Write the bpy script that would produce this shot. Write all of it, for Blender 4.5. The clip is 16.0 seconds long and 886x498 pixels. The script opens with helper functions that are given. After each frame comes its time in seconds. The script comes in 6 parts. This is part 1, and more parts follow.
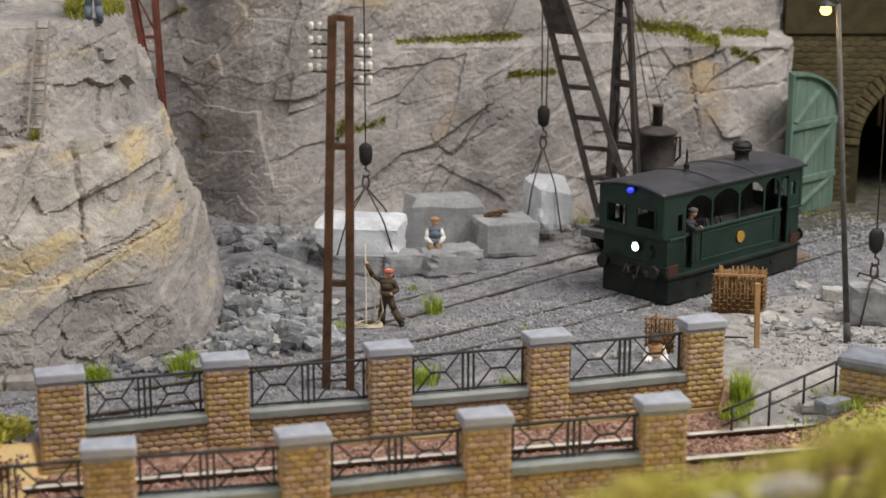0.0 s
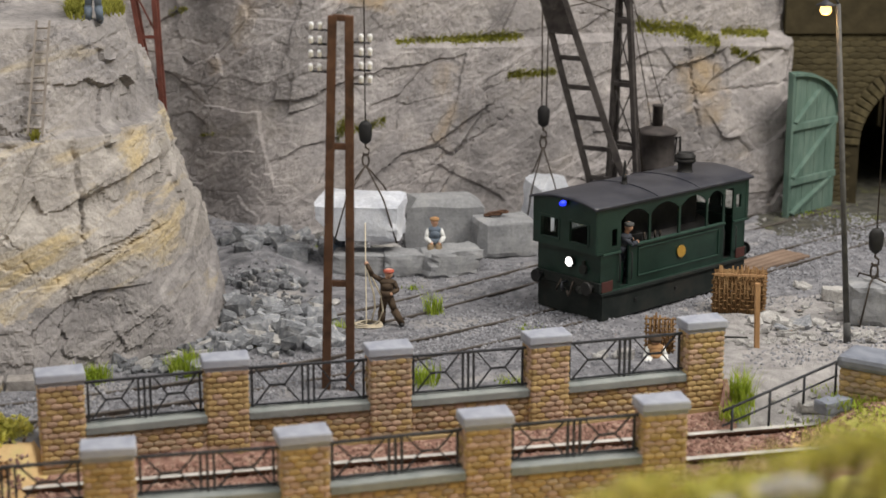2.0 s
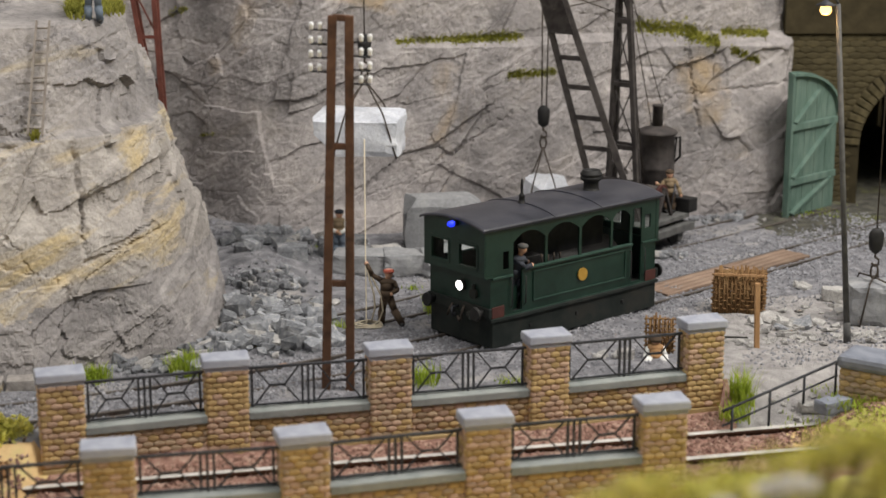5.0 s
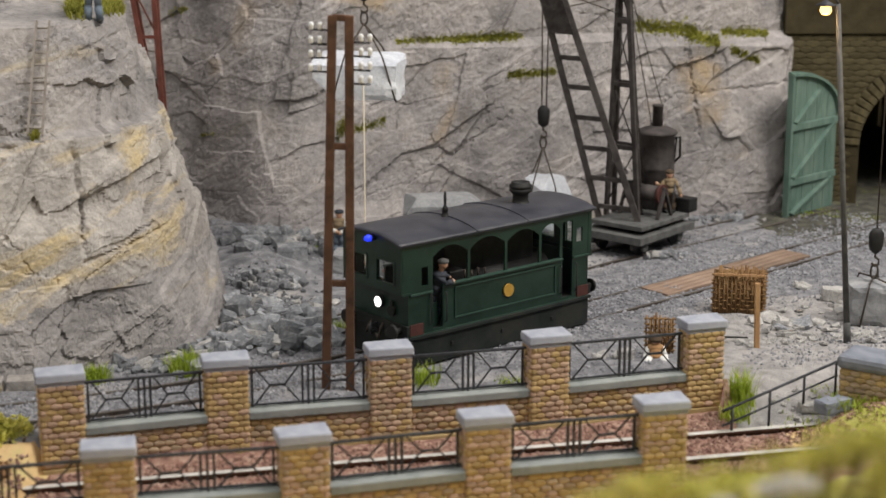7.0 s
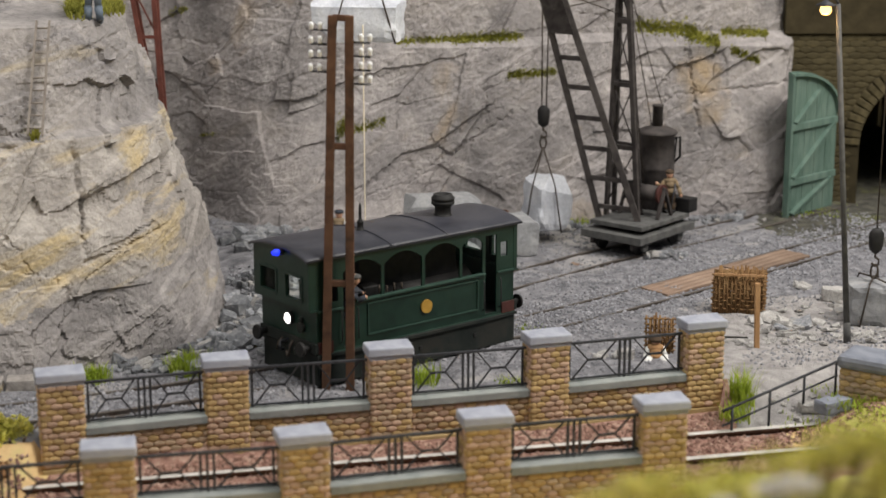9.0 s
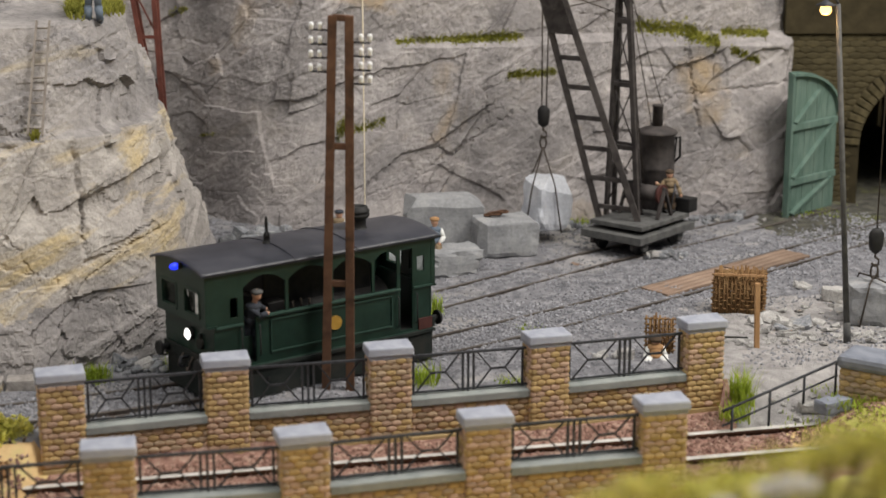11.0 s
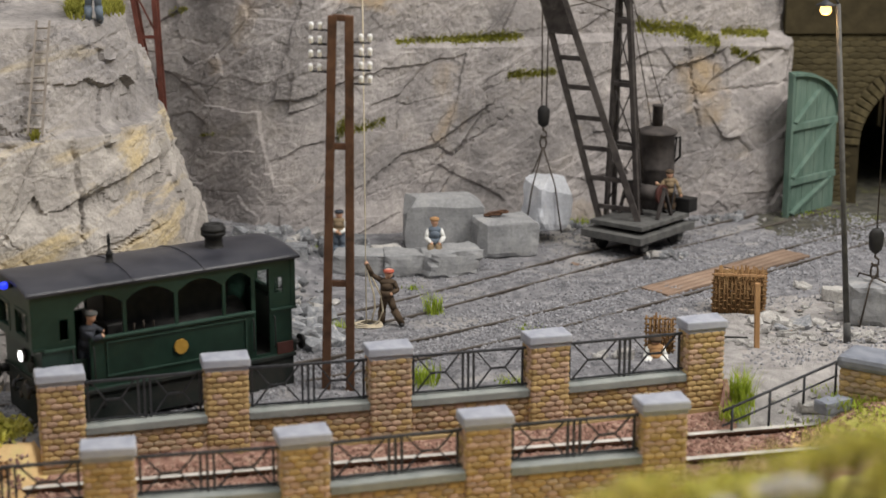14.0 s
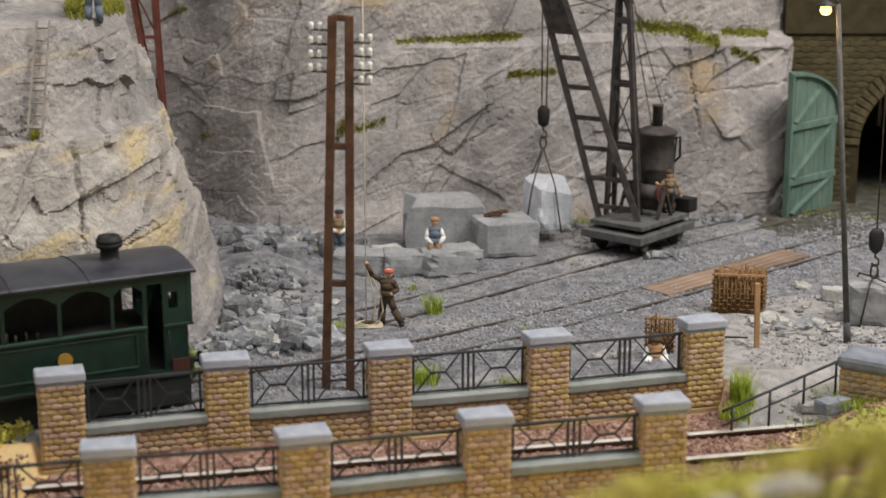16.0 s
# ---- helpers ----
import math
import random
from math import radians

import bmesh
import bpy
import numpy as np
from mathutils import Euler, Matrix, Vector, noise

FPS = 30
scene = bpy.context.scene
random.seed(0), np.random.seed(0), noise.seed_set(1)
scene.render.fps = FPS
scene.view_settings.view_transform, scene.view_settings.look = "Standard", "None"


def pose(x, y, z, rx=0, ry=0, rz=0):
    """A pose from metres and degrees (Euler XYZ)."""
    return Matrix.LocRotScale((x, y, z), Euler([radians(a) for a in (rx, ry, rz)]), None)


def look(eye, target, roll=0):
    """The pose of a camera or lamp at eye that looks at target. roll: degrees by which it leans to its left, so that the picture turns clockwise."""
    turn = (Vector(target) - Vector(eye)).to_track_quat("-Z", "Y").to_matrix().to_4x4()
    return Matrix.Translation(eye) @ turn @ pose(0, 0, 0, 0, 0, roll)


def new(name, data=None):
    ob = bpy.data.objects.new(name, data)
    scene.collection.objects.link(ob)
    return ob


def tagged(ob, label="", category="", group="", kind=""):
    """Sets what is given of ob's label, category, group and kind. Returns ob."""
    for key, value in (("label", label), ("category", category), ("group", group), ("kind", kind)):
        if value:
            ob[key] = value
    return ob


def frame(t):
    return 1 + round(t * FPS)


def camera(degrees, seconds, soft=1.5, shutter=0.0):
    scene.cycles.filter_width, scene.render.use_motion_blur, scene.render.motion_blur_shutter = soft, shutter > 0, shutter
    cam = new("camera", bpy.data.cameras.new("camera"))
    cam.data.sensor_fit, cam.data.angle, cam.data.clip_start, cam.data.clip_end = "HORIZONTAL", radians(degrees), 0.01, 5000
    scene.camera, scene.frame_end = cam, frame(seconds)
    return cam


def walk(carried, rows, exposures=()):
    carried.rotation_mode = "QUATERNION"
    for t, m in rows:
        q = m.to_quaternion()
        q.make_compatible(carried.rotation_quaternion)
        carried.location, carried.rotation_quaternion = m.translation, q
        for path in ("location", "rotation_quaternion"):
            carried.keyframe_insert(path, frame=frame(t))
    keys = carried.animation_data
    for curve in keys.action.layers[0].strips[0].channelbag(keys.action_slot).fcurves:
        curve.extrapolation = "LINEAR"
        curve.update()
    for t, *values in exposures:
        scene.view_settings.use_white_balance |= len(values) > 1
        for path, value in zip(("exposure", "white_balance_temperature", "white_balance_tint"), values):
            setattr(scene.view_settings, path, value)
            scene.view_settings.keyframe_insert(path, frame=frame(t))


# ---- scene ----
# A model railway quarry. All lengths below are in scale units of 12.5 mm; K turns them into metres.
K = 0.0125


def P(x, y, z, rx=0, ry=0, rz=0):
    return pose(x * K, y * K, z * K, rx, ry, rz)


# ---- camera: stands still on a tripod ----
cam = camera(29.59, 16.0, soft=1.6)
EYE = P(0, 0, 12.93, 90 - 14.014, 0, 0)
walk(cam, [(0, EYE), (16, EYE)], exposures=[(0, -0.04), (16, -0.04)])
cam.data.dof.use_dof = True
cam.data.dof.focus_distance = 45 * K
cam.data.dof.aperture_fstop = 22

# ---- light: the hall's soft light, an overhead strip out of view, and side strips added to brighten the rock ----
world = bpy.data.worlds.new("hall")
scene.world = world
world.use_nodes = True
world.node_tree.nodes["Background"].inputs[0].default_value = (0.93, 0.96, 1.0, 1)
world.node_tree.nodes["Background"].inputs[1].default_value = 0.18


def strip_light(x, y, z, tx, ty, tz, w, h, watts, colour):
    lamp = bpy.data.lights.new("strip_light", "AREA")
    lamp.shape, lamp.size, lamp.size_y, lamp.energy, lamp.color = "RECTANGLE", w * K, h * K, watts, colour
    ob = new("strip_light", lamp)
    ob.matrix_basis = look((x * K, y * K, z * K), (tx * K, ty * K, tz * K))
    return ob


strip_light(13, 32, 62, 3, 48, 0, 54, 14, 3.45, (1.0, 0.965, 0.925))
# two added strips lift the right face and the left buttress
strip_light(34, 30, 44, 11, 55, 3, 24, 14, 4.4, (1.0, 0.945, 0.87))
strip_light(-26, 22, 40, -10, 44, 3, 20, 12, 0.95, (1.0, 0.945, 0.87))


# ---- materials ----
def material(name, colours, scale=1.0, rough=0.85, metal=0.0, bump=0.3, fine=8.0, vary=0.0, stain=None, stain_at=0.55, stain_scale=0.25, spec=0.3, dist=0.05, stretch=(1, 1, 1), pits=0.0, bloom=None, bands=None):
    """colours: two or three tones mixed by grain; stain: a further tone in larger patches."""
    m = bpy.data.materials.new(name)
    m.use_nodes = True
    t = m.node_tree
    n, l = t.nodes, t.links
    b = n["Principled BSDF"]
    b.inputs["Roughness"].default_value = rough
    b.inputs["Metallic"].default_value = metal
    b.inputs["Specular IOR Level"].default_value = spec
    co = n.new("ShaderNodeTexCoord")
    mp = n.new("ShaderNodeMapping")
    mp.inputs["Scale"].default_value = [s / K for s in stretch]
    l.new(co.outputs["Object"], mp.inputs[0])

    def noise_tex(s, detail, r=0.55, w=0.0):
        q = n.new("ShaderNodeTexNoise")
        q.inputs["Scale"].default_value = s
        q.inputs["Detail"].default_value = detail
        q.inputs["Roughness"].default_value = r
        q.inputs["Distortion"].default_value = w
        l.new(mp.outputs[0], q.inputs["Vector"])
        return q

    g = noise_tex(scale, 6, 0.6, 0.4)
    ramp = n.new("ShaderNodeValToRGB")
    e = ramp.color_ramp.elements
    e[0].position, e[1].position = 0.32, 0.68
    e[0].color, e[1].color = (*colours[0], 1), (*colours[-1], 1)
    for i, c in enumerate(colours[1:-1]):
        k = e.new(0.32 + 0.36 * (i + 1) / (len(colours) - 1))
        k.color = (*c, 1)
    l.new(g.outputs["Fac"], ramp.inputs[0])
    out = ramp.outputs[0]

    def mix(kind, fac, a, c):
        q = n.new("ShaderNodeMix")
        q.data_type, q.blend_type = "RGBA", kind
        if isinstance(fac, float):
            q.inputs["Factor"].default_value = fac
        else:
            l.new(fac, q.inputs["Factor"])
        l.new(a, q.inputs[6])
        if isinstance(c, tuple):
            q.inputs[7].default_value = (*c, 1)
        else:
            l.new(c, q.inputs[7])
        return q.outputs[2]

    if stain:
        big = noise_tex(stain_scale, 4, 0.6, 0.8)
        r2 = n.new("ShaderNodeMapRange")
        r2.inputs[1].default_value, r2.inputs[2].default_value = stain_at, stain_at + 0.12
        l.new(big.outputs["Fac"], r2.inputs[0])
        out = mix("MIX", r2.outputs[0], out, stain)
    if bands:
        tint, dip, at = bands
        m2 = n.new("ShaderNodeMapping")
        m2.inputs["Rotation"].default_value = (0, radians(dip), 0)
        l.new(mp.outputs[0], m2.inputs[0])
        m3 = n.new("ShaderNodeMapping")
        m3.inputs["Scale"].default_value = (0.16, 0.25, 0.9)
        l.new(m2.outputs[0], m3.inputs[0])
        bn = noise_tex(1.0, 6, 0.62, 0.35)
        l.new(m3.outputs[0], bn.inputs["Vector"])
        r5 = n.new("ShaderNodeMapRange")
        r5.inputs[1].default_value, r5.inputs[2].default_value, r5.inputs[4].default_value = at, at + 0.13, 0.85
        l.new(bn.outputs["Fac"], r5.inputs[0])
        out = mix("MIX", r5.outputs[0], out, tint)
    if bloom:
        b2 = noise_tex(stain_scale * 2.7, 6, 0.7, 1.2)
        r4 = n.new("ShaderNodeMapRange")
        r4.inputs[1].default_value, r4.inputs[2].default_value, r4.inputs[4].default_value = 0.54, 0.72, 0.75
        l.new(b2.outputs["Fac"], r4.inputs[0])
        out = mix("MIX", r4.outputs[0], out, bloom)
    if pits:
        pn = noise_tex(scale * 9, 5, 0.75, 0.3)
        pr = n.new("ShaderNodeMapRange")
        pr.inputs[1].default_value, pr.inputs[2].default_value, pr.inputs[3].default_value, pr.inputs[4].default_value = 0.34, 0.58, 1 - pits, 1.06
        l.new(pn.outputs["Fac"], pr.inputs[0])
        out = mix("MULTIPLY", 1.0, out, pr.outputs[0])
        cn = noise_tex(scale * 1.1, 7, 0.62, 0.6)
        ab = n.new("ShaderNodeMath")
        ab.operation = "SUBTRACT"
        ab.inputs[1].default_value = 0.5
        l.new(cn.outputs["Fac"], ab.inputs[0])
        ac = n.new("ShaderNodeMath")
        ac.operation = "ABSOLUTE"
        l.new(ab.outputs[0], ac.inputs[0])
        cr = n.new("ShaderNodeMapRange")
        cr.inputs[1].default_value, cr.inputs[2].default_value, cr.inputs[3].default_value, cr.inputs[4].default_value = 0.0, 0.012, 1 - pits, 1.0
        l.new(ac.outputs[0], cr.inputs[0])
        out = mix("MULTIPLY", 1.0, out, cr.outputs[0])
    if vary:
        info = n.new("ShaderNodeObjectInfo")
        r3 = n.new("ShaderNodeMapRange")
        r3.inputs[3].default_value, r3.inputs[4].default_value = 1 - vary, 1 + vary
        l.new(info.outputs["Random"], r3.inputs[0])
        out = mix("MULTIPLY", 1.0, out, r3.outputs[0])
    l.new(out, b.inputs["Base Color"])
    if bump:
        f = noise_tex(scale * fine, 8, 0.65)
        bp = n.new("ShaderNodeBump")
        bp.inputs["Strength"].default_value = bump
        bp.inputs["Distance"].default_value = dist * K
        l.new(f.outputs["Fac"], bp.inputs["Height"])
        l.new(bp.outputs[0], b.inputs["Normal"])
    return m


def glow(name, colour, strength):
    m = bpy.data.materials.new(name)
    m.use_nodes = True
    b = m.node_tree.nodes["Principled BSDF"]
    b.inputs["Base Color"].default_value = (*colour, 1)
    b.inputs["Emission Color"].default_value = (*colour, 1)
    b.inputs["Emission Strength"].default_value = strength
    return m


ROCK = material("limestone", [(0.228, 0.213, 0.210), (0.328, 0.305, 0.300), (0.448, 0.412, 0.396)], 0.42, 0.95, 0, 0.75, 14, stain=(0.400, 0.310, 0.210), stain_at=0.575, stain_scale=0.2, spec=0.1, dist=0.1, pits=0.24, bloom=(0.58, 0.54, 0.525), bands=((0.28, 0.255, 0.235), 28, 0.56))
ROCK_WARM = material("warm_limestone", [(0.255, 0.234, 0.220), (0.365, 0.337, 0.312), (0.470, 0.436, 0.400)], 0.45, 0.95, 0, 0.65, 14, stain=(0.30, 0.278, 0.265), stain_at=0.585, stain_scale=0.3, spec=0.1, dist=0.1, pits=0.22, bloom=(0.60, 0.565, 0.52), bands=((0.53, 0.42, 0.235), 26, 0.515))
ROCK_GREY_DIM = material("dim_grey_limestone", [(0.205, 0.193, 0.190), (0.300, 0.280, 0.272), (0.400, 0.372, 0.355)], 0.45, 0.95, 0, 0.65, 14, stain=(0.235, 0.222, 0.222), stain_at=0.57, stain_scale=0.3, spec=0.1, dist=0.1, pits=0.22, bloom=(0.47, 0.44, 0.415), bands=((0.43, 0.36, 0.24), 26, 0.60))
CUT = material("cut_stone", [(0.220, 0.224, 0.235), (0.300, 0.304, 0.312), (0.370, 0.369, 0.370)], 1.2, 0.9, 0, 0.35, 9, spec=0.15, stain=(0.380, 0.366, 0.320), stain_at=0.6, pits=0.18)
CUT_PALE = material("fresh_cut_stone", [(0.50, 0.52, 0.58), (0.64, 0.66, 0.71), (0.75, 0.765, 0.80)], 1.2, 0.85, 0, 0.5, 8, spec=0.2, pits=0.15)
RUBBLE = material("broken_stone", [(0.16, 0.168, 0.182), (0.27, 0.278, 0.295), (0.43, 0.432, 0.435)], 2.5, 0.95, 0, 0.8, 6, vary=0.4, spec=0.1, pits=0.35)
YARD_STONE = material("pale_broken_stone", [(0.36, 0.346, 0.333), (0.47, 0.456, 0.438), (0.58, 0.562, 0.535)], 2.5, 0.95, 0, 0.8, 6, vary=0.2, spec=0.1, pits=0.3)
GROUND = material("quarry_ground", [(0.136, 0.136, 0.148), (0.220, 0.218, 0.233), (0.330, 0.325, 0.338)], 2.2, 0.97, 0, 0.9, 5, stain=(0.423, 0.400, 0.378), stain_at=0.55, stain_scale=0.22, spec=0.05, dist=0.09)
PALE_GROUND = material("lit_dusty_ground", [(0.235, 0.222, 0.216), (0.345, 0.329, 0.322), (0.455, 0.432, 0.420)], 2.2, 0.97, 0, 0.9, 5, stain=(0.300, 0.288, 0.285), stain_at=0.56, stain_scale=0.4, spec=0.05, dist=0.09)
# mossy soil whose dark tones also carry the shade at the tunnel mouth
SHADED_SOIL = material("shaded_mossy_soil", [(0.05, 0.048, 0.042), (0.09, 0.087, 0.075), (0.14, 0.135, 0.105)], 2.2, 0.97, 0, 0.9, 5, stain=(0.13, 0.135, 0.05), stain_at=0.55, stain_scale=0.6, spec=0.05, dist=0.09)
GRAVEL = material("ballast_chips", [(0.185, 0.188, 0.205), (0.285, 0.286, 0.308), (0.390, 0.385, 0.402)], 4.0, 0.95, 0, 0.3, 4, spec=0.1)
RED_BALLAST = material("red_ballast", [(0.16, 0.085, 0.068), (0.31, 0.185, 0.145), (0.47, 0.34, 0.27)], 5.0, 0.95, 0, 0.9, 4, spec=0.05)
SAND = material("ochre_soil", [(0.42, 0.27, 0.13), (0.58, 0.41, 0.21), (0.48, 0.44, 0.19)], 1.5, 0.95, 0, 0.6, 6, spec=0.05)
MEADOW = material("olive_meadow", [(0.26, 0.25, 0.06), (0.40, 0.38, 0.11), (0.52, 0.47, 0.18)], 1.2, 0.95, 0, 0.6, 6, spec=0.05, stain=(0.42, 0.33, 0.16), stain_at=0.57, stain_scale=0.5)
MORTAR = material("mortar", [(0.36, 0.26, 0.125), (0.48, 0.36, 0.185)], 3, 0.95, 0, 0.4, 6, spec=0.05)
COPING = material("grey_coping", [(0.27, 0.285, 0.34), (0.35, 0.365, 0.42), (0.42, 0.43, 0.47)], 1.5, 0.85, 0, 0.3, 8, spec=0.2, stain=(0.31, 0.315, 0.33), stain_at=0.6)
DARK_COPING = material("blue_grey_coping", [(0.15, 0.165, 0.20), (0.21, 0.225, 0.265), (0.27, 0.285, 0.32)], 1.5, 0.85, 0, 0.3, 8, spec=0.2)
SILL = material("weathered_sill", [(0.17, 0.19, 0.185), (0.25, 0.27, 0.26), (0.31, 0.325, 0.31)], 1.5, 0.9, 0, 0.3, 8, spec=0.15, stain=(0.28, 0.27, 0.16), stain_at=0.58)
IRON = material("black_iron", [(0.025, 0.027, 0.032), (0.06, 0.062, 0.07)], 3, 0.6, 0.2, 0.1, 6, spec=0.4)
CRANE_IRON = material("sooty_crane_iron", [(0.026, 0.022, 0.022), (0.055, 0.048, 0.046), (0.08, 0.07, 0.066)], 2.5, 0.75, 0.1, 0.2, 6, spec=0.3, stain=(0.11, 0.07, 0.05), stain_at=0.62)
DECK = material("dusty_wagon_deck", [(0.075, 0.075, 0.075), (0.135, 0.134, 0.13)], 3, 0.9, 0, 0.3, 6, spec=0.1)
RUST = material("rusty_steel", [(0.06, 0.034, 0.022), (0.11, 0.058, 0.036), (0.15, 0.08, 0.048)], 2.0, 0.8, 0.1, 0.2, 8, spec=0.25)
RED_STEEL = material("red_oxide_steel", [(0.10, 0.035, 0.025), (0.18, 0.06, 0.045)], 2.0, 0.75, 0.1, 0.2, 8, spec=0.25)
RAIL = material("rusty_rail", [(0.09, 0.075, 0.065), (0.16, 0.14, 0.125)], 3, 0.6, 0.4, 0.15, 6)
# worn steel with its reflected glint put into a pale colour
RAIL_TOP = material("worn_rail_glint", [(0.44, 0.42, 0.39), (0.72, 0.70, 0.66)], 2, 0.4, 0.15, 0.05, 6, spec=0.5)
GREEN = material("dark_green_paint", [(0.005, 0.019, 0.013), (0.009, 0.029, 0.020), (0.014, 0.038, 0.027)], 1.6, 0.42, 0, 0.10, 8, spec=0.45, stain=(0.013, 0.018, 0.015), stain_at=0.6)
BEADING = material("dusty_green_beading", [(0.018, 0.045, 0.033), (0.035, 0.068, 0.052)], 3, 0.6, 0, 0.1, 6)
SKIRT = material("sooty_skirt", [(0.009, 0.013, 0.012), (0.018, 0.022, 0.020), (0.030, 0.029, 0.025)], 1.5, 0.75, 0, 0.1, 8, spec=0.25)
ROOF = material("tarred_roof", [(0.028, 0.029, 0.037), (0.043, 0.044, 0.055), (0.058, 0.058, 0.068)], 1.4, 0.4, 0, 0.1, 8, spec=0.4)
BLACK = material("soot_black", [(0.012, 0.012, 0.013), (0.028, 0.027, 0.026)], 3, 0.6, 0.1, 0.1, 6)
RED = material("faded_red_paint", [(0.055, 0.02, 0.017), (0.085, 0.03, 0.025)], 3, 0.7, 0, 0.1, 6)
GOLD = material("gilt_emblem", [(0.42, 0.24, 0.04), (0.55, 0.33, 0.07)], 5, 0.5, 0.3, 0.1, 6)
PORCELAIN = material("white_porcelain", [(0.72, 0.73, 0.74), (0.82, 0.82, 0.82)], 5, 0.3, 0, 0.02, 6, spec=0.5)
WOOD = material("weathered_boards", [(0.14, 0.10, 0.075), (0.23, 0.16, 0.12), (0.30, 0.22, 0.165)], 2.0, 0.85, 0, 0.3, 6, vary=0.2, spec=0.15, stretch=(0.4, 3, 3))
NEW_WOOD = material("pale_timber", [(0.36, 0.20, 0.09), (0.50, 0.30, 0.15)], 3.0, 0.8, 0, 0.2, 6, spec=0.2, stretch=(3, 3, 0.5))
WICKER = material("wicker", [(0.12, 0.065, 0.028), (0.22, 0.125, 0.055), (0.30, 0.19, 0.09)], 4, 0.85, 0, 0.2, 6, spec=0.2)
LADDER = material("grey_timber", [(0.20, 0.17, 0.15), (0.29, 0.26, 0.23)], 4, 0.9, 0, 0.1, 6)
TEAL = material("blue_green_door_paint", [(0.088, 0.145, 0.118), (0.125, 0.19, 0.157), (0.16, 0.228, 0.19)], 1.3, 0.8, 0, 0.2, 8, spec=0.15, stain=(0.11, 0.16, 0.115), stain_at=0.6, stretch=(2, 2, 0.6))
ROPE = material("hemp_rope", [(0.48, 0.41, 0.30), (0.62, 0.55, 0.42)], 8, 0.9, 0, 0.2, 6)
CHAIN = material("dark_sling", [(0.045, 0.038, 0.032), (0.10, 0.08, 0.065)], 6, 0.7, 0.3, 0.2, 6)
GRASS = material("spring_grass", [(0.24, 0.34, 0.03), (0.38, 0.48, 0.06), (0.46, 0.52, 0.11)], 2.0, 0.8, 0, 0, spec=0.2)
MOSS = material("olive_moss", [(0.22, 0.22, 0.05), (0.34, 0.34, 0.07), (0.44, 0.42, 0.11)], 2.0, 0.9, 0, 0, spec=0.1)
LEAF = material("yellow_green_leaves", [(0.54, 0.52, 0.10), (0.68, 0.64, 0.17), (0.78, 0.70, 0.30)], 1.2, 0.8, 0, 0, spec=0.2)
BLOSSOM = material("white_blossom", [(0.78, 0.76, 0.70), (0.88, 0.86, 0.82)], 3, 0.8, 0, 0)
BARK = material("bark", [(0.08, 0.06, 0.04), (0.15, 0.11, 0.08)], 3, 0.9, 0, 0.4, 5)
STONE_TONES = [material("ochre_stone", [(0.34, 0.235, 0.105), (0.46, 0.325, 0.155), (0.55, 0.41, 0.21)], 2.2, 0.9, 0, 0.35, 6, vary=0.18, spec=0.12),
               material("pinkish_stone", [(0.35, 0.23, 0.155), (0.47, 0.325, 0.23), (0.56, 0.42, 0.315)], 2.2, 0.9, 0, 0.35, 6, vary=0.18, spec=0.12),
               material("grey_brown_stone", [(0.31, 0.225, 0.15), (0.42, 0.315, 0.21), (0.51, 0.40, 0.275)], 2.2, 0.9, 0, 0.35, 6, vary=0.18, spec=0.12)]
TUNNEL_STONE = material("mossy_tunnel_stone", [(0.045, 0.037, 0.021), (0.075, 0.062, 0.034), (0.115, 0.094, 0.052)], 2.0, 0.92, 0, 0.4, 6, vary=0.2, spec=0.1, stain=(0.095, 0.095, 0.03), stain_at=0.6, stain_scale=0.4)
TUNNEL_CORE = material("tunnel_mortar", [(0.036, 0.030, 0.018), (0.064, 0.052, 0.030)], 2.0, 0.95, 0, 0.3, 6, spec=0.05)
TUNNEL_LINING = material("brown_lining", [(0.10, 0.08, 0.045), (0.17, 0.135, 0.075)], 1.2, 0.95, 0, 0.4, 6, spec=0.05)
BROWN_CLOTH = material("brown_cloth", [(0.055, 0.038, 0.025), (0.095, 0.065, 0.042)], 6, 0.9, 0, 0.1)
TAN_CLOTH = material("tan_cloth", [(0.17, 0.125, 0.075), (0.25, 0.185, 0.115)], 6, 0.9, 0, 0.1)
BLUE_CLOTH = material("grey_blue_cloth", [(0.09, 0.12, 0.16), (0.15, 0.18, 0.22)], 6, 0.9, 0, 0.1)
DARK_CLOTH = material("dark_blue_cloth", [(0.03, 0.035, 0.045), (0.06, 0.065, 0.08)], 6, 0.9, 0, 0.1)
WHITE_CLOTH = material("white_cloth", [(0.60, 0.60, 0.58), (0.72, 0.72, 0.70)], 6, 0.9, 0, 0.1)
SKIN = material("painted_figure_skin", [(0.50, 0.28, 0.18), (0.60, 0.36, 0.25)], 6, 0.8, 0, 0)
STRIPE = material("red_and_white_wool", [(0.40, 0.07, 0.04), (0.45, 0.10, 0.06), (0.65, 0.52, 0.46)], 5.0, 0.9, 0, 0.1, stretch=(0.2, 0.2, 3.0))
STRAW = material("orange_straw", [(0.30, 0.16, 0.07), (0.42, 0.25, 0.12)], 6, 0.9, 0, 0.1)
HEADLIGHT = glow("headlight_glow", (1.0, 0.97, 0.93), 3.0)
BLUE_LIGHT = glow("blue_marker_glow", (0.015, 0.035, 0.9), 1.5)
LAMP_GLOW = glow("warm_lamp_glow", (1.0, 0.58, 0.2), 3.2)
GLASS = bpy.data.materials.new("window_glass")
GLASS.use_nodes = True
_g = GLASS.node_tree.nodes["Principled BSDF"]
_g.inputs["Transmission Weight"].default_value, _g.inputs["Roughness"].default_value, _g.inputs["IOR"].default_value = 1.0, 0.05, 1.15
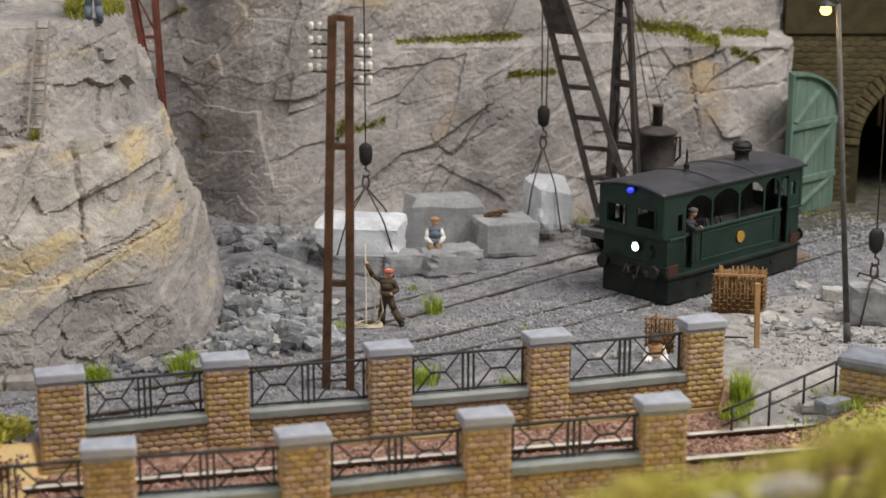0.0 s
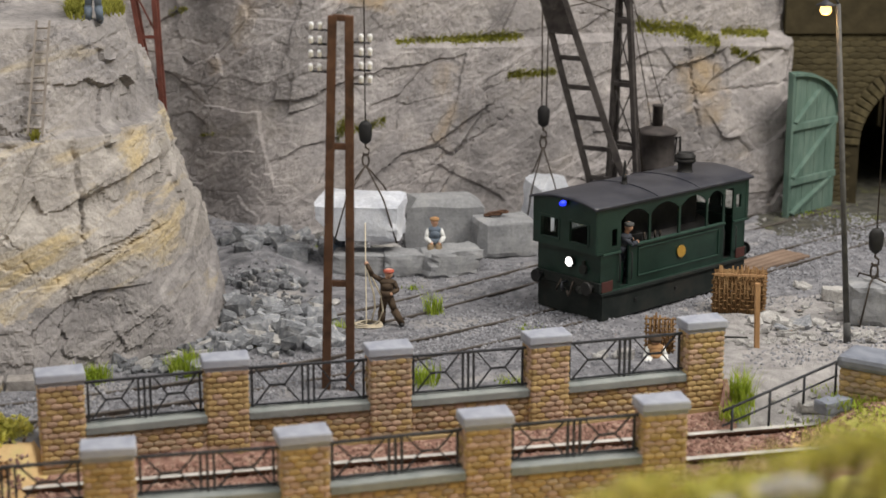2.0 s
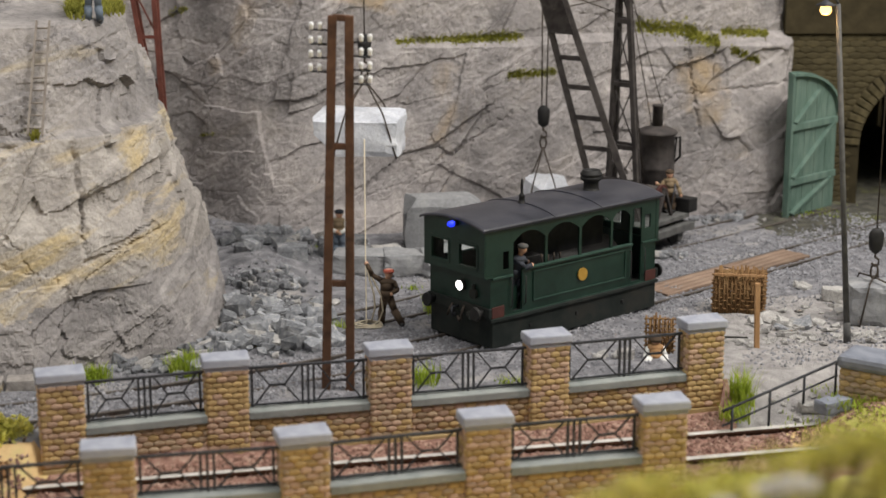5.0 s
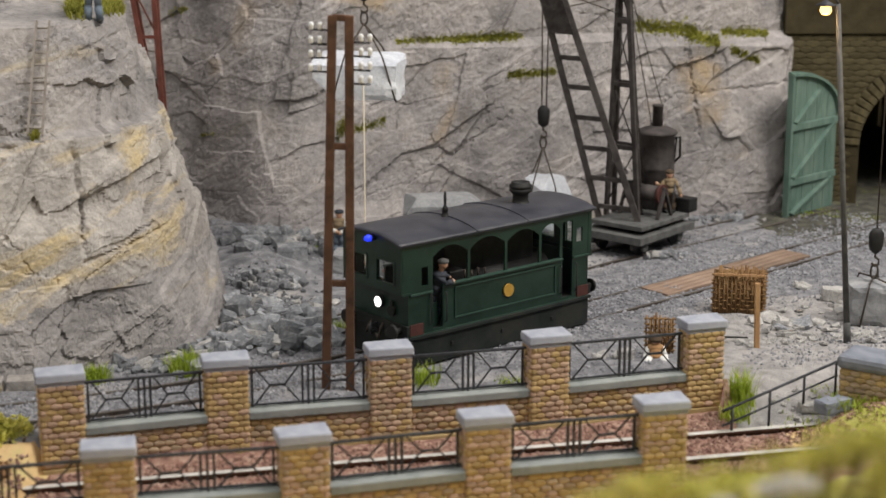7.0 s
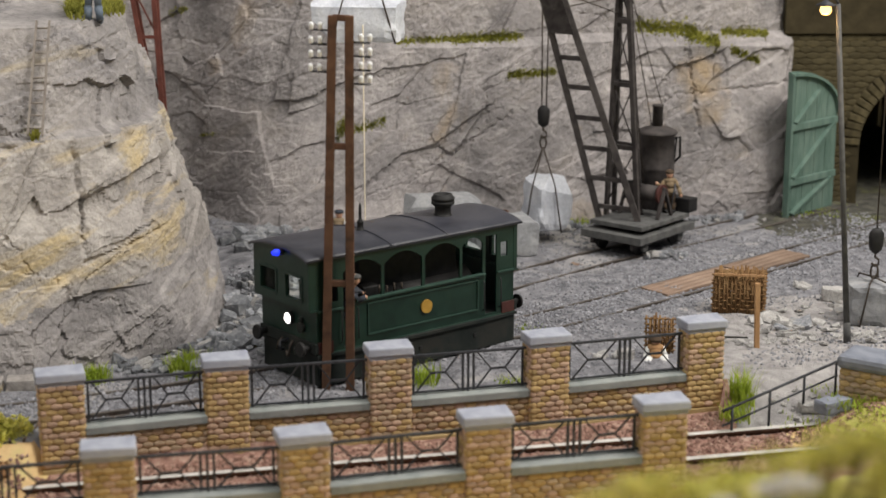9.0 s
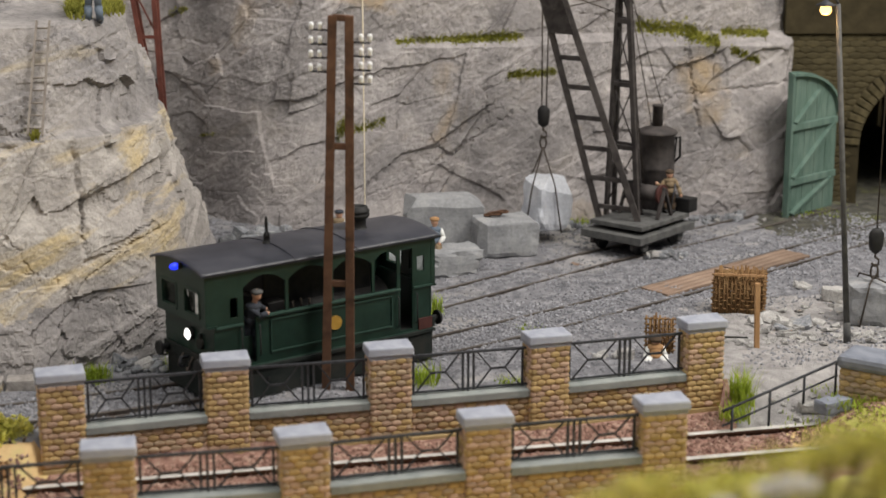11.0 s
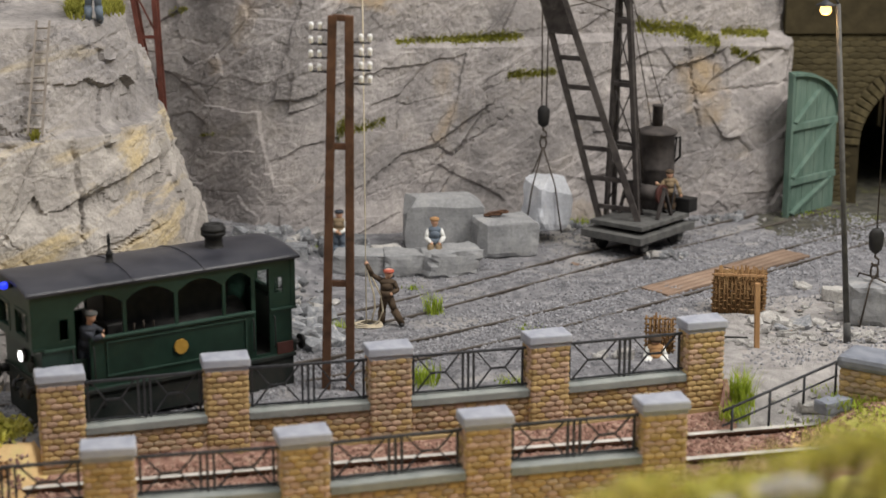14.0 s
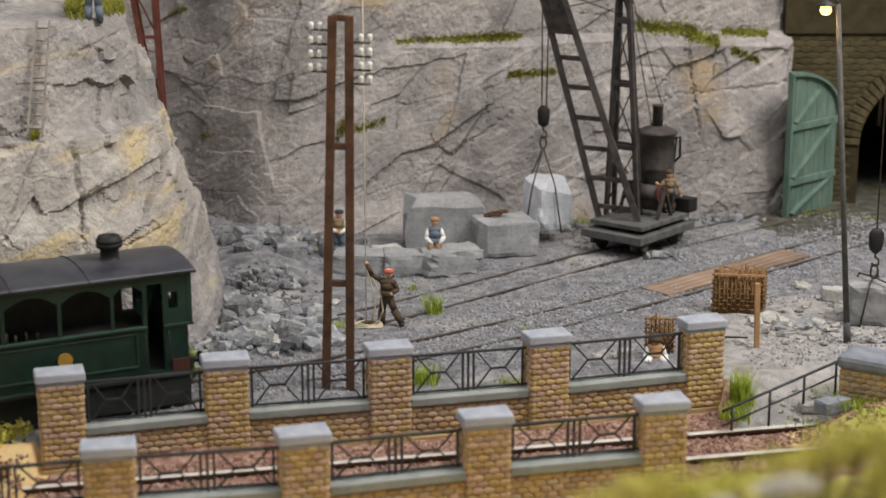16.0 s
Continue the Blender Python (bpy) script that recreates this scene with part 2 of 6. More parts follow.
_g.inputs["Base Color"].default_value = (0.85, 0.9, 0.88, 1)


# ---- mesh helpers ----
def box(bm, c, s, m=None, bevel=0.0, mi=0):
    """A box at centre c with sizes s, turned by the matrix m about its centre."""
    made = bmesh.ops.create_cube(bm, size=1.0)["verts"]
    M = Matrix.Translation(c) @ (m.to_4x4() if m else Matrix()) @ Matrix.Diagonal((*s, 1))
    bmesh.ops.transform(bm, matrix=M, verts=made)
    faces = {f for v in made for f in v.link_faces}
    if bevel:
        edges = list({e for v in made for e in v.link_edges})
        r = bmesh.ops.bevel(bm, geom=edges, offset=bevel, segments=2, affect="EDGES", profile=0.5)
        faces = set(r["faces"]) | {f for f in faces if f.is_valid}
    for f in faces:
        f.material_index = mi
    return made


def rod(bm, a, b, r, r2=None, seg=8, mi=0, caps=True):
    """A round bar from a to b."""
    a, b = Vector(a), Vector(b)
    d = b - a
    made = bmesh.ops.create_cone(bm, cap_ends=caps, segments=seg, radius1=r, radius2=r if r2 is None else r2, depth=d.length)["verts"]
    q = d.to_track_quat("Z", "Y").to_matrix().to_4x4()
    bmesh.ops.transform(bm, matrix=Matrix.Translation((a + b) / 2) @ q, verts=made)
    for f in {f for v in made for f in v.link_faces}:
        f.material_index, f.smooth = mi, len(f.verts) == 4
    return made


def beam(bm, a, b, w, h, up=(0, 0, 1), mi=0, bevel=0.0):
    """A square bar from a to b, w across and h deep."""
    a, b = Vector(a), Vector(b)
    z = (b - a).normalized()
    x = z.cross(Vector(up))
    if x.length < 1e-4:
        x = z.cross(Vector((0, 1, 0)))
    x.normalize()
    y = z.cross(x)
    box(bm, (a + b) / 2, (w, h, (b - a).length), Matrix((x, y, z)).transposed(), bevel, mi)


def ball(bm, c, r, scale=(1, 1, 1), sub=2, mi=0):
    made = bmesh.ops.create_icosphere(bm, subdivisions=sub, radius=r)["verts"]
    bmesh.ops.transform(bm, matrix=Matrix.Translation(c) @ Matrix.Diagonal((*scale, 1)), verts=made)
    for f in {f for v in made for f in v.link_faces}:
        f.material_index, f.smooth = mi, True
    return made


def lathe(bm, rings, c=(0, 0, 0), seg=20, mi=0):
    """A turned shape about z from (radius, height) rings."""
    loops = []
    for r, z in rings:
        loops.append([bm.verts.new((c[0] + r * math.cos(2 * math.pi * i / seg), c[1] + r * math.sin(2 * math.pi * i / seg), c[2] + z)) for i in range(seg)])
    for A, B in zip(loops, loops[1:]):
        for i in range(seg):
            f = bm.faces.new((A[i], A[(i + 1) % seg], B[(i + 1) % seg], B[i]))
            f.smooth, f.material_index = True, mi
    for L, flip in ((loops[0], True), (loops[-1], False)):
        f = bm.faces.new(L[::-1] if flip else L)
        f.material_index = mi


def prism(bm, outline, y0, y1, m=None, mi=0):
    """A flat outline of (x, z) points given thickness from y0 to y1."""
    A = [bm.verts.new((x, y0, z)) for x, z in outline]
    B = [bm.verts.new((x, y1, z)) for x, z in outline]
    fs = [bm.faces.new(A), bm.faces.new(B[::-1])]
    for i in range(len(A)):
        j = (i + 1) % len(A)
        fs.append(bm.faces.new((A[j], A[i], B[i], B[j])))
    for f in fs:
        f.material_index = mi
    if m:
        bmesh.ops.transform(bm, matrix=m, verts=A + B)
    return A + B


def tube(bm, pts, r, seg=6, mi=0):
    """A bent round bar through the points."""
    pts = [Vector(p) for p in pts]
    loops = []
    for i, p in enumerate(pts):
        d = (pts[min(i + 1, len(pts) - 1)] - pts[max(i - 1, 0)]).normalized()
        x = d.cross(Vector((0.13, 0.31, 0.94)))
        if x.length < 0.05:
            x = d.cross(Vector((1, 0, 0)))
        x.normalize()
        y = d.cross(x)
        loops.append([bm.verts.new(p + r * (math.cos(2 * math.pi * k / seg) * x + math.sin(2 * math.pi * k / seg) * y)) for k in range(seg)])
    for A, B in zip(loops, loops[1:]):
        for k in range(seg):
            f = bm.faces.new((A[k], A[(k + 1) % seg], B[(k + 1) % seg], B[k]))
            f.smooth, f.material_index = True, mi
    bm.faces.new(loops[0][::-1]).material_index = mi
    bm.faces.new(loops[-1]).material_index = mi


def mesh_of(name, bm, mats):
    for v in bm.verts:
        v.co *= K
    bmesh.ops.recalc_face_normals(bm, faces=bm.faces)
    me = bpy.data.meshes.new(name)
    bm.to_mesh(me)
    bm.free()
    for m in mats if isinstance(mats, (list, tuple)) else [mats]:
        me.materials.append(m)
    return me


def part(name, bm, mat, parent=None, label="", at=None):
    ob = new(name, mesh_of(name, bm, mat))
    ob.parent = parent
    if at is not None:
        ob.matrix_basis = at
    return tagged(ob, label)


def piece(name, me, parent, at):
    ob = new(name, me)
    ob.parent = parent
    ob.matrix_basis = at
    return ob


def thing(name, label, category, group="", at=None, kind=""):
    ob = new(name)
    ob.empty_display_size = 0.01
    if at is not None:
        ob.matrix_basis = at
    return tagged(ob, label, category, group, kind)


def solid(name, bm, mat, label, category, group="", at=None, kind=""):
    return tagged(part(name, bm, mat, None, label, at), "", category, group, kind)


# ---- rock sculpting ----
def hashed(ix, iy, iz, seed):
    h = (ix * 374761393 + iy * 668265263 + iz * 2147483647 + seed * 974634543) & 0xFFFFFFFF
    h = ((h ^ (h >> 13)) * 1274126177) & 0xFFFFFFFF
    h = ((h ^ (h >> 16)) * 2246822519) & 0xFFFFFFFF
    return ((h ^ (h >> 15)) & 0xFFFFFF) / float(0xFFFFFF)


def vnoise(p, seed=0):
    """Smooth noise from -1 to 1 at the rows of p."""
    i = np.floor(p).astype(np.int64)
    f = p - i
    f = f * f * (3 - 2 * f)
    r = 0
    for a in (0, 1):
        for b in (0, 1):
            for c in (0, 1):
                w = (f[:, 0] if a else 1 - f[:, 0]) * (f[:, 1] if b else 1 - f[:, 1]) * (f[:, 2] if c else 1 - f[:, 2])
                r = r + w * hashed(i[:, 0] + a, i[:, 1] + b, i[:, 2] + c, seed)
    return 2 * r - 1


def fractal(p, octaves=5, seed=0, gain=0.5):
    r, a = 0, 1.0
    for o in range(octaves):
        r = r + a * vnoise(p * 2.03 ** o + 17.3 * o, seed + o)
        a *= gain
    return r


def facets(p, seed=0, tilt=1.0, jump=1.0):
    """Broken planes: every cell round a scattered seed is a tilted flat face."""
    i = np.floor(p).astype(np.int64)
    best = np.full(len(p), 1e9)
    out = np.zeros(len(p))
    for a in (-1, 0, 1):
        for b in (-1, 0, 1):
            for c in (-1, 0, 1):
                j = i + (a, b, c)
                s = [hashed(j[:, 0], j[:, 1], j[:, 2], seed + k) for k in range(7)]
                d = p - (j + np.stack(s[:3], 1))
                q = (d * d).sum(1)
                v = tilt * (d[:, 0] * (2 * s[3] - 1) + d[:, 1] * (2 * s[4] - 1) + d[:, 2] * (2 * s[5] - 1)) + jump * (s[6] - 0.5)
                near = q < best
                best = np.where(near, q, best)
                out = np.where(near, v, out)
    return out


def cells(p, seed=0):
    """Scattered cells: how far each point lies from the border between two of them."""
    i = np.floor(p).astype(np.int64)
    one, two = np.full(len(p), 1e9), np.full(len(p), 1e9)
    for a in (-1, 0, 1):
        for b in (-1, 0, 1):
            for c in (-1, 0, 1):
                j = i + (a, b, c)
                s = np.stack([hashed(j[:, 0], j[:, 1], j[:, 2], seed + k) for k in range(3)], 1)
                q = np.sqrt(((p - j - s) ** 2).sum(1))
                near = q < one
                two = np.where(near, one, np.minimum(two, q))
                one = np.where(near, q, one)
    return two - one


def cliff_sheet(plan, z0, z1, step, lean, dip, seed, amount=1.0, bold=1.0, top=99.0, beds=(2.5, 0.0), way=None, carve=None):
    """A rock face that follows a line in plan, leaning back with height, broken into planes along beds that dip at an angle. Returns points and faces."""
    plan = np.array(plan, float)
    seg = np.linalg.norm(np.diff(plan, axis=0), axis=1)
    run = np.concatenate([[0], np.cumsum(seg)])
    nu, nz = int(run[-1] / step) + 1, int((z1 - z0) / step) + 1
    u = np.linspace(0, run[-1], nu)
    z = np.linspace(z0, z1, nz)
    x, y = np.interp(u, run, plan[:, 0]), np.interp(u, run, plan[:, 1])
    k = max(3, int(0.9 / step))
    ker = np.ones(k) / k
    pad = lambda v: np.convolve(np.pad(v, (k, k), mode="edge"), ker, "same")[k:-k]
    xs, ys = pad(x), pad(y)
    tx, ty = np.gradient(xs), np.gradient(ys)
    L = np.hypot(tx, ty) + 1e-9
    nx, ny = ty / L, -tx / L
    U, Z = np.meshgrid(u, z, indexing="ij")
    back = lean(U, Z, xs[:, None] + 0 * Z)
    X, Y = (xs[:, None] - nx[:, None] * back, ys[:, None] - ny[:, None] * back) if way is None else (xs[:, None] + way[0] * back, ys[:, None] + way[1] * back)
    p = np.stack([X.ravel(), Y.ravel(), Z.ravel()], 1)
    c, s = math.cos(radians(dip)), math.sin(radians(dip))
    w = np.stack([c * U.ravel() + s * Z.ravel(), 0.35 * p[:, 1], -s * U.ravel() + c * Z.ravel()], 1)
    warp = 0.035 * fractal(p * 0.7, 3, seed + 40)[:, None]
    rough = 0.06 * fractal(p * 5.0, 4, seed + 41, 0.65)[:, None]
    # large and middling planes, then chipped ones
    d = bold * 0.62 * facets(w * (0.15, 0.16, 0.25) + warp, seed, 1.1, 0.25)
    d += 0.21 * facets(w * (0.34, 0.4, 0.72) + warp + 0.08 * rough, seed + 9, 1.0, 0.45)
    chips = np.clip(0.5 + 0.9 * vnoise(p * 0.55, seed + 61), 0.15, 0.9)
    d += 0.065 * chips * facets(w * (1.1, 1.1, 1.7) + warp + 0.5 * rough, seed + 19, 1.0, 0.6)
    d += 0.030 * chips * facets(p * (3.0, 3.0, 4.2) + 1.5 * rough, seed + 29, 1.0)
    d += 0.016 * (0.3 + chips) * facets(p * 9.0 + 2 * rough, seed + 31, 1.0)
    d += 0.012 * fractal(p * 7.0, 3, seed + 70, 0.7)
    # beds that overhang one another in straight steps
    level = w[:, 2] / beds[0] + 0.07 * vnoise(w * (0.12, 0.12, 0.3), seed + 51) + 0.05 * rough[:, 0]
    bed = np.floor(level).astype(np.int64)
    rise = level - bed
    d += beds[1] * (0.25 + 0.75 * hashed(bed, 0 * bed, 0 * bed, seed)) * np.where(rise < 0.955, rise / 0.955, (1 - rise) / 0.045)
    # hairline joints between blocks, open here and there
    gap = cells(w * (0.22, 0.2, 0.42) + 1.5 * warp + 0.35 * rough, seed + 80)
    d -= 0.07 * np.clip(1 - gap / 0.024, 0, 1) * (vnoise(p * 0.45, seed + 90) > 0.0)
    gap = cells(w * (0.8, 0.8, 1.1) + warp + 0.8 * rough, seed + 85)
    d -= 0.022 * np.clip(1 - gap / 0.05, 0, 1) * (vnoise(p * 0.8, seed + 95) > 0.25)
    d *= amount * np.clip((top - Z.ravel()) / 0.3, 0.06, 1)
    if carve:
        d += carve(p[:, 0], p[:, 2], rough[:, 0])
    p[:, 0] += np.repeat(nx, nz) * d
    p[:, 1] += np.repeat(ny, nz) * d
    p[:, 2] += 0.25 * d * (Z.ravel() > z0 + 0.1)
    idx = np.arange(nu * nz).reshape(nu, nz)
    q = np.stack([idx[:-1, :-1], idx[1:, :-1], idx[1:, 1:], idx[:-1, 1:]], -1).reshape(-1, 4)
    return p, q


def mesh_from(name, p, q, mat, smooth=True):
    me = bpy.data.meshes.new(name)
    me.from_pydata((np.asarray(p) * K).tolist(), [], np.asarray(q).tolist())
    if smooth:
        me.shade_smooth()
    me.materials.append(mat)
    return me


def ramp(v, pts):
    a = np.array(pts, float)
    return np.interp(v, a[:, 0], a[:, 1])


# the great back face: a plumb lower wall, and an upper one set back behind a grassy ledge
def lean_back(U, Z, X):
    ledge = np.clip((X - 6.0) / 2.0, 0, 1)
    return 0.10 * Z + ledge * ramp(Z, [(0, -0.1), (5.75, 0), (6.15, 1.0), (20, 1.4)]) + (1 - ledge) * ramp(Z, [(0, -0.3), (1, 0), (20, 0.3)]) + (1 - ledge) * np.clip((X + 2.6) / 1.2, 0, 1) * ramp(Z, [(0, 0), (5.95, 0), (6.2, 0.4), (20, 0.4)])


def carve_back(x, z, r):
    seam = 3.9 + 0.10 * (x - 6.0) + 1.2 * r
    d = -0.06 * np.clip(1 - np.abs(z - seam) / 0.07, 0, 1) * (x > 6.5)
    cleft = 8.55 - 0.16 * (z - 4.5) + 1.5 * r
    d = d - 0.10 * np.clip(1 - np.abs(x - cleft) / 0.07, 0, 1) * (z > 2.6) * (z < 6.0)
    long_joint = 2.15 + 0.62 * (x + 0.3) + 1.5 * r
    return d - 0.08 * np.clip(1 - np.abs(z - long_joint) / 0.07, 0, 1) * (x > -0.4) * (x < 2.3)


p, q = cliff_sheet([(-16, 54.5), (-10.5, 55.6), (-8.2, 54.9), (-6.0, 53.6), (-4.4, 53.4), (-1.5, 54.6), (2.5, 55.0), (4.6, 56.2), (8.0, 56.8), (11.5, 56.9), (12.05, 57.5), (12.5, 61.5)], -0.4, 13, 0.05, lean_back, 30, 3, 0.62, 0.48, 99.0, (2.4, 0.13), (0.0, 1.0), carve_back)
tagged(new("cliff_back", mesh_from("cliff_back", p, q, ROCK, False)), "pale grey quarry face with ochre stains and grassy ledges", "cliff", kind="structure")


# the buttress on the near side: two tiers with a terrace that carries a ladder, and an apron of fallen dust
def lean_buttress(U, Z, X):
    left = np.clip((-8.9 - X) / 1.2, 0, 1)
    flank = ramp(Z, [(0, 0), (1, 0.3), (2, 0.7), (3.1, 0.95), (3.8, 1.4), (5.45, 1.95), (5.6, 2.3), (6.7, 2.8), (8.3, 3.5), (20, 4.4)])
    face = ramp(Z, [(0, -0.6), (1.2, 0.1), (2.1, 0.7), (5.2, 1.3), (5.32, 3.4), (8.6, 4.1), (20, 4.4)])
    return left * face + (1 - left) * flank + ramp(Z, [(0, 0), (8.15, 0), (8.35, 2.4), (9.6, 3.0)])


def carve_buttress(x, z, r):
    cleft = -9.25 + 0.16 * (5.2 - z) + 0.7 * r
    d = -0.17 * np.clip(1 - np.abs(x - cleft) / 0.12, 0, 1) * np.clip((5.4 - z) / 0.3, 0, 1) * np.clip((z - 2.4) / 0.8, 0, 1)
    under = 4.05 + 0.36 * (x + 9.0) + 0.35 * r
    front = np.clip((-7.0 - x) / 0.7, 0, 1)
    hollow = front * np.clip((under - z) / 0.08, 0, 1) * np.clip(1 - (under - z) / 1.5, 0, 1)
    d = d - 0.20 * hollow * (x > cleft) * (x < -6.0)
    split = 2.75 + 0.34 * (x + 8.2) + 0.5 * r
    d = d - 0.12 * front * np.clip(1 - np.abs(z - split) / 0.06, 0, 1) * (x > -8.9)
    up = 6.9 + 0.36 * (x + 9.5) + 0.3 * r
    return d + 0.10 * front * np.clip((up - z) / 0.06, 0, 1) * np.clip(1 - (up - z) / 0.9, 0, 1) * (z > 5.6)


p, q = cliff_sheet([(-24, 37.2), (-14, 38.2), (-9.5, 39.0), (-7.0, 40.3), (-6.0, 42.2), (-5.9, 44.6), (-6.9, 47.0), (-8.6, 50.5), (-10.5, 58)], -0.4, 9.6, 0.045, lean_buttress, 24, 14, 0.8, 0.42, 99.0, (1.45, 0.26), (-0.85, 0.72), carve_buttress)
me = mesh_from("cliff_buttress", p, q, ROCK_WARM, False)
me.materials.append(ROCK_GREY_DIM)
mid = p[q].mean(1)
shift = 0.5 * fractal(mid * 0.8, 4, 12)
# greyer beds above and at the foot; the upper tier's weaker light is toned in
me.polygons.foreach_set("material_index", ((mid[:, 2] > 5.45 + 0.15 * shift) | (mid[:, 2] < 1.7 + 0.25 * (mid[:, 0] + 9) + 0.6 * shift)).astype(np.int32))
tagged(new("cliff_buttress", me), "warm grey rock buttress with slanting ochre beds, its upper tier toned dimmer", "cliff", kind="structure")

# ---- ground: quarry floor, then the lower line between the walls ----
WALL_A, WALL_B = (-8.34, 34.71), (6.23, 38.72)
NEAR_A, NEAR_B = (-6.42, 30.26), (4.52, 32.90)


def far_line(x):
    return WALL_A[1] + (WALL_B[1] - WALL_A[1]) * (x - WALL_A[0]) / (WALL_B[0] - WALL_A[0])


def near_line(x):
    return NEAR_A[1] + (NEAR_B[1] - NEAR_A[1]) * (x - NEAR_A[0]) / (NEAR_B[0] - NEAR_A[0])


def ground_height(x, y):
    f = y - far_line(x)
    step = np.where((x > -8.9) & (x < 6.7), np.clip(f / 0.25, -1, 0), np.clip((f + 0.2) / 1.6, -1, 0))
    z = 0.72 * step
    n = y - near_line(x)
    z = z - 0.8 * np.clip(-n / 0.3, 0, 1)
    z = z + 0.012 * np.clip(-n - 1.0, 0, 40) * 6
    z = z + 0.45 * np.clip((-3.6 - x) / 2.0, 0, 1) * np.clip((y - 45) / 6, 0, 1)
    z = z + 0.5 * np.exp(-((x + 5.0) / 1.3) ** 2 - ((y - 43.2) / 1.5) ** 2)
    z = z + 0.3 * np.exp(-((x + 5.4) / 1.2) ** 2 - ((y - 48.6) / 1.6) ** 2)
    z = z + 0.75 * np.exp(-((f + 3.0) / 0.75) ** 2) * np.clip((x - 8.2) / 1.5, 0, 1)
    p = np.stack([np.asarray(x).ravel(), np.asarray(y).ravel(), 0 * np.asarray(x).ravel()], 1)
    yard = np.clip(f, 0, 1).ravel()
    r = (0.05 * fractal(p * 0.5, 3, 5) + 0.03 * fractal(p * 2.2, 3, 6)) * (0.35 + 0.65 * yard)
    return z + r.reshape(z.shape)


xs = np.concatenate([np.linspace(-60, -26, 6), np.arange(-24, 24, 0.11), np.linspace(26, 60, 6)])
ys = np.concatenate([np.linspace(-12, 20, 8), np.arange(22, 30, 0.5), np.arange(30, 60, 0.11), np.linspace(62, 85, 5)])
GX, GY = np.meshgrid(xs, ys, indexing="ij")
GZ = ground_height(GX, GY)
idx = np.arange(GX.size).reshape(GX.shape)
q = np.stack([idx[:-1, :-1], idx[1:, :-1], idx[1:, 1:], idx[:-1, 1:]], -1).reshape(-1, 4)
me = mesh_from("ground", np.stack([GX.ravel(), GY.ravel(), GZ.ravel()], 1), q, GROUND)
me.materials.append(RED_BALLAST)
me.materials.append(SAND)
me.materials.append(PALE_GROUND)
me.materials.append(SHADED_SOIL)
me.materials.append(MEADOW)
cx = GX.ravel()[q].mean(1)
cy = GY.ravel()[q].mean(1)
low = cy < far_line(cx) - 0.1
edge = 0.8 * fractal(np.stack([cx, cy, 0 * cx], 1) * 0.6, 4, 77)
# the right yard: pale dust, its tone also raised for the brighter light there
slot = np.where((cx + edge > 6.9) & (cy + edge < 46.3) & (cx - 0.35 * cy + edge > -8.6), 3, 0)
# shade before the tunnel and door is painted in with the darker soil
slot = np.where((cy + 0.5 * cx + edge > 58.8) & (cx + edge > 10.8), 4, slot)
slot = np.where(low & (cx < 6.9), 1, slot)
slot = np.where(low & (cx < -8.6), 2, slot)
slot = np.where((cy < far_line(cx) - 2.2) & (cx >= 6.9), 1, slot)
slot = np.where((np.abs(cy - far_line(cx) + 3.0) < 0.9) & (cx > 8.0), 2, slot)
slot = np.where(cy < near_line(cx) - 0.1, 2, slot)
slot = np.where((cy < near_line(cx) + 0.6 + edge) & (cx > 5.2), 5, slot)
slot = np.where((np.abs(cy - far_line(cx) + 3.0) < 0.9) & (cx + 0.5 * edge > 8.8), 5, slot)
me.polygons.foreach_set("material_index", slot.astype(np.int32))
tagged(new("ground", me), "dusty grey quarry floor with a lower reddish track bed", "ground", kind="structure")


def height_at(x, y):
    return float(ground_height(np.array([float(x)]), np.array([float(y)]))[0])


# ---- tracks ----
TRAM_ROWS = [(0, 7.943, 47.986, 223.05), (1, 6.967, 47.112, 222.6), (2, 5.993, 46.254, 222.12), (3, 5.019, 45.411, 221.59), (4, 4.04, 44.583, 221.0), (5, 3.049, 43.767, 220.78),
             (6, 2.049, 42.968, 220.47), (7, 1.037, 42.186, 220.04), (8, 0.011, 41.426, 219.47), (9, -1.031, 40.685, 218.81), (10, -2.09, 39.97, 217.97), (11, -3.169, 39.282, 216.95),
             (12, -4.268, 38.625, 216.3), (13, -5.382, 38.006, 215.2), (14, -6.521, 37.425, 213.4), (15, -7.671, 36.892, 210.8), (16, -8.845, 36.406, 207.5)]
MAIN_POINTS = [(7.953, 47.995), (6.003, 46.263), (4.05, 44.592), (2.071, 42.986), (0.046, 41.453), (-2.041, 40.006), (-4.203, 38.668), (-6.453, 37.463), (-8.798, 36.426)]
RAIL_Z = 0.08


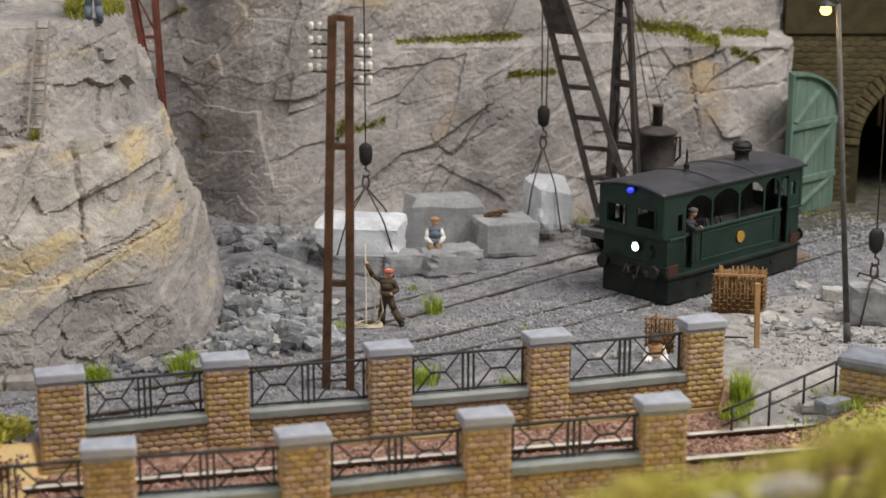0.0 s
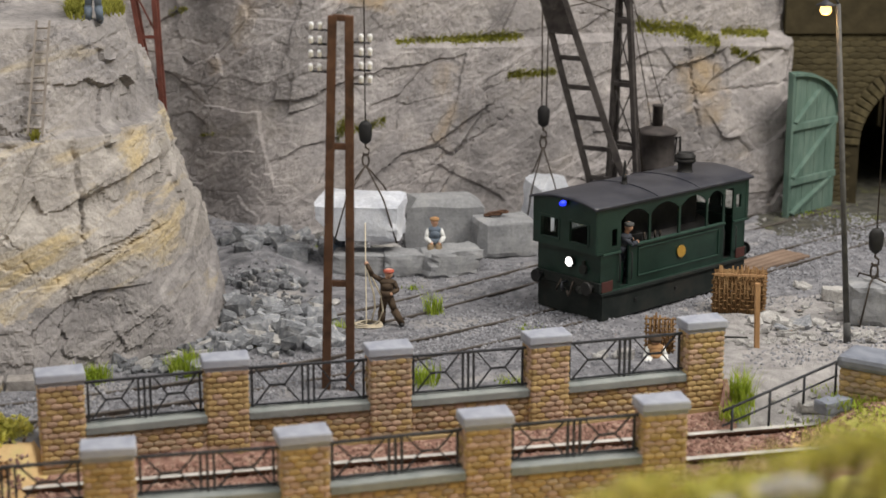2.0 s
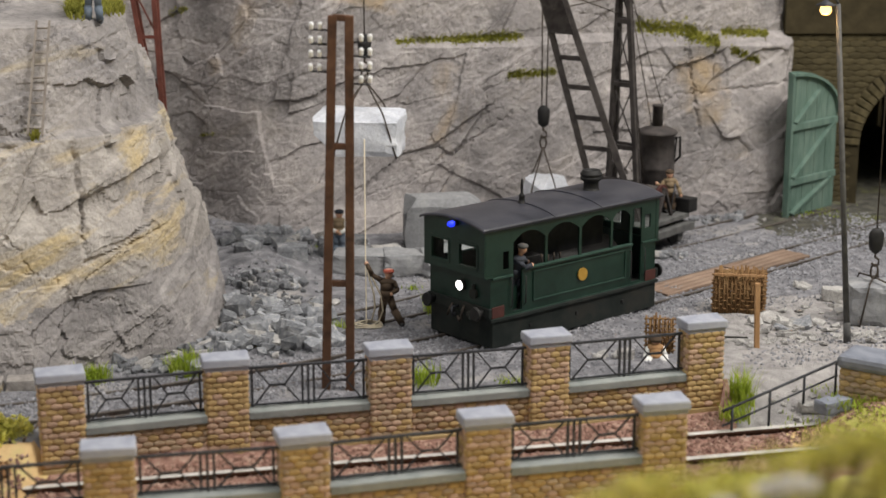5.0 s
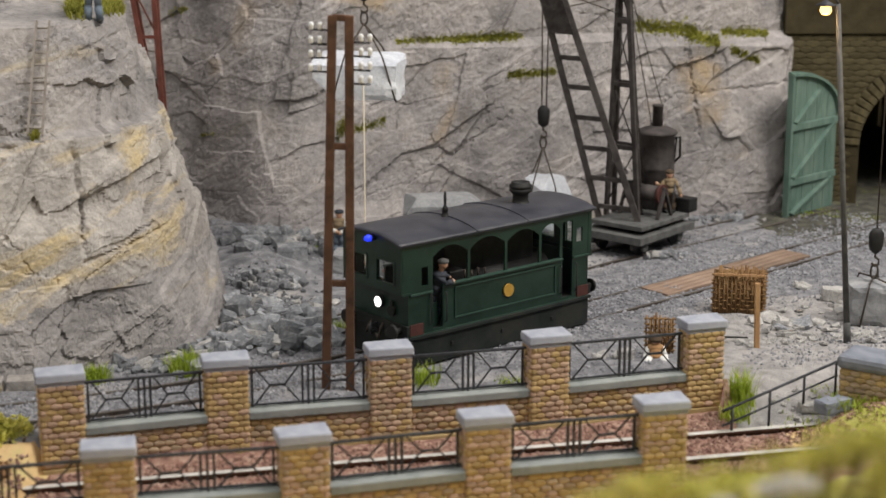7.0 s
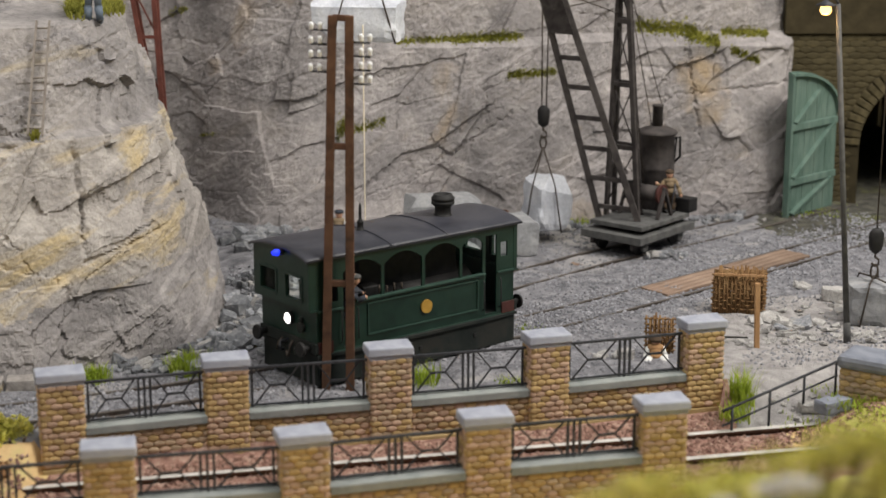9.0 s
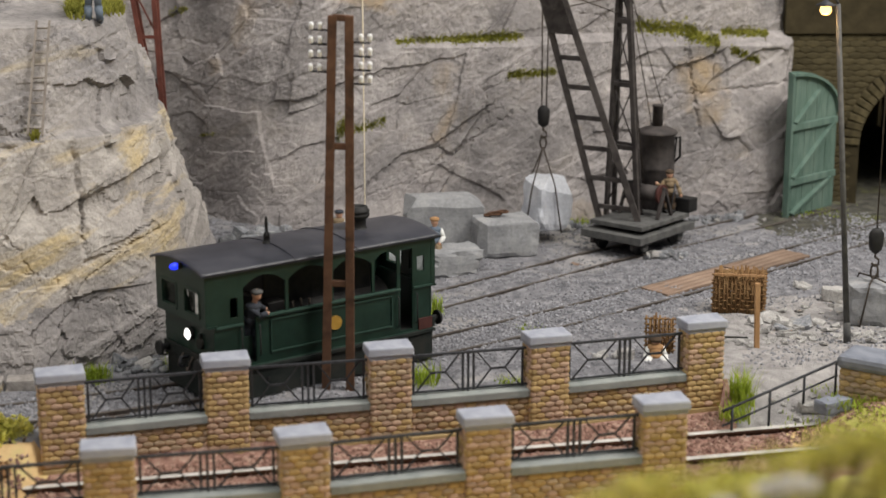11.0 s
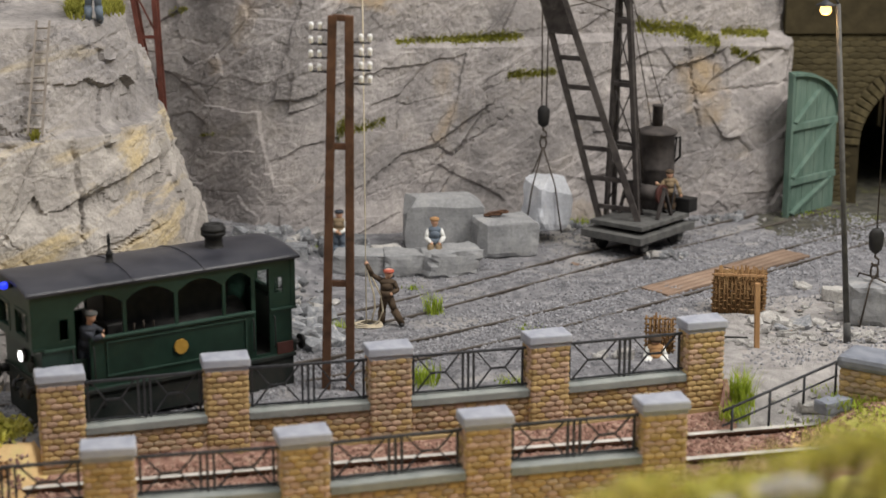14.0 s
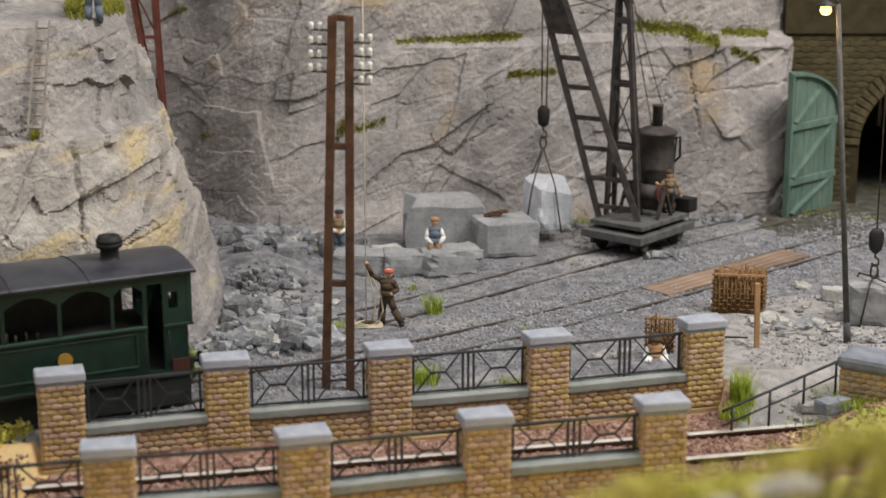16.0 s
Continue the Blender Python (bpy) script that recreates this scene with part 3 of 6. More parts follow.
def rail_line(name, centre, gauge, z, label, side=None, deep=1.0):
    """A track: two rails with foot, web and head along a line in plan, and half-buried sleepers."""
    track = thing(name, label, "railway track", kind="structure")
    c = np.array(centre, float)
    seg = np.linalg.norm(np.diff(c, axis=0), axis=1)
    run = np.concatenate([[0], np.cumsum(seg)])
    u = np.arange(0, run[-1], 0.5)
    x, y = np.interp(u, run, c[:, 0]), np.interp(u, run, c[:, 1])
    t = np.stack([np.gradient(x), np.gradient(y)], 1)
    t /= np.linalg.norm(t, axis=1)[:, None]
    nrm = np.stack([-t[:, 1], t[:, 0]], 1)
    deep_z = lambda h: h * deep
    # lower rails are widened so that the painted glint shows
    head = 2.2 if side else 1.0
    profile = [(-0.07, -0.16), (0.07, -0.16), (0.07, -0.13), (0.02, -0.11), (0.02, -0.05), (0.042, -0.035), (0.042, 0.0), (-0.042, 0.0), (-0.042, -0.035), (-0.02, -0.05), (-0.02, -0.11), (-0.07, -0.13)]
    for sd in (-1, 1):
        bm = bmesh.new()
        loops = [[bm.verts.new((px + nx * (sd * gauge / 2 + o * head), py + ny * (sd * gauge / 2 + o * head), z + deep_z(h))) for o, h in profile] for px, py, (nx, ny) in zip(x, y, nrm)]
        for A, B in zip(loops, loops[1:]):
            for k in range(len(profile)):
                f = bm.faces.new((A[k], A[(k + 1) % 12], B[(k + 1) % 12], B[k]))
                f.material_index = 1 if k == 6 else 0
        part("rail", bm, [side or RAIL, RAIL_TOP if side else RAIL], track)
    bm = bmesh.new()
    box(bm, (0, 0, 0), (0.24, gauge * 1.7, 0.12), bevel=0.01)
    me = mesh_of("sleeper", bm, WOOD)
    for i in range(2, len(u) - 1, 2):
        piece("sleeper", me, track, P(x[i], y[i], z - 0.18 * deep, 0, 0, math.degrees(math.atan2(t[i, 1], t[i, 0]))))
    return track


main_line = [(22.5, 62.5), (15.5, 55.0), (13.0, 52.65)] + MAIN_POINTS + [(-11.2, 35.59), (-13.9, 35.0), (-18, 34.8), (-24, 35.2)]
rail_line("track_main", main_line, 1.37, RAIL_Z, "rusty tram track sunk in grey ballast")
rail_line("track_siding", [(14, 58.6), (10.5, 55.4), (7.5, 52.75), (4.85, 50.65), (1.8, 47.6), (-1.15, 44.75), (-3.0, 43.2)], 1.37, RAIL_Z - 0.02, "rusty quarry siding half buried in dust")
rail_line("track_lower", [(-26, 28.2), (-9.3, 32.4), (5.6, 35.75), (10.0, 36.75), (24, 39.9)], 1.45, -0.58, "lower railway track on reddish ballast with bright rail heads", RUST, 1.5)

# ---- balustrade walls: rusticated pillars, sills and iron railings ----
def stone_mesh(w, h, d, mat, seed):
    """A pillow-faced stone on the plane y = 0, facing -y."""
    rnd = random.Random(seed)
    bm = bmesh.new()
    rings = []
    for k, (s, y) in enumerate(((1.03, 0.03), (0.98, -0.40), (0.74, -0.85), (0.32, -1.0))):
        ring = []
        for i in range(8):
            a = 2 * math.pi * (i + 0.5) / 8
            cxx, czz = math.cos(a), math.sin(a)
            m = max(abs(cxx), abs(czz))
            j = 1 + (rnd.random() - 0.5) * 0.10
            rd = 0.12 + 0.25 * k / 3
            r = (1 - rd) / m + rd
            ring.append(bm.verts.new((0.5 * w * s * cxx * r * j, y * d * (0.85 + 0.3 * rnd.random()), 0.5 * h * s * czz * r * j)))
        rings.append(ring)
    for A, B in zip(rings, rings[1:]):
        for i in range(8):
            bm.faces.new((A[i], A[(i + 1) % 8], B[(i + 1) % 8], B[i])).smooth = True
    bm.faces.new(rings[-1]).smooth = True
    return mesh_of("stone", bm, mat)


STONES = [stone_mesh(0.25, 0.135, 0.045, STONE_TONES[i % 3], i) for i in range(12)]
TUNNEL_STONES = [stone_mesh(0.52, 0.21, 0.028, TUNNEL_STONE, 40 + i) for i in range(5)]


def stone_field(parent, origin, turn, width, z0, z1, meshes, sw, sh, rnd, tone=None, keep=None):
    """Courses of stones on an upright face whose left foot is origin; turn: heading of the face in degrees."""
    rows = max(1, int(round((z1 - z0) / sh)))
    c, s = math.cos(radians(turn)), math.sin(radians(turn))
    for r in range(rows):
        n = max(1, int(round(width / sw)))
        off = 0.5 * (r % 2)
        for k in range(n + (r % 2)):
            a = (k + 0.5 - off) * width / n
            fit = 1.0
            if a < 0.25 * sw or a > width - 0.25 * sw:
                a, fit = min(max(a, 0.25 * sw), width - 0.25 * sw), 0.5
            z = z0 + (r + 0.5) * (z1 - z0) / rows
            if keep and not keep(a, z):
                continue
            me = meshes[rnd.randrange(len(meshes))] if tone is None else meshes[(rnd.choice(tone) + 3 * rnd.randrange(4)) % len(meshes)]
            ob = piece("stone", me, parent, P(origin[0] + c * a, origin[1] + s * a, z + 0.012 * (rnd.random() - 0.5), 0, 3 * (rnd.random() - 0.5), turn))
            ob.scale = (fit * (1.0 + 0.08 * rnd.random()), 0.6 + 0.4 * rnd.random(), 1.0 + 0.1 * rnd.random())


def coping_cap(w, d, h):
    bm = bmesh.new()
    box(bm, (0, 0, h * 0.42), (w, d, h * 0.84), bevel=0.035)
    top = [v for v in bm.verts if v.co.z > h * 0.6]
    for v in top:
        v.co.x *= 0.985
        v.co.y *= 0.97
        v.co.z += 0.02 * noise.noise(v.co * 3)
    box(bm, (0, 0, -0.04), (w * 0.9, d * 0.9, 0.08), bevel=0.01)
    return bm


rnd = random.Random(5)


def wall_pillar(x, y, turn, base, top, w=0.92, d=0.56, tone=None):
    pillar = thing("wall_pillar", "rusticated ochre stone pillar with a pale grey coping cap", "pillar", "balustrade pillars", P(x, y, 0, 0, 0, turn))
    bm = bmesh.new()
    box(bm, (0, 0, (base + top) / 2), (w, d, top - base), bevel=0.02)
    part("core", bm, MORTAR, pillar, "ochre mortar core")
    part("cap", coping_cap(1.08, 0.68, 0.25), COPING, pillar, "pale grey stone cap with worn edges", P(0, 0, top))
    bm = bmesh.new()
    box(bm, (0, 0, base + 0.12), (w + 0.08, d + 0.08, 0.24), bevel=0.03)
    part("plinth", bm, MORTAR, pillar)
    h, g = w / 2 + 0.002, d / 2 + 0.002
    for ox, oy, t, run in ((-h, -g, 0, w), (h, -g, 90, d), (-h, g, -90, d)):
        stone_field(pillar, (ox, oy), t, run, base + 0.26, top - 0.06, STONES, 0.25, 0.135, rnd, tone)
    return pillar


def railing_panel(a, b, z0, z1):
    """An iron railing panel between two pillars."""
    a, b = Vector((*a, 0)), Vector((*b, 0))
    d = (b - a).normalized()
    L = (b - a).length
    panel = thing("railing_panel", "black wrought-iron railing panel with crossed braces", "railing", "balustrade railings", P(a.x, a.y, 0, 0, 0, math.degrees(math.atan2(d.y, d.x))))
    bm = bmesh.new()
    beam(bm, (0, 0, z1), (L, 0, z1), 0.075, 0.05)
    part("top_rail", bm, IRON, panel)
    bm = bmesh.new()
    beam(bm, (0, 0, z0 + 0.06), (L, 0, z0 + 0.06), 0.045, 0.04)
    part("bottom_rail", bm, IRON, panel)
    m = L / 2
    for x in (0.12, m - 0.13, m, m + 0.13, L - 0.12):
        bm = bmesh.new()
        beam(bm, (x, 0, z0 - 0.04 if abs(x - m) < 0.01 else z0 + 0.02), (x, 0, z1), 0.05, 0.05)
        part("post", bm, IRON, panel)
    for x0, x1 in ((0.12, m - 0.13), (m + 0.13, L - 0.12)):
        c, h = (x0 + x1) / 2, (z0 + z1) / 2 + 0.03
        bm = bmesh.new()
        for sx in (-1, 1):
            for ez in (z0 + 0.06, z1):
                e = x0 if sx < 0 else x1
                beam(bm, (c + sx * 0.17, 0, h), (e + (c - e) * 0.12, 0, ez), 0.034, 0.034)
        beam(bm, (c - 0.2, 0, h), (c + 0.2, 0, h), 0.034, 0.05)
        part("brace", bm, IRON, panel)
    return panel


def wall_bay(a, b, base, sill_z, turn):
    a, b = Vector((*a, 0)), Vector((*b, 0))
    L = (b - a).length
    bay = thing("wall_bay", "low rusticated ochre stone wall with a weathered grey-green sill", "wall", "balustrade walls", P(a.x, a.y, 0, 0, 0, turn))
    bm = bmesh.new()
    box(bm, (L / 2, 0, (base + sill_z - 0.2) / 2), (L, 0.40, sill_z - 0.2 - base))
    part("core", bm, MORTAR, bay)
    bm = bmesh.new()
    box(bm, (L / 2, -0.01, sill_z - 0.1), (L - 0.01, 0.54, 0.2), bevel=0.03)
    for v in bm.verts:
        v.co.z += 0.012 * noise.noise(v.co * 2.0)
    part("sill", bm, SILL, bay, "weathered grey-green stone sill")
    stone_field(bay, (0, -0.202), 0, L, base + 0.2, sill_z - 0.22, STONES, 0.25, 0.135, rnd)
    bm = bmesh.new()
    box(bm, (L / 2, -0.03, base + 0.1), (L, 0.46, 0.2), bevel=0.03)
    part("plinth", bm, MORTAR, bay)
    return bay


def balustrade(points, base, top, sill_z, rail_top):
    for i, (x, y) in enumerate(points):
        j = min(i, len(points) - 2)
        t = math.degrees(math.atan2(points[j + 1][1] - points[j][1], points[j + 1][0] - points[j][0]))
        wall_pillar(x, y, t, base, top, tone=[(0, 1), (0, 0, 1), (1, 0, 2)][i % 3])
    for (x0, y0), (x1, y1) in zip(points, points[1:]):
        L = math.hypot(x1 - x0, y1 - y0)
        e = 0.462 / L
        a = (x0 + (x1 - x0) * e, y0 + (y1 - y0) * e)
        b = (x1 - (x1 - x0) * e, y1 - (y1 - y0) * e)
        wall_bay(a, b, base, sill_z, math.degrees(math.atan2(y1 - y0, x1 - x0)))
        railing_panel(a, b, sill_z, rail_top)


FAR_PILLARS = [(-8.34, 34.71), (-4.87, 35.76), (-1.25, 36.61), (2.42, 37.55), (6.23, 38.72)]
NEAR_PILLARS = [(-10.1, 29.45), (-6.42, 30.26), (-2.75, 30.98), (0.85, 32.03), (4.52, 32.90)]
balustrade(FAR_PILLARS, -0.85, 1.35, 0.28, 1.22)
balustrade(NEAR_PILLARS, -1.6, 1.35, 0.42, 1.22)

# ---- tunnel portal ----
ARCH_X, ARCH_R, ARCH_SPRING, PORTAL_Y = 17.2, 2.45, 2.1, 58.6


def in_arch(x, z, r=ARCH_R):
    return abs(x - ARCH_X) < r and (z < ARCH_SPRING or math.hypot(x - ARCH_X, z - ARCH_SPRING) < r)


portal = thing("tunnel_portal", "dark mossy stone tunnel portal with an arched mouth", "tunnel portal", kind="structure")
bm = bmesh.new()
arc = [(ARCH_X + ARCH_R * math.cos(a), ARCH_SPRING + ARCH_R * math.sin(a)) for a in np.linspace(0, math.pi, 25)]
prism(bm, [(11.9, -0.4), (11.9, 12), (24, 12), (24, -0.4), (ARCH_X + ARCH_R, -0.4)] + arc + [(ARCH_X - ARCH_R, -0.4)], PORTAL_Y, PORTAL_Y + 0.8)
part("masonry", bm, TUNNEL_CORE, portal)
# dark box added to stand for the shadowed gap between cliff and portal
bm = bmesh.new()
box(bm, (10.2, 60.6, 5.8), (3.8, 0.8, 12.4))
part("abutment", bm, TUNNEL_CORE, portal)
bm = bmesh.new()
for A, B in zip([(ARCH_X + ARCH_R, -0.4)] + arc, arc + [(ARCH_X - ARCH_R, -0.4)]):
    vs = [bm.verts.new((x, y, z)) for x, z, y in ((A[0], A[1], PORTAL_Y + 0.7), (B[0], B[1], PORTAL_Y + 0.7), (B[0], B[1], PORTAL_Y + 16), (A[0], A[1], PORTAL_Y + 16))]
    bm.faces.new(vs)
box(bm, (ARCH_X, PORTAL_Y + 16.2, 2), (6, 0.3, 6))
part("tunnel_lining", bm, TUNNEL_LINING, portal, "dark brown tunnel lining")
bm = bmesh.new()
box(bm, (17.95, PORTAL_Y - 0.04, 7.5), (12.1, 0.16, 2.9), bevel=0.03)
part("parapet", bm, TUNNEL_CORE, portal, "plain dark parapet above the arch")
stone_field(portal, (11.95, PORTAL_Y - 0.002), 0, 6.0, 0.0, 6.0, TUNNEL_STONES, 0.52, 0.21, rnd, keep=lambda a, z: not in_arch(11.95 + a, z, ARCH_R + 0.5))
bm = bmesh.new()
box(bm, (0, 0, 0), (0.24, 0.13, 0.62), bevel=0.03)
me = mesh_of("voussoir", bm, TUNNEL_STONE)
for i in range(31):
    a = math.pi * (i + 0.5) / 31
    piece("voussoir", me, portal, P(ARCH_X + (ARCH_R + 0.31) * math.cos(a), PORTAL_Y - 0.02, ARCH_SPRING + (ARCH_R + 0.31) * math.sin(a), 0, 90 - math.degrees(a), 0))


def portal_door():
    """One leaf of the arched gate, swung wide open; x runs from the hinge to the free edge."""
    door = thing("tunnel_door", "open blue-green boarded tunnel door leaf with braces", "door", at=P(13.75, 58.1, 0, 0, 0, math.degrees(math.atan2(56.05 - 58.1, 11.64 - 13.75))))
    W, lo, hi = 2.94, 3.5, 5.05
    edge = lambda x: lo + (hi - lo) * math.sqrt(max(0, 1 - ((W - x) / W) ** 2))
    for i in range(9):
        x0, x1 = W * i / 9, W * (i + 1) / 9 - 0.015
        bm = bmesh.new()
        steps = [x0 + (x1 - x0) * k / 3 for k in range(4)]
        prism(bm, [(x0, 0.05)] + [(x, edge(x)) for x in steps] + [(x1, 0.05)], -0.05, 0.05 + 0.006 * (i % 2))
        part("board", bm, TEAL, door)
    for z in (1.25, 3.15):
        bm = bmesh.new()
        box(bm, (W / 2, 0.11, z), (W - 0.1, 0.1, 0.24), bevel=0.02)
        part("batten", bm, TEAL, door)
    for z0, z1 in ((0.1, 1.15), (1.35, 3.05), (3.25, 4.1)):
        bm = bmesh.new()
        beam(bm, (0.35, 0.11, z1) if z0 < 3.2 else (1.3, 0.11, z1 + 0.2), (W - 0.3, 0.11, z0 + 0.05), 0.09, 0.2, up=(0, 1, 0))
        part("brace", bm, TEAL, door)
    bm = bmesh.new()
    pts = [(W * k / 14, edge(W * k / 14) - 0.09) for k in range(15)]
    for (x0, z0), (x1, z1) in zip(pts, pts[1:]):
        beam(bm, (x0, 0.1, z0), (x1, 0.1, z1), 0.09, 0.18, up=(0, 1, 0))
    beam(bm, (W - 0.06, 0.1, 0.05), (W - 0.06, 0.1, hi - 0.1), 0.1, 0.14, up=(0, 1, 0))
    part("rim", bm, TEAL, door)
    return door


portal_door()


# ---- steam tram engine: x forward, y to its left, z from the rail head ----
def window_wall(bm, outline, holes, y0, y1, mi=0):
    """A wall in the xz plane from y0 to y1 with rectangular or arched holes, as a triangulated sheet with reveals."""
    sheet = bmesh.new()
    loops = [outline] + holes
    for loop in loops:
        vs = [sheet.verts.new((x, 0, z)) for x, z in loop]
        for i in range(len(vs)):
            sheet.edges.new((vs[i], vs[(i + 1) % len(vs)]))
    bmesh.ops.triangle_fill(sheet, edges=list(sheet.edges), use_beauty=True, use_dissolve=False)
    for side in (y0, y1):
        seen = {}
        for f in sheet.faces:
            vs = []
            for v in f.verts:
                if v not in seen:
                    seen[v] = bm.verts.new((v.co.x, side, v.co.z))
                vs.append(seen[v])
            bm.faces.new(vs).material_index = mi
    for loop in loops:
        A = [bm.verts.new((x, y0, z)) for x, z in loop]
        B = [bm.verts.new((x, y1, z)) for x, z in loop]
        for i in range(len(A)):
            j = (i + 1) % len(A)
            bm.faces.new((A[i], A[j], B[j], B[i])).material_index = mi
    sheet.free()
    bmesh.ops.remove_doubles(bm, verts=bm.verts, dist=1e-5)


def rect(x0, x1, z0, z1):
    return [(x0, z0), (x1, z0), (x1, z1), (x0, z1)]


def arched(x0, x1, z0, z1, rise):
    n = 8
    top = [(x1 + (x0 - x1) * i / n, z1 - rise * (2 * i / n - 1) ** 2) for i in range(n + 1)]
    return [(x0, z0), (x1, z0)] + top


def buffer_gear(parent, x, sx):
    for y in (-0.78, 0.78):
        bm = bmesh.new()
        rod(bm, (x, y, 1.0), (x + sx * 0.22, y, 1.0), 0.08, seg=12)
        rod(bm, (x + sx * 0.22, y, 1.0), (x + sx * 0.29, y, 1.0), 0.19, 0.17, seg=16)
        part("buffer", bm, BLACK, parent, "round black buffer")
    bm = bmesh.new()
    tube(bm, [(x, 0.25, 1.02), (x + sx * 0.1, 0.27, 0.9), (x + sx * 0.12, 0.24, 0.7), (x + sx * 0.1, 0.16, 0.62), (x + sx * 0.1, 0.1, 0.75)], 0.035)
    tube(bm, [(x, -0.2, 1.02), (x + sx * 0.12, -0.22, 0.85), (x + sx * 0.1, -0.3, 0.7)], 0.03)
    part("brake_hose", bm, CHAIN, parent)
    bm = bmesh.new()
    tube(bm, [(x, 0, 0.98), (x + sx * 0.2, 0, 0.98), (x + sx * 0.24, 0.03, 0.86), (x + sx * 0.18, 0.0, 0.76), (x + sx * 0.1, 0, 0.8)], 0.04)
    part("coupling_hook", bm, IRON, parent)


def tram_engine():
    tram = thing("tram_engine", "dark green steam tram engine with a tarred roof and lit headlight", "steam tram")
    F, R, W = 3.22, -2.88, 0.97
    FL, RL = 3.43, -2.98
    belt, eave = 1.95, 3.20
    # lower skirt over the wheels
    for y in (-W, W):
        bm = bmesh.new()
        for x0, x1 in ((R, -1.8), (-1.8, 2.3), (2.3, F)):
            box(bm, ((x0 + x1) / 2, y, 0.42), (x1 - x0 + 0.001, 0.06, 0.70))
        part("skirt_plate", bm, SKIRT, tram, "soot-stained black-green skirt plate")
    for x in (F, R):
        bm = bmesh.new()
        box(bm, (x, 0, 0.42), (0.06, 2 * W, 0.70), bevel=0.015)
        part("skirt_plate", bm, SKIRT, tram, "soot-stained black-green skirt plate")
    bm = bmesh.new()
    prism(bm, [(R - 0.07, W + 0.06), (-1.8, W + 0.09), (2.3, W + 0.09), (F + 0.07, W + 0.06), (F + 0.07, -W - 0.06), (2.3, -W - 0.09), (-1.8, -W - 0.09), (R - 0.07, -W - 0.06)], 0.77, 0.84, Matrix(((1, 0, 0, 0), (0, 0, 1, 0), (0, 1, 0, 0), (0, 0, 0, 1))))
    part("running_board", bm, SKIRT, tram)
    bm = bmesh.new()
    for x in (-1.55, 0.2, 1.9):
        box(bm, (x, W + 0.035, 0.46), (0.09, 0.03, 0.09), bevel=0.01)
    part("axle_grease_point", bm, BLACK, tram)
    # side walls with openings
    entry = [(1.36, 2.02), (2.17, 2.02), (2.17, 0.92), (2.49, 0.92)] + arched(1.36, 2.49, 2.02, 2.99, 0.24)[2:]
    holes = [rect(2.64, 2.84, 2.08, 2.55), entry, arched(0.11, 1.27, 2.02, 3.01, 0.24), arched(-1.09, 0.02, 2.02, 3.01, 0.24), arched(-1.83, -1.17, 2.02, 3.00, 0.18), rect(-2.30, -1.93, 0.92, 2.97), rect(-2.66, -2.44, 2.36, 2.74)]
    for y in (W - 0.05, -W):
        bm = bmesh.new()
        window_wall(bm, [(R, 0.84), (-1.8, 0.84), (2.3, 0.84), (F, 0.84), (F, eave), (2.3, eave), (-1.8, eave), (R, eave)], holes, y, y + 0.05)
        part("side_wall", bm, GREEN, tram, "dark green panelled side with arched openings")
    for s in (1, -1):
        y = s * (W + 0.012)
        # half-height side sheet closes the lower part of the cab entrance
        bm = bmesh.new()
        for z in (1.87, 1.10):
            beam(bm, (-1.66, y, z), (1.78, y, z), 0.03, 0.04)
        for x in (-1.66, 1.78):
            beam(bm, (x, y, 1.10), (x, y, 1.87), 0.02, 0.03)
        beam(bm, (R, y, 1.97), (-2.32, y, 1.97), 0.05, 0.05)
        beam(bm, (2.52, y, 1.90), (F, y, 1.90), 0.06, 0.05)
        beam(bm, (R, y, 0.85), (F, y, 0.85), 0.03, 0.03)
        part("panel_beading", bm, BEADING, tram)
        bm = bmesh.new()
        beam(bm, (-1.90, s * W, 2.0), (2.14, s * W, 2.0), 0.14, 0.05, bevel=0.01)
        part("waist_rail", bm, BEADING, tram)
        bm = bmesh.new()
        rod(bm, (0.0, s * (W + 0.0), 1.49), (0.0, s * (W + 0.045), 1.49), 0.17, seg=24)
        part("emblem", bm, GOLD, tram, "round gilt emblem plate")
        for x in (2.58, 2.10, -1.84, -2.40):
            bm = bmesh.new()
            tube(bm, [(x, s * (W + 0.01), 1.05), (x, s * (W + 0.06), 1.1), (x, s * (W + 0.06), 1.78), (x, s * (W + 0.01), 1.83)], 0.018)
            part("grab_rail", bm, BLACK, tram)
        for x in (F - 0.2, R + 0.2):
            bm = bmesh.new()
            box(bm, (x, s * (W + 0.012), 1.0), (0.42, 0.03, 0.3), bevel=0.01)
            part("beam_end", bm, RED, tram, "worn dull red buffer beam end")
    # added sheets stand for the dark of the lower doorways and hide the legs
    for s in (1, -1):
        bm = bmesh.new()
        box(bm, (2.33, s * (W - 0.16), 1.2), (0.32, 0.04, 0.66), bevel=0.015)
        part("cab_door", bm, GREEN, tram, "dark green sheet added across the lower doorway")
    # ends: a lower panel, and an upper cab front that stands proud
    for x, up, sx in ((F, FL, 1), (R, RL, -1)):
        turn = Matrix.Rotation(radians(90), 4, "Z")
        bm = bmesh.new()
        window_wall(bm, rect(-W, W, 0.84, belt), [], -0.05, 0.0)
        bmesh.ops.transform(bm, matrix=Matrix.Translation((x, 0, 0)) @ turn, verts=bm.verts)
        part("end_panel", bm, GREEN, tram)
        bm = bmesh.new()
        window_wall(bm, [(-W, belt), (W, belt), (W, eave), (0.6, eave + 0.06), (0, eave + 0.11), (-0.6, eave + 0.06), (-W, eave)], [rect(-0.78, -0.12, 2.15, 2.72), rect(0.12, 0.78, 2.15, 2.72)], -0.05, 0.0)
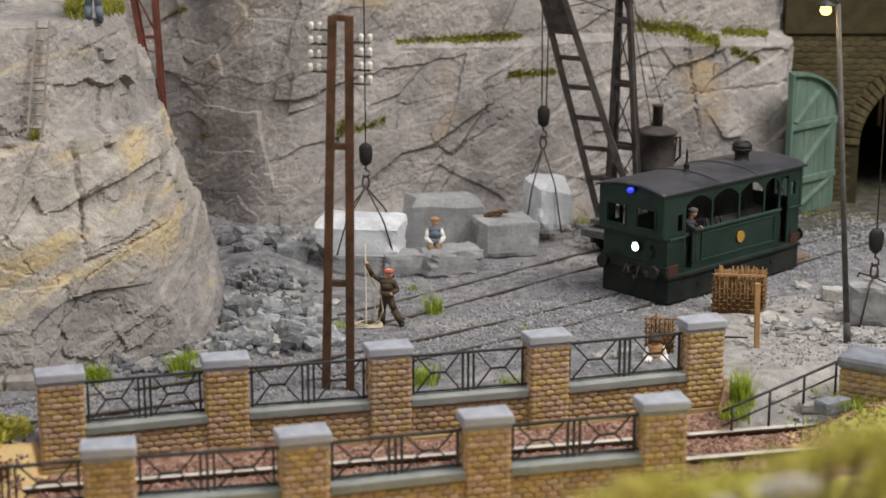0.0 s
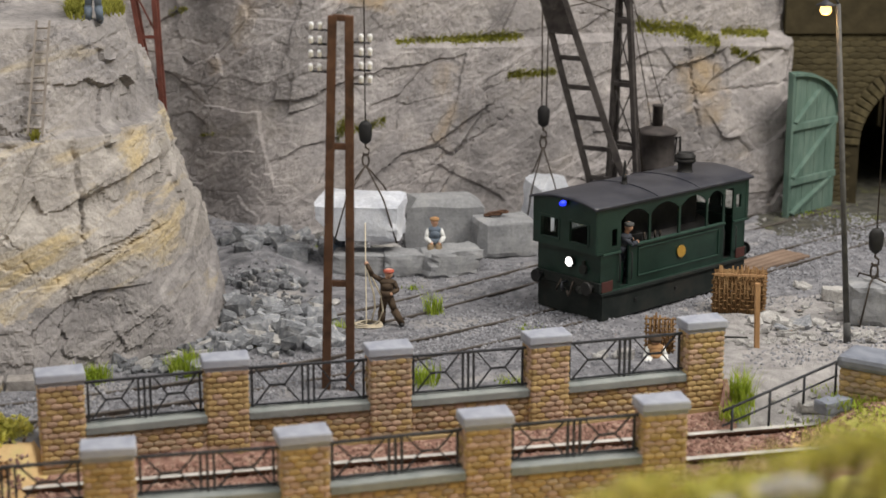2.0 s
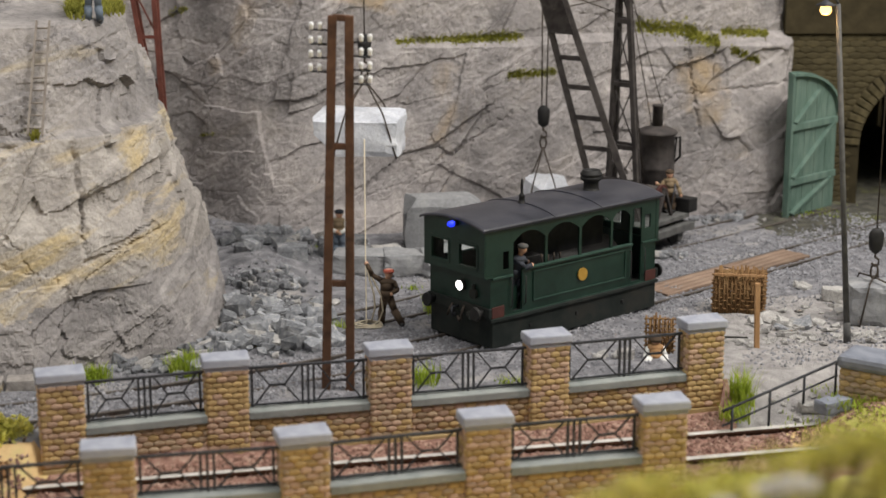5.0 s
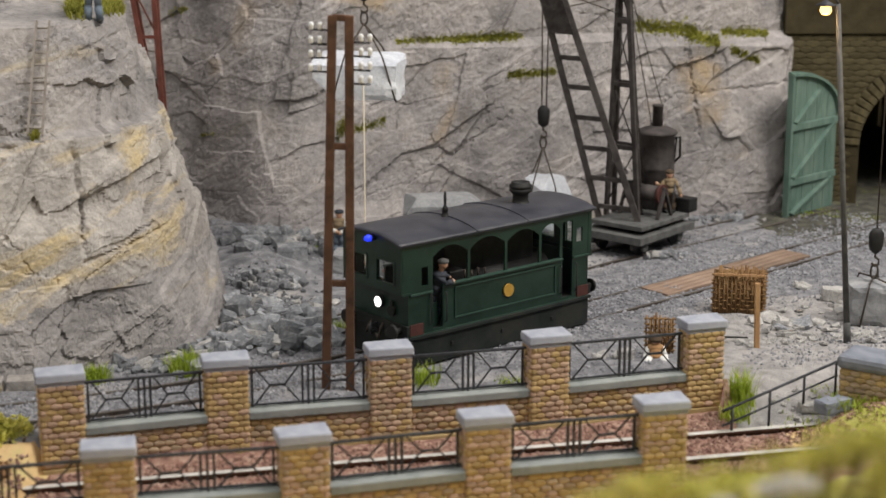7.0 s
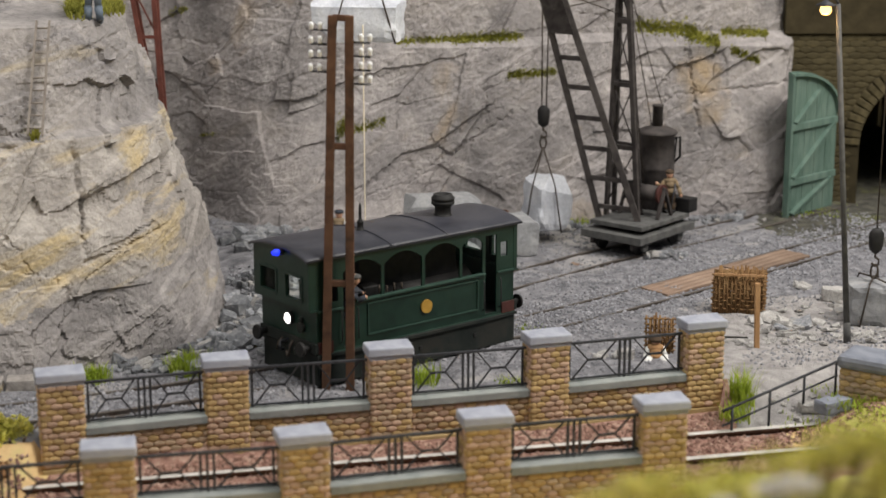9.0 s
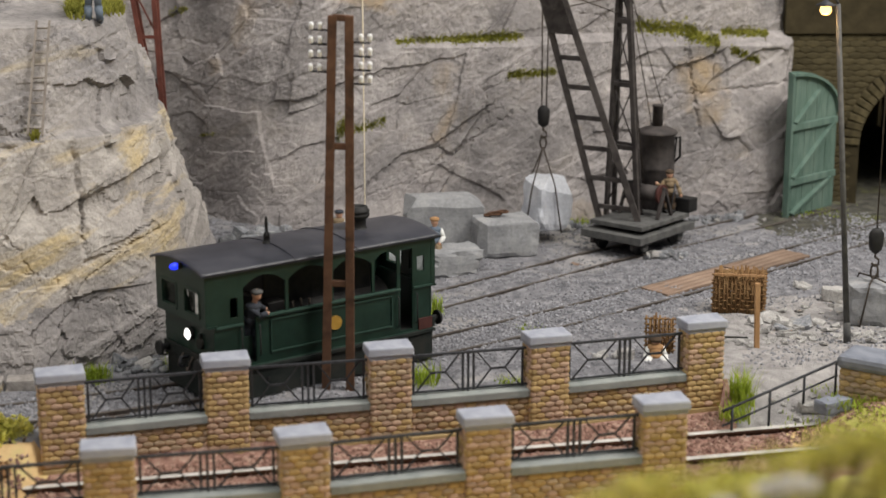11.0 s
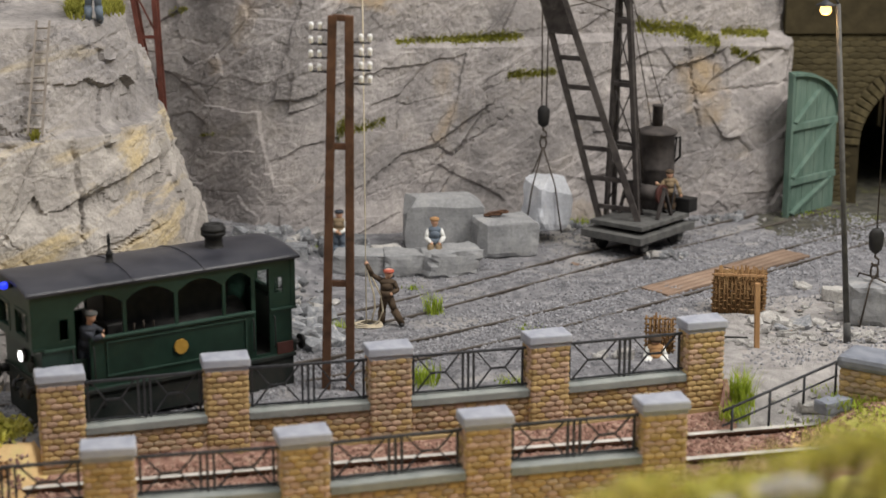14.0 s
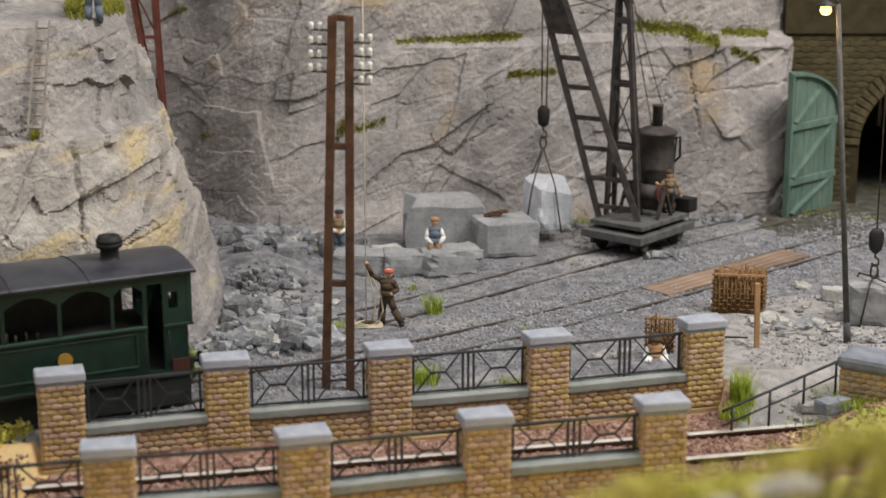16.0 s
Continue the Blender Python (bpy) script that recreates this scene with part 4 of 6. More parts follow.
        bmesh.ops.transform(bm, matrix=Matrix.Translation((up, 0, 0)) @ turn, verts=bm.verts)
        box(bm, ((x + up) / 2, 0, belt), (abs(up - x) + 0.06, 2 * W + 0.05, 0.05))
        for y in (-W + 0.02, W - 0.02):
            box(bm, ((x + up) / 2, y, (belt + eave) / 2), (abs(up - x) + 0.02, 0.05, eave - belt))
        part("cab_front", bm, GREEN, tram, "green cab front with two windows")
        for y in (-0.45, 0.45):
            bm = bmesh.new()
            for zz in (2.13, 2.74):
                beam(bm, (up + sx * 0.02, y - 0.36, zz), (up + sx * 0.02, y + 0.36, zz), 0.09, 0.07)
            for yy in (y - 0.36, y + 0.36):
                beam(bm, (up + sx * 0.02, yy, 2.13), (up + sx * 0.02, yy, 2.74), 0.09, 0.06)
            w = part("window_frame", bm, GREEN, tram)
            bm = bmesh.new()
            box(bm, (up - sx * 0.02, y, 2.435), (0.012, 0.64, 0.57))
            g = part("pane", bm, GLASS, w)
            g.visible_shadow = False
        bm = bmesh.new()
        box(bm, (x + sx * 0.06, 0, 1.0), (0.1, 2 * W + 0.04, 0.26), bevel=0.015)
        part("buffer_beam", bm, SKIRT, tram)
        buffer_gear(tram, x + sx * 0.11, sx)
    # lamps on the leading end
    bm = bmesh.new()
    rod(bm, (F, 0.09, 1.56), (F + 0.16, 0.09, 1.56), 0.15, seg=20)
    lampcase = part("headlight", bm, BLACK, tram, "round lit headlight")
    bm = bmesh.new()
    ball(bm, (F + 0.16, 0.09, 1.56), 0.135, (0.4, 1, 1), 2)
    part("lens", bm, HEADLIGHT, lampcase, "glowing white lens")
    bm = bmesh.new()
    rod(bm, (F, 0.48, 1.42), (F + 0.14, 0.48, 1.42), 0.13, seg=14)
    box(bm, (F + 0.07, 0.48, 1.6), (0.1, 0.1, 0.12), bevel=0.02)
    part("side_lamp", bm, SKIRT, tram, "unlit side lamp")
    bm = bmesh.new()
    rod(bm, (FL, 0.09, 3.22), (FL + 0.2, 0.09, 3.22), 0.075, seg=14)
    marker = part("marker_lamp", bm, BLACK, tram)
    bm = bmesh.new()
    ball(bm, (FL + 0.22, 0.09, 3.22), 0.085, (1.6, 1, 1), 2)
    part("lens", bm, BLUE_LIGHT, marker, "glowing blue lens")
    bm = bmesh.new()
    rod(bm, (F + 0.12, 0.34, 0.86), (F + 0.3, 0.62, 0.88), 0.09, seg=12)
    part("brake_cylinder", bm, SKIRT, tram)
    # roof: shallow arch with seams
    bm = bmesh.new()
    RW = 1.06
    prof = [(RW * math.sin(a) / math.sin(1.0), 3.21 + 0.19 * (math.cos(a) - math.cos(1.0)) / (1 - math.cos(1.0))) for a in np.linspace(-1.0, 1.0, 17)]
    xsr = [RL - 0.12, RL - 0.09] + list(np.linspace(RL, FL, 9)) + [FL + 0.11, FL + 0.15]
    loops = []
    for i, x in enumerate(xsr):
        drop = 0.03 if i in (0, len(xsr) - 1) else 0
        loops.append(([bm.verts.new((x, y * (1 - drop * 0.4), z - drop)) for y, z in prof], [bm.verts.new((x, y * 0.97, z - 0.06)) for y, z in prof]))
    for (A, a), (B, b) in zip(loops, loops[1:]):
        for k in range(16):
            bm.faces.new((A[k], A[k + 1], B[k + 1], B[k])).smooth = True
            bm.faces.new((a[k], b[k], b[k + 1], a[k + 1])).smooth = True
        for k in (0, 16):
            bm.faces.new((A[k], B[k], b[k], a[k]))
    for A, a in (loops[0], loops[-1]):
        for k in range(16):
            bm.faces.new((A[k], A[k + 1], a[k + 1], a[k]))
    roof = part("roof", bm, ROOF, tram, "arched dark grey tarred roof")
    for x in (-0.62, 1.12):
        bm = bmesh.new()
        tube(bm, [(x, y, z + 0.012) for y, z in prof], 0.016, 5)
        part("roof_seam", bm, ROOF, roof)
    bm = bmesh.new()
    lathe(bm, [(0.31, 0), (0.32, 0.02), (0.23, 0.06), (0.21, 0.12), (0.21, 0.28), (0.26, 0.32), (0.30, 0.36), (0.30, 0.42), (0.27, 0.44), (0.30, 0.46), (0.30, 0.52), (0.25, 0.55), (0.25, 0.60), (0.18, 0.61), (0.16, 0.5)], (-1.45, 0.04, 3.34), 24)
    part("chimney", bm, BLACK, tram, "short black capped chimney")
    bm = bmesh.new()
    lathe(bm, [(0.12, 0), (0.12, 0.03), (0.085, 0.06), (0.075, 0.2), (0.09, 0.22), (0.06, 0.28), (0.034, 0.32), (0.04, 0.5), (0.03, 0.66), (0.012, 0.7)], (1.17, 0.06, 3.36), 14)
    part("whistle", bm, BLACK, tram, "slim black roof whistle")
    # inside: floor, boiler, pillars
    bm = bmesh.new()
    box(bm, ((F + R) / 2, 0, 0.88), (F - R - 0.1, 2 * W - 0.1, 0.05))
    part("floor", bm, BLACK, tram)
    bm = bmesh.new()
    rod(bm, (-2.0, 0, 1.55), (1.2, 0, 1.55), 0.55, seg=24)
    rod(bm, (-1.45, 0.04, 1.9), (-1.45, 0.04, 3.36), 0.15, seg=14)
    rod(bm, (0.3, 0, 2.0), (0.3, 0, 2.45), 0.22, 0.18, seg=16)
    box(bm, (1.35, 0, 1.5), (0.5, 1.25, 1.3), bevel=0.04)
    box(bm, (-0.05, -0.1, 1.9), (3.1, 0.9, 2.0), bevel=0.05)
    part("boiler", bm, BLACK, tram, "soot-black boiler")
    for x, y, z in ((1.0, 0.75, 2.08), (0.75, 0.72, 2.1), (0.5, 0.7, 2.06), (1.2, 0.72, 2.12)):
        bm = bmesh.new()
        rod(bm, (x, y, 1.9), (x, y, z + 0.05), 0.02, 0.03, seg=8)
        part("control_lever", bm, CHAIN, tram)
    # wheels behind the skirt
    for x in (-1.5, 0.0, 1.5):
        for y in (-0.69, 0.69):
            bm = bmesh.new()
            rod(bm, (x, y - 0.06, 0.46), (x, y + 0.06, 0.46), 0.40, seg=24)
            rod(bm, (x, y - 0.09 * (1 if y > 0 else -1), 0.46), (x, y - 0.05 * (1 if y > 0 else -1), 0.46), 0.44, seg=24)
            part("wheel", bm, BLACK, tram)
    # the ends narrow in plan; the body is wider than the frame and hangs out over the far rail
    for ob in tram.children_recursive:
        for v in ob.data.vertices:
            x = v.co.x / K
            k = np.clip((x - 2.3) / 0.85, 0, 1.2) + np.clip((-1.8 - x) / 1.0, 0, 1.2)
            v.co.y *= 1 - 0.008 * float(k)
        if ob.name.startswith("wheel"):
            continue
        ys = [v.co.y / K for v in ob.data.vertices]
        mid, span = (max(ys) + min(ys)) / 2, max(ys) - min(ys)
        for v in ob.data.vertices:
            y = v.co.y / K
            v.co.y = K * (1.22 * y - 0.213 if span > 1.2 else 1.22 * mid - 0.213 + y - mid)
    return tram


def limb(bm, a, b, r0, r1, mi):
    rod(bm, a, b, r0, r1, 8, mi)
    ball(bm, a, r0, sub=1, mi=mi)
    ball(bm, b, r1, sub=1, mi=mi)


def figurine(name, label, at, coat, legs, hat, hip, shoulder, head, l_arm, r_arm, l_leg, r_leg, arm=None, cap=False):
    """A painted model figure in one plain mesh; joints in its own space, arms and legs as lists of points."""
    bm = bmesh.new()
    mats = [coat, legs, SKIN, hat, arm or coat, BLACK]
    for pts in (l_leg, r_leg):
        for a, b in zip(pts, pts[1:]):
            limb(bm, a, b, 0.115, 0.09, 1)
        e = Vector(pts[-1])
        ball(bm, e + Vector((0, -0.05, 0.0)), 0.09, (0.9, 1.6, 0.7), 1, 5)
    hip, shoulder, head = Vector(hip), Vector(shoulder), Vector(head)
    rod(bm, hip, (hip + shoulder) / 2, 0.17, 0.19, 10, 0)
    rod(bm, (hip + shoulder) / 2, shoulder, 0.19, 0.17, 10, 0)
    ball(bm, shoulder, 0.19, (1.15, 0.9, 0.6), 2, 0)
    ball(bm, hip, 0.175, (1.05, 0.95, 0.8), 2, 1)
    rod(bm, shoulder, head, 0.07, 0.07, 8, 2)
    ball(bm, head, 0.125, (0.92, 1, 1.15), 2, 2)
    crown = [(0.125, 0.02), (0.15, 0.05), (0.14, 0.10), (0.06, 0.135)] if cap else [(0.13, -0.05), (0.165, 0.0), (0.17, 0.02), (0.135, 0.04), (0.12, 0.13), (0.06, 0.16)]
    lathe(bm, crown, tuple(head), 12, 3)
    for pts in (l_arm, r_arm):
        for a, b in zip(pts, pts[1:]):
            limb(bm, a, b, 0.075, 0.06, 4)
        ball(bm, pts[-1], 0.065, sub=1, mi=2)
    return solid(name, bm, mats, label, "figurine", "model figures", at)


tram = tram_engine()
driver = figurine("driver_figurine", "small painted figurine in dark coat leaning from the cab", P(0, 0, 0), DARK_CLOTH, DARK_CLOTH, DECK, (2.15, 0.62, 1.75), (2.12, 0.78, 2.22), (2.07, 0.86, 2.5), [(2.25, 0.82, 2.2), (2.07, 1.0, 2.02), (1.89, 1.02, 2.06)], [(1.97, 0.7, 2.2), (1.77, 0.72, 2.08)], [(2.22, 0.62, 1.7), (2.22, 0.62, 1.3), (2.22, 0.6, 0.98)], [(2.07, 0.62, 1.7), (2.07, 0.62, 1.3), (2.07, 0.6, 0.98)], cap=True)

# ---- the hoisted block ----
def rough_block(name, size, at, mat, label, seed, chip=0.05, group="quarried blocks", skew=0.0, cuts=4, slices=()):
    """A quarried block: a squared lump with chipped arrises and slightly uneven faces."""
    bm = bmesh.new()
    bmesh.ops.create_cube(bm, size=1.0)
    bmesh.ops.subdivide_edges(bm, edges=list(bm.edges), cuts=cuts, use_grid_fill=True)
    for v in bm.verts:
        c = v.co.copy()
        m = sorted((abs(c.x), abs(c.y), abs(c.z)))
        if m[1] > 0.47:
            v.co *= 1 - chip * (0.5 + 0.9 * noise.noise(c * 5 + Vector((seed, 0, 0))))
        v.co += 0.035 * Vector(noise.noise_vector(c * 2.3 + Vector((seed * 3.1, 0, 0))))
        v.co.x += skew * v.co.z
    for co, no in slices:
        r = bmesh.ops.bisect_plane(bm, geom=list(bm.verts) + list(bm.edges) + list(bm.faces), plane_co=co, plane_no=no, clear_outer=True)
        bmesh.ops.holes_fill(bm, edges=[e for e in bm.edges if e.is_boundary])
    for v in bm.verts:
        v.co = Vector((v.co.x * size[0], v.co.y * size[1], (v.co.z + 0.5) * size[2]))
    return solid(name, bm, mat, label, "stone block", group, at)


LIFT = (-2.32, 49.5)
load = rough_block("hoisted_block", (2.6, 1.5, 1.32), P(LIFT[0] - 0.18, LIFT[1] + 0.05, 0.3, 0, 0, -8), CUT_PALE, "pale freshly cut stone block hanging in a dark sling", 2, 0.08, cuts=6, slices=[((-0.34, 0, 0.48), (-0.55, -0.1, 1.0)), ((0.36, 0, 0.46), (0.5, -0.1, 1.0)), ((-0.42, 0, -0.3), (-0.9, -0.2, -0.5)), ((0, -0.36, 0.4), (0, -0.7, 0.8))])


def tackle(name, x, y, top, z_hook, block_top, half, label, depth=0.7, cables=1, block_foot=0.3):
    """A cable with pulley block, hook, ring and a sling down to the stone."""
    t = thing(name, label, "lifting tackle", at=P(x, y, 0))
    for i in range(cables):
        o = 0.0 if cables == 1 else (-0.1, 0.14)[i]
        bm = bmesh.new()
        rod(bm, (o * 0.6, 0, z_hook + 0.3), (o, 0, top), 0.022, seg=6)
        part("cable", bm, CHAIN, t)
    bm = bmesh.new()
    lathe(bm, [(0.05, -0.35), (0.17, -0.25), (0.2, -0.05), (0.2, 0.22), (0.12, 0.32), (0.04, 0.36)], (0, 0, z_hook), 12)
    for v in bm.verts:
        v.co.y *= 0.6
    part("pulley_block", bm, BLACK, t, "black iron pulley block")
    bm = bmesh.new()
    tube(bm, [(0.0, 0, z_hook - 0.3), (0.0, 0, z_hook - 0.45), (0.1, 0, z_hook - 0.52), (0.1, 0, z_hook - 0.64), (0.0, 0, z_hook - 0.7), (-0.09, 0, z_hook - 0.62)], 0.035)
    part("hook", bm, CHAIN, t)
    bm = bmesh.new()
    tube(bm, [(0.1 * math.sin(a), 0, z_hook - 0.85 + 0.2 * math.cos(a)) for a in np.linspace(0, 2 * math.pi, 13)], 0.03)
    part("ring", bm, CHAIN, t)
    z = z_hook - 1.0
    for sx in (-1, 1):
        bm = bmesh.new()
        ends = [[(0, 0, z), (sx * half * 0.42, sy * depth * 0.92, block_top + 0.06), (sx * half * 0.48, sy * depth, block_top - 0.1), (sx * half * 0.78, sy * depth, block_foot), (sx * half * 0.78, 0, block_foot - 0.015)] for sy in (-1, 1)]
        tube(bm, ends[0] + ends[1][-2::-1], 0.026)
        part("sling", bm, CHAIN, t)
    return t


hoist = tackle("hoist_tackle", LIFT[0], LIFT[1], 30, 3.5, 1.65, 1.2, "long dark hoist cable with pulley block, hook and sling", 0.84)
bm = bmesh.new()
rod(bm, (0, 0, -14.5), (0, 0, 2.25), 0.018, seg=6)
tag_rope = solid("tag_rope", bm, ROPE, "pale hemp guide rope running up from a figure's hand", "rope", at=P(-2.06, 43.25, 0))


# ---- telegraph pole: two rusty channels with insulators ----
def telegraph_pole():
    pole = thing("telegraph_pole", "rusty double-channel telegraph pole with white porcelain insulators", "telegraph pole", at=P(-2.45, 37.95, 0))
    feet, tops = (-0.34, 0.24), (-0.045, 0.335)
    for a, b in zip(feet, tops):
        bm = bmesh.new()
        beam(bm, (a, 0, -0.2), (b, 0, 8.88), 0.2, 0.2, up=(0, 1, 0), bevel=0.012)
        part("channel", bm, RUST, pole)
    at = lambda i, z: feet[i] + (tops[i] - feet[i]) * (z + 0.2) / 9.08
    for z in (8.82, 5.88, 2.62):
        bm = bmesh.new()
        beam(bm, (at(0, z), 0, z + 0.02), (at(1, z), 0, z), 0.14, 0.15, up=(0, 1, 0), bevel=0.01)
        part("spacer", bm, RUST, pole)
    for r in range(4):
        for i, s in ((0, -1), (1, 1)):
            z = 8.55 - 0.315 * r - (0.27 if s > 0 else 0)
            x = at(i, z) + s * 0.1
            bm = bmesh.new()
            tube(bm, [(x, 0, z), (x + s * 0.38, 0, z - 0.02 * (1 if s > 0 else -1))], 0.025)
            arm = part("cross_arm", bm, IRON, pole)
            for k in (0.17, 0.37):
                bm = bmesh.new()
                lathe(bm, [(0.045, 0.0), (0.055, 0.03), (0.05, 0.07), (0.06, 0.09), (0.055, 0.14), (0.03, 0.17)], (x + s * k, 0, z + 0.02), 10)
                part("insulator", bm, PORCELAIN, arm, "white porcelain insulator")
    return pole


telegraph_pole()


# ---- steam crane on its wagon: x along the siding, y across towards the face ----
def steam_crane():
    crane = thing("steam_crane", "sooty black steam crane with lattice mast and upright boiler", "steam crane", at=P(6.22, 52.02, 0, 0, 0, 50))
    inv = P(6.22, 52.02, 0, 0, 0, 50).inverted()

    def loc(x, y, z):
        return (inv @ Vector((x * K, y * K, z * K))) / K

    bm = bmesh.new()
    box(bm, (0, 0, 0.62), (3.15, 2.25, 0.24), bevel=0.02)
    part("wagon_deck", bm, DECK, crane, "dusty grey wagon deck")
    bm = bmesh.new()
    for y in (-0.75, 0.75):
        box(bm, (0, y, 0.42), (3.0, 0.12, 0.22), bevel=0.02)
    part("sole_bar", bm, CRANE_IRON, crane)
    for x in (-1.0, 1.0):
        for y in (-0.68, 0.68):
            bm = bmesh.new()
            rod(bm, (x, y - 0.06, 0.36), (x, y + 0.06, 0.36), 0.30, seg=20)
            part("wheel", bm, BLACK, crane)
            bm = bmesh.new()
            box(bm, (x, y * 1.32, 0.36), (0.28, 0.14, 0.3), bevel=0.03)
            part("axle_box", bm, DECK, crane)
    bm = bmesh.new()
    lathe(bm, [(0.8, 0), (0.8, 0.16)], (0, 0, 0.72), 24)
    part("turntable", bm, BLACK, crane)
    bm = bmesh.new()
    box(bm, (0.1, 0, 0.95), (2.75, 1.95, 0.15), bevel=0.02)
    part("upper_deck", bm, DECK, crane, "dusty grey upper deck")
    # jib: two long channels with rungs
    La, Lb, Ra, Rb = loc(4.96, 52.0, 1.0), loc(2.34, 52.2, 10.6), loc(6.12, 51.3, 1.0), loc(2.77, 51.9, 10.6)
    jib = []
    for a, b in ((La, Lb), (Ra, Rb)):
        bm = bmesh.new()
        beam(bm, a, b, 0.17, 0.2, bevel=0.01)
        jib.append(part("jib_channel", bm, CRANE_IRON, crane))
    for k in (0.04, 0.135, 0.235, 0.335, 0.435, 0.53):
        bm = bmesh.new()
        beam(bm, La.lerp(Lb, k), Ra.lerp(Rb, k), 0.12, 0.14, bevel=0.01)
        part("jib_rung", bm, CRANE_IRON, crane)
    bm = bmesh.new()
    m = [La.lerp(Lb, 0.61), La.lerp(Lb, 0.8), Ra.lerp(Rb, 0.8), Ra.lerp(Rb, 0.61)]
    n = (m[1] - m[0]).cross(m[3] - m[0]).normalized() * 0.11
    A, B = [bm.verts.new(v + n) for v in m], [bm.verts.new(v - n) for v in m]
    bm.faces.new(A), bm.faces.new(B[::-1])
    for i in range(4):
        bm.faces.new((A[i], B[i], B[(i + 1) % 4], A[(i + 1) % 4]))
    part("jib_plate", bm, CRANE_IRON, crane)
    # mast: two tapering frames of legs with lacing
    legs = [(loc(5.22, 52.3, 1.0), loc(5.53, 52.6, 9.6)), (loc(6.16, 51.75, 1.0), loc(5.62, 52.1, 9.6)), (loc(5.5, 52.75, 1.0), loc(5.58, 52.9, 9.6)), (loc(6.3, 52.25, 1.0), loc(5.68, 52.4, 9.6))]
    for a, b in legs:
        bm = bmesh.new()
        beam(bm, a, b, 0.13, 0.15, bevel=0.01)
        part("mast_leg", bm, CRANE_IRON, crane)
    for k in (0.26, 0.49, 0.72, 0.86):
        for i, j in ((0, 1), (2, 3), (0, 2), (1, 3)):
            bm = bmesh.new()
            beam(bm, legs[i][0].lerp(legs[i][1], k), legs[j][0].lerp(legs[j][1], k), 0.13, 0.15, bevel=0.01)
            part("mast_tie", bm, CRANE_IRON, crane)
    for k0, k1 in ((0.05, 0.25), (0.27, 0.48), (0.5, 0.71), (0.73, 0.85)):
        for i, j in ((0, 1), (1, 3), (0, 2)):
            for a, b in ((k0, k1), (k1, k0)):
                bm = bmesh.new()
                rod(bm, legs[i][0].lerp(legs[i][1], a), legs[j][0].lerp(legs[j][1], b), 0.026, seg=6)
                part("lacing_bar", bm, CRANE_IRON, crane)
    bm = bmesh.new()
    box(bm, loc(5.72, 52.5, 8.1), (0.55, 0.5, 0.4), bevel=0.03)
    part("mast_head", bm, CRANE_IRON, crane)
    # boiler
    c = loc(6.92, 53.45, 0)
    bm = bmesh.new()
    lathe(bm, [(0.56, 1.0), (0.58, 1.1), (0.58, 2.3), (0.60, 2.34), (0.58, 2.38), (0.58, 3.4), (0.65, 3.44), (0.66, 3.5), (0.60, 3.56), (0.35, 3.66), (0.15, 3.7)], c, 28)
    boiler = part("boiler", bm, CRANE_IRON, crane, "upright sooty black boiler")
    bm = bmesh.new()
    lathe(bm, [(0.17, 3.66), (0.165, 4.3), (0.185, 4.32), (0.185, 4.38), (0.12, 4.38)], c, 18)
    part("chimney", bm, CRANE_IRON, boiler)
    bm = bmesh.new()
    tube(bm, [(c[0] + 0.3, c[1] - 0.5, 3.3), (c[0] + 0.4, c[1] - 0.62, 3.35), (c[0] + 0.42, c[1] - 0.62, 2.7), (c[0] + 0.35, c[1] - 0.45, 2.5)], 0.04)
    tube(bm, [(c[0] + 0.45, c[1] - 0.35, 3.2), (c[0] + 0.55, c[1] - 0.4, 3.3), (c[0] + 0.5, c[1] - 0.35, 2.4)], 0.03)
    part("pipe", bm, BLACK, boiler)
    # winch between the mast and the boiler
    w = loc(6.45, 52.25, 1.75)
    bm = bmesh.new()
    rod(bm, w - Vector((0, 0.55, 0)), w + Vector((0, 0.55, 0)), 0.26, seg=20)
    part("winch_drum", bm, CRANE_IRON, crane)
    for s in (-0.6, 0.6):
        bm = bmesh.new()
        rod(bm, w + Vector((0, s - 0.05, 0.02)), w + Vector((0, s + 0.05, 0.02)), 0.31, seg=24)
        part("winch_gear", bm, RED if s < 0 else BLACK, crane, "dull red gear wheel" if s < 0 else "")
    bm = bmesh.new()
    for s in (-0.72, 0.72):
        beam(bm, w + Vector((-0.4, s, -0.7)), w + Vector((0.0, s, 0.2)), 0.1, 0.08)
        beam(bm, w + Vector((0.4, s, -0.7)), w + Vector((0.0, s, 0.2)), 0.1, 0.08)
    beam(bm, w + Vector((0, -0.72, 0.2)), w + Vector((0, 0.72, 0.2)), 0.1, 0.08)
    part("winch_frame", bm, CRANE_IRON, crane)
    for y, x in ((-0.3, 0.55), (-0.55, 0.62)):
        bm = bmesh.new()
        rod(bm, w + Vector((x, y, -0.7)), w + Vector((x + 0.1, y - 0.1, 0.25)), 0.025, seg=6)
        part("control_lever", bm, IRON, crane)
    bm = bmesh.new()
    box(bm, loc(7.7, 52.9, 1.25), (0.5, 0.9, 0.45), bevel=0.03)
    part("coal_bunker", bm, BLACK, crane)
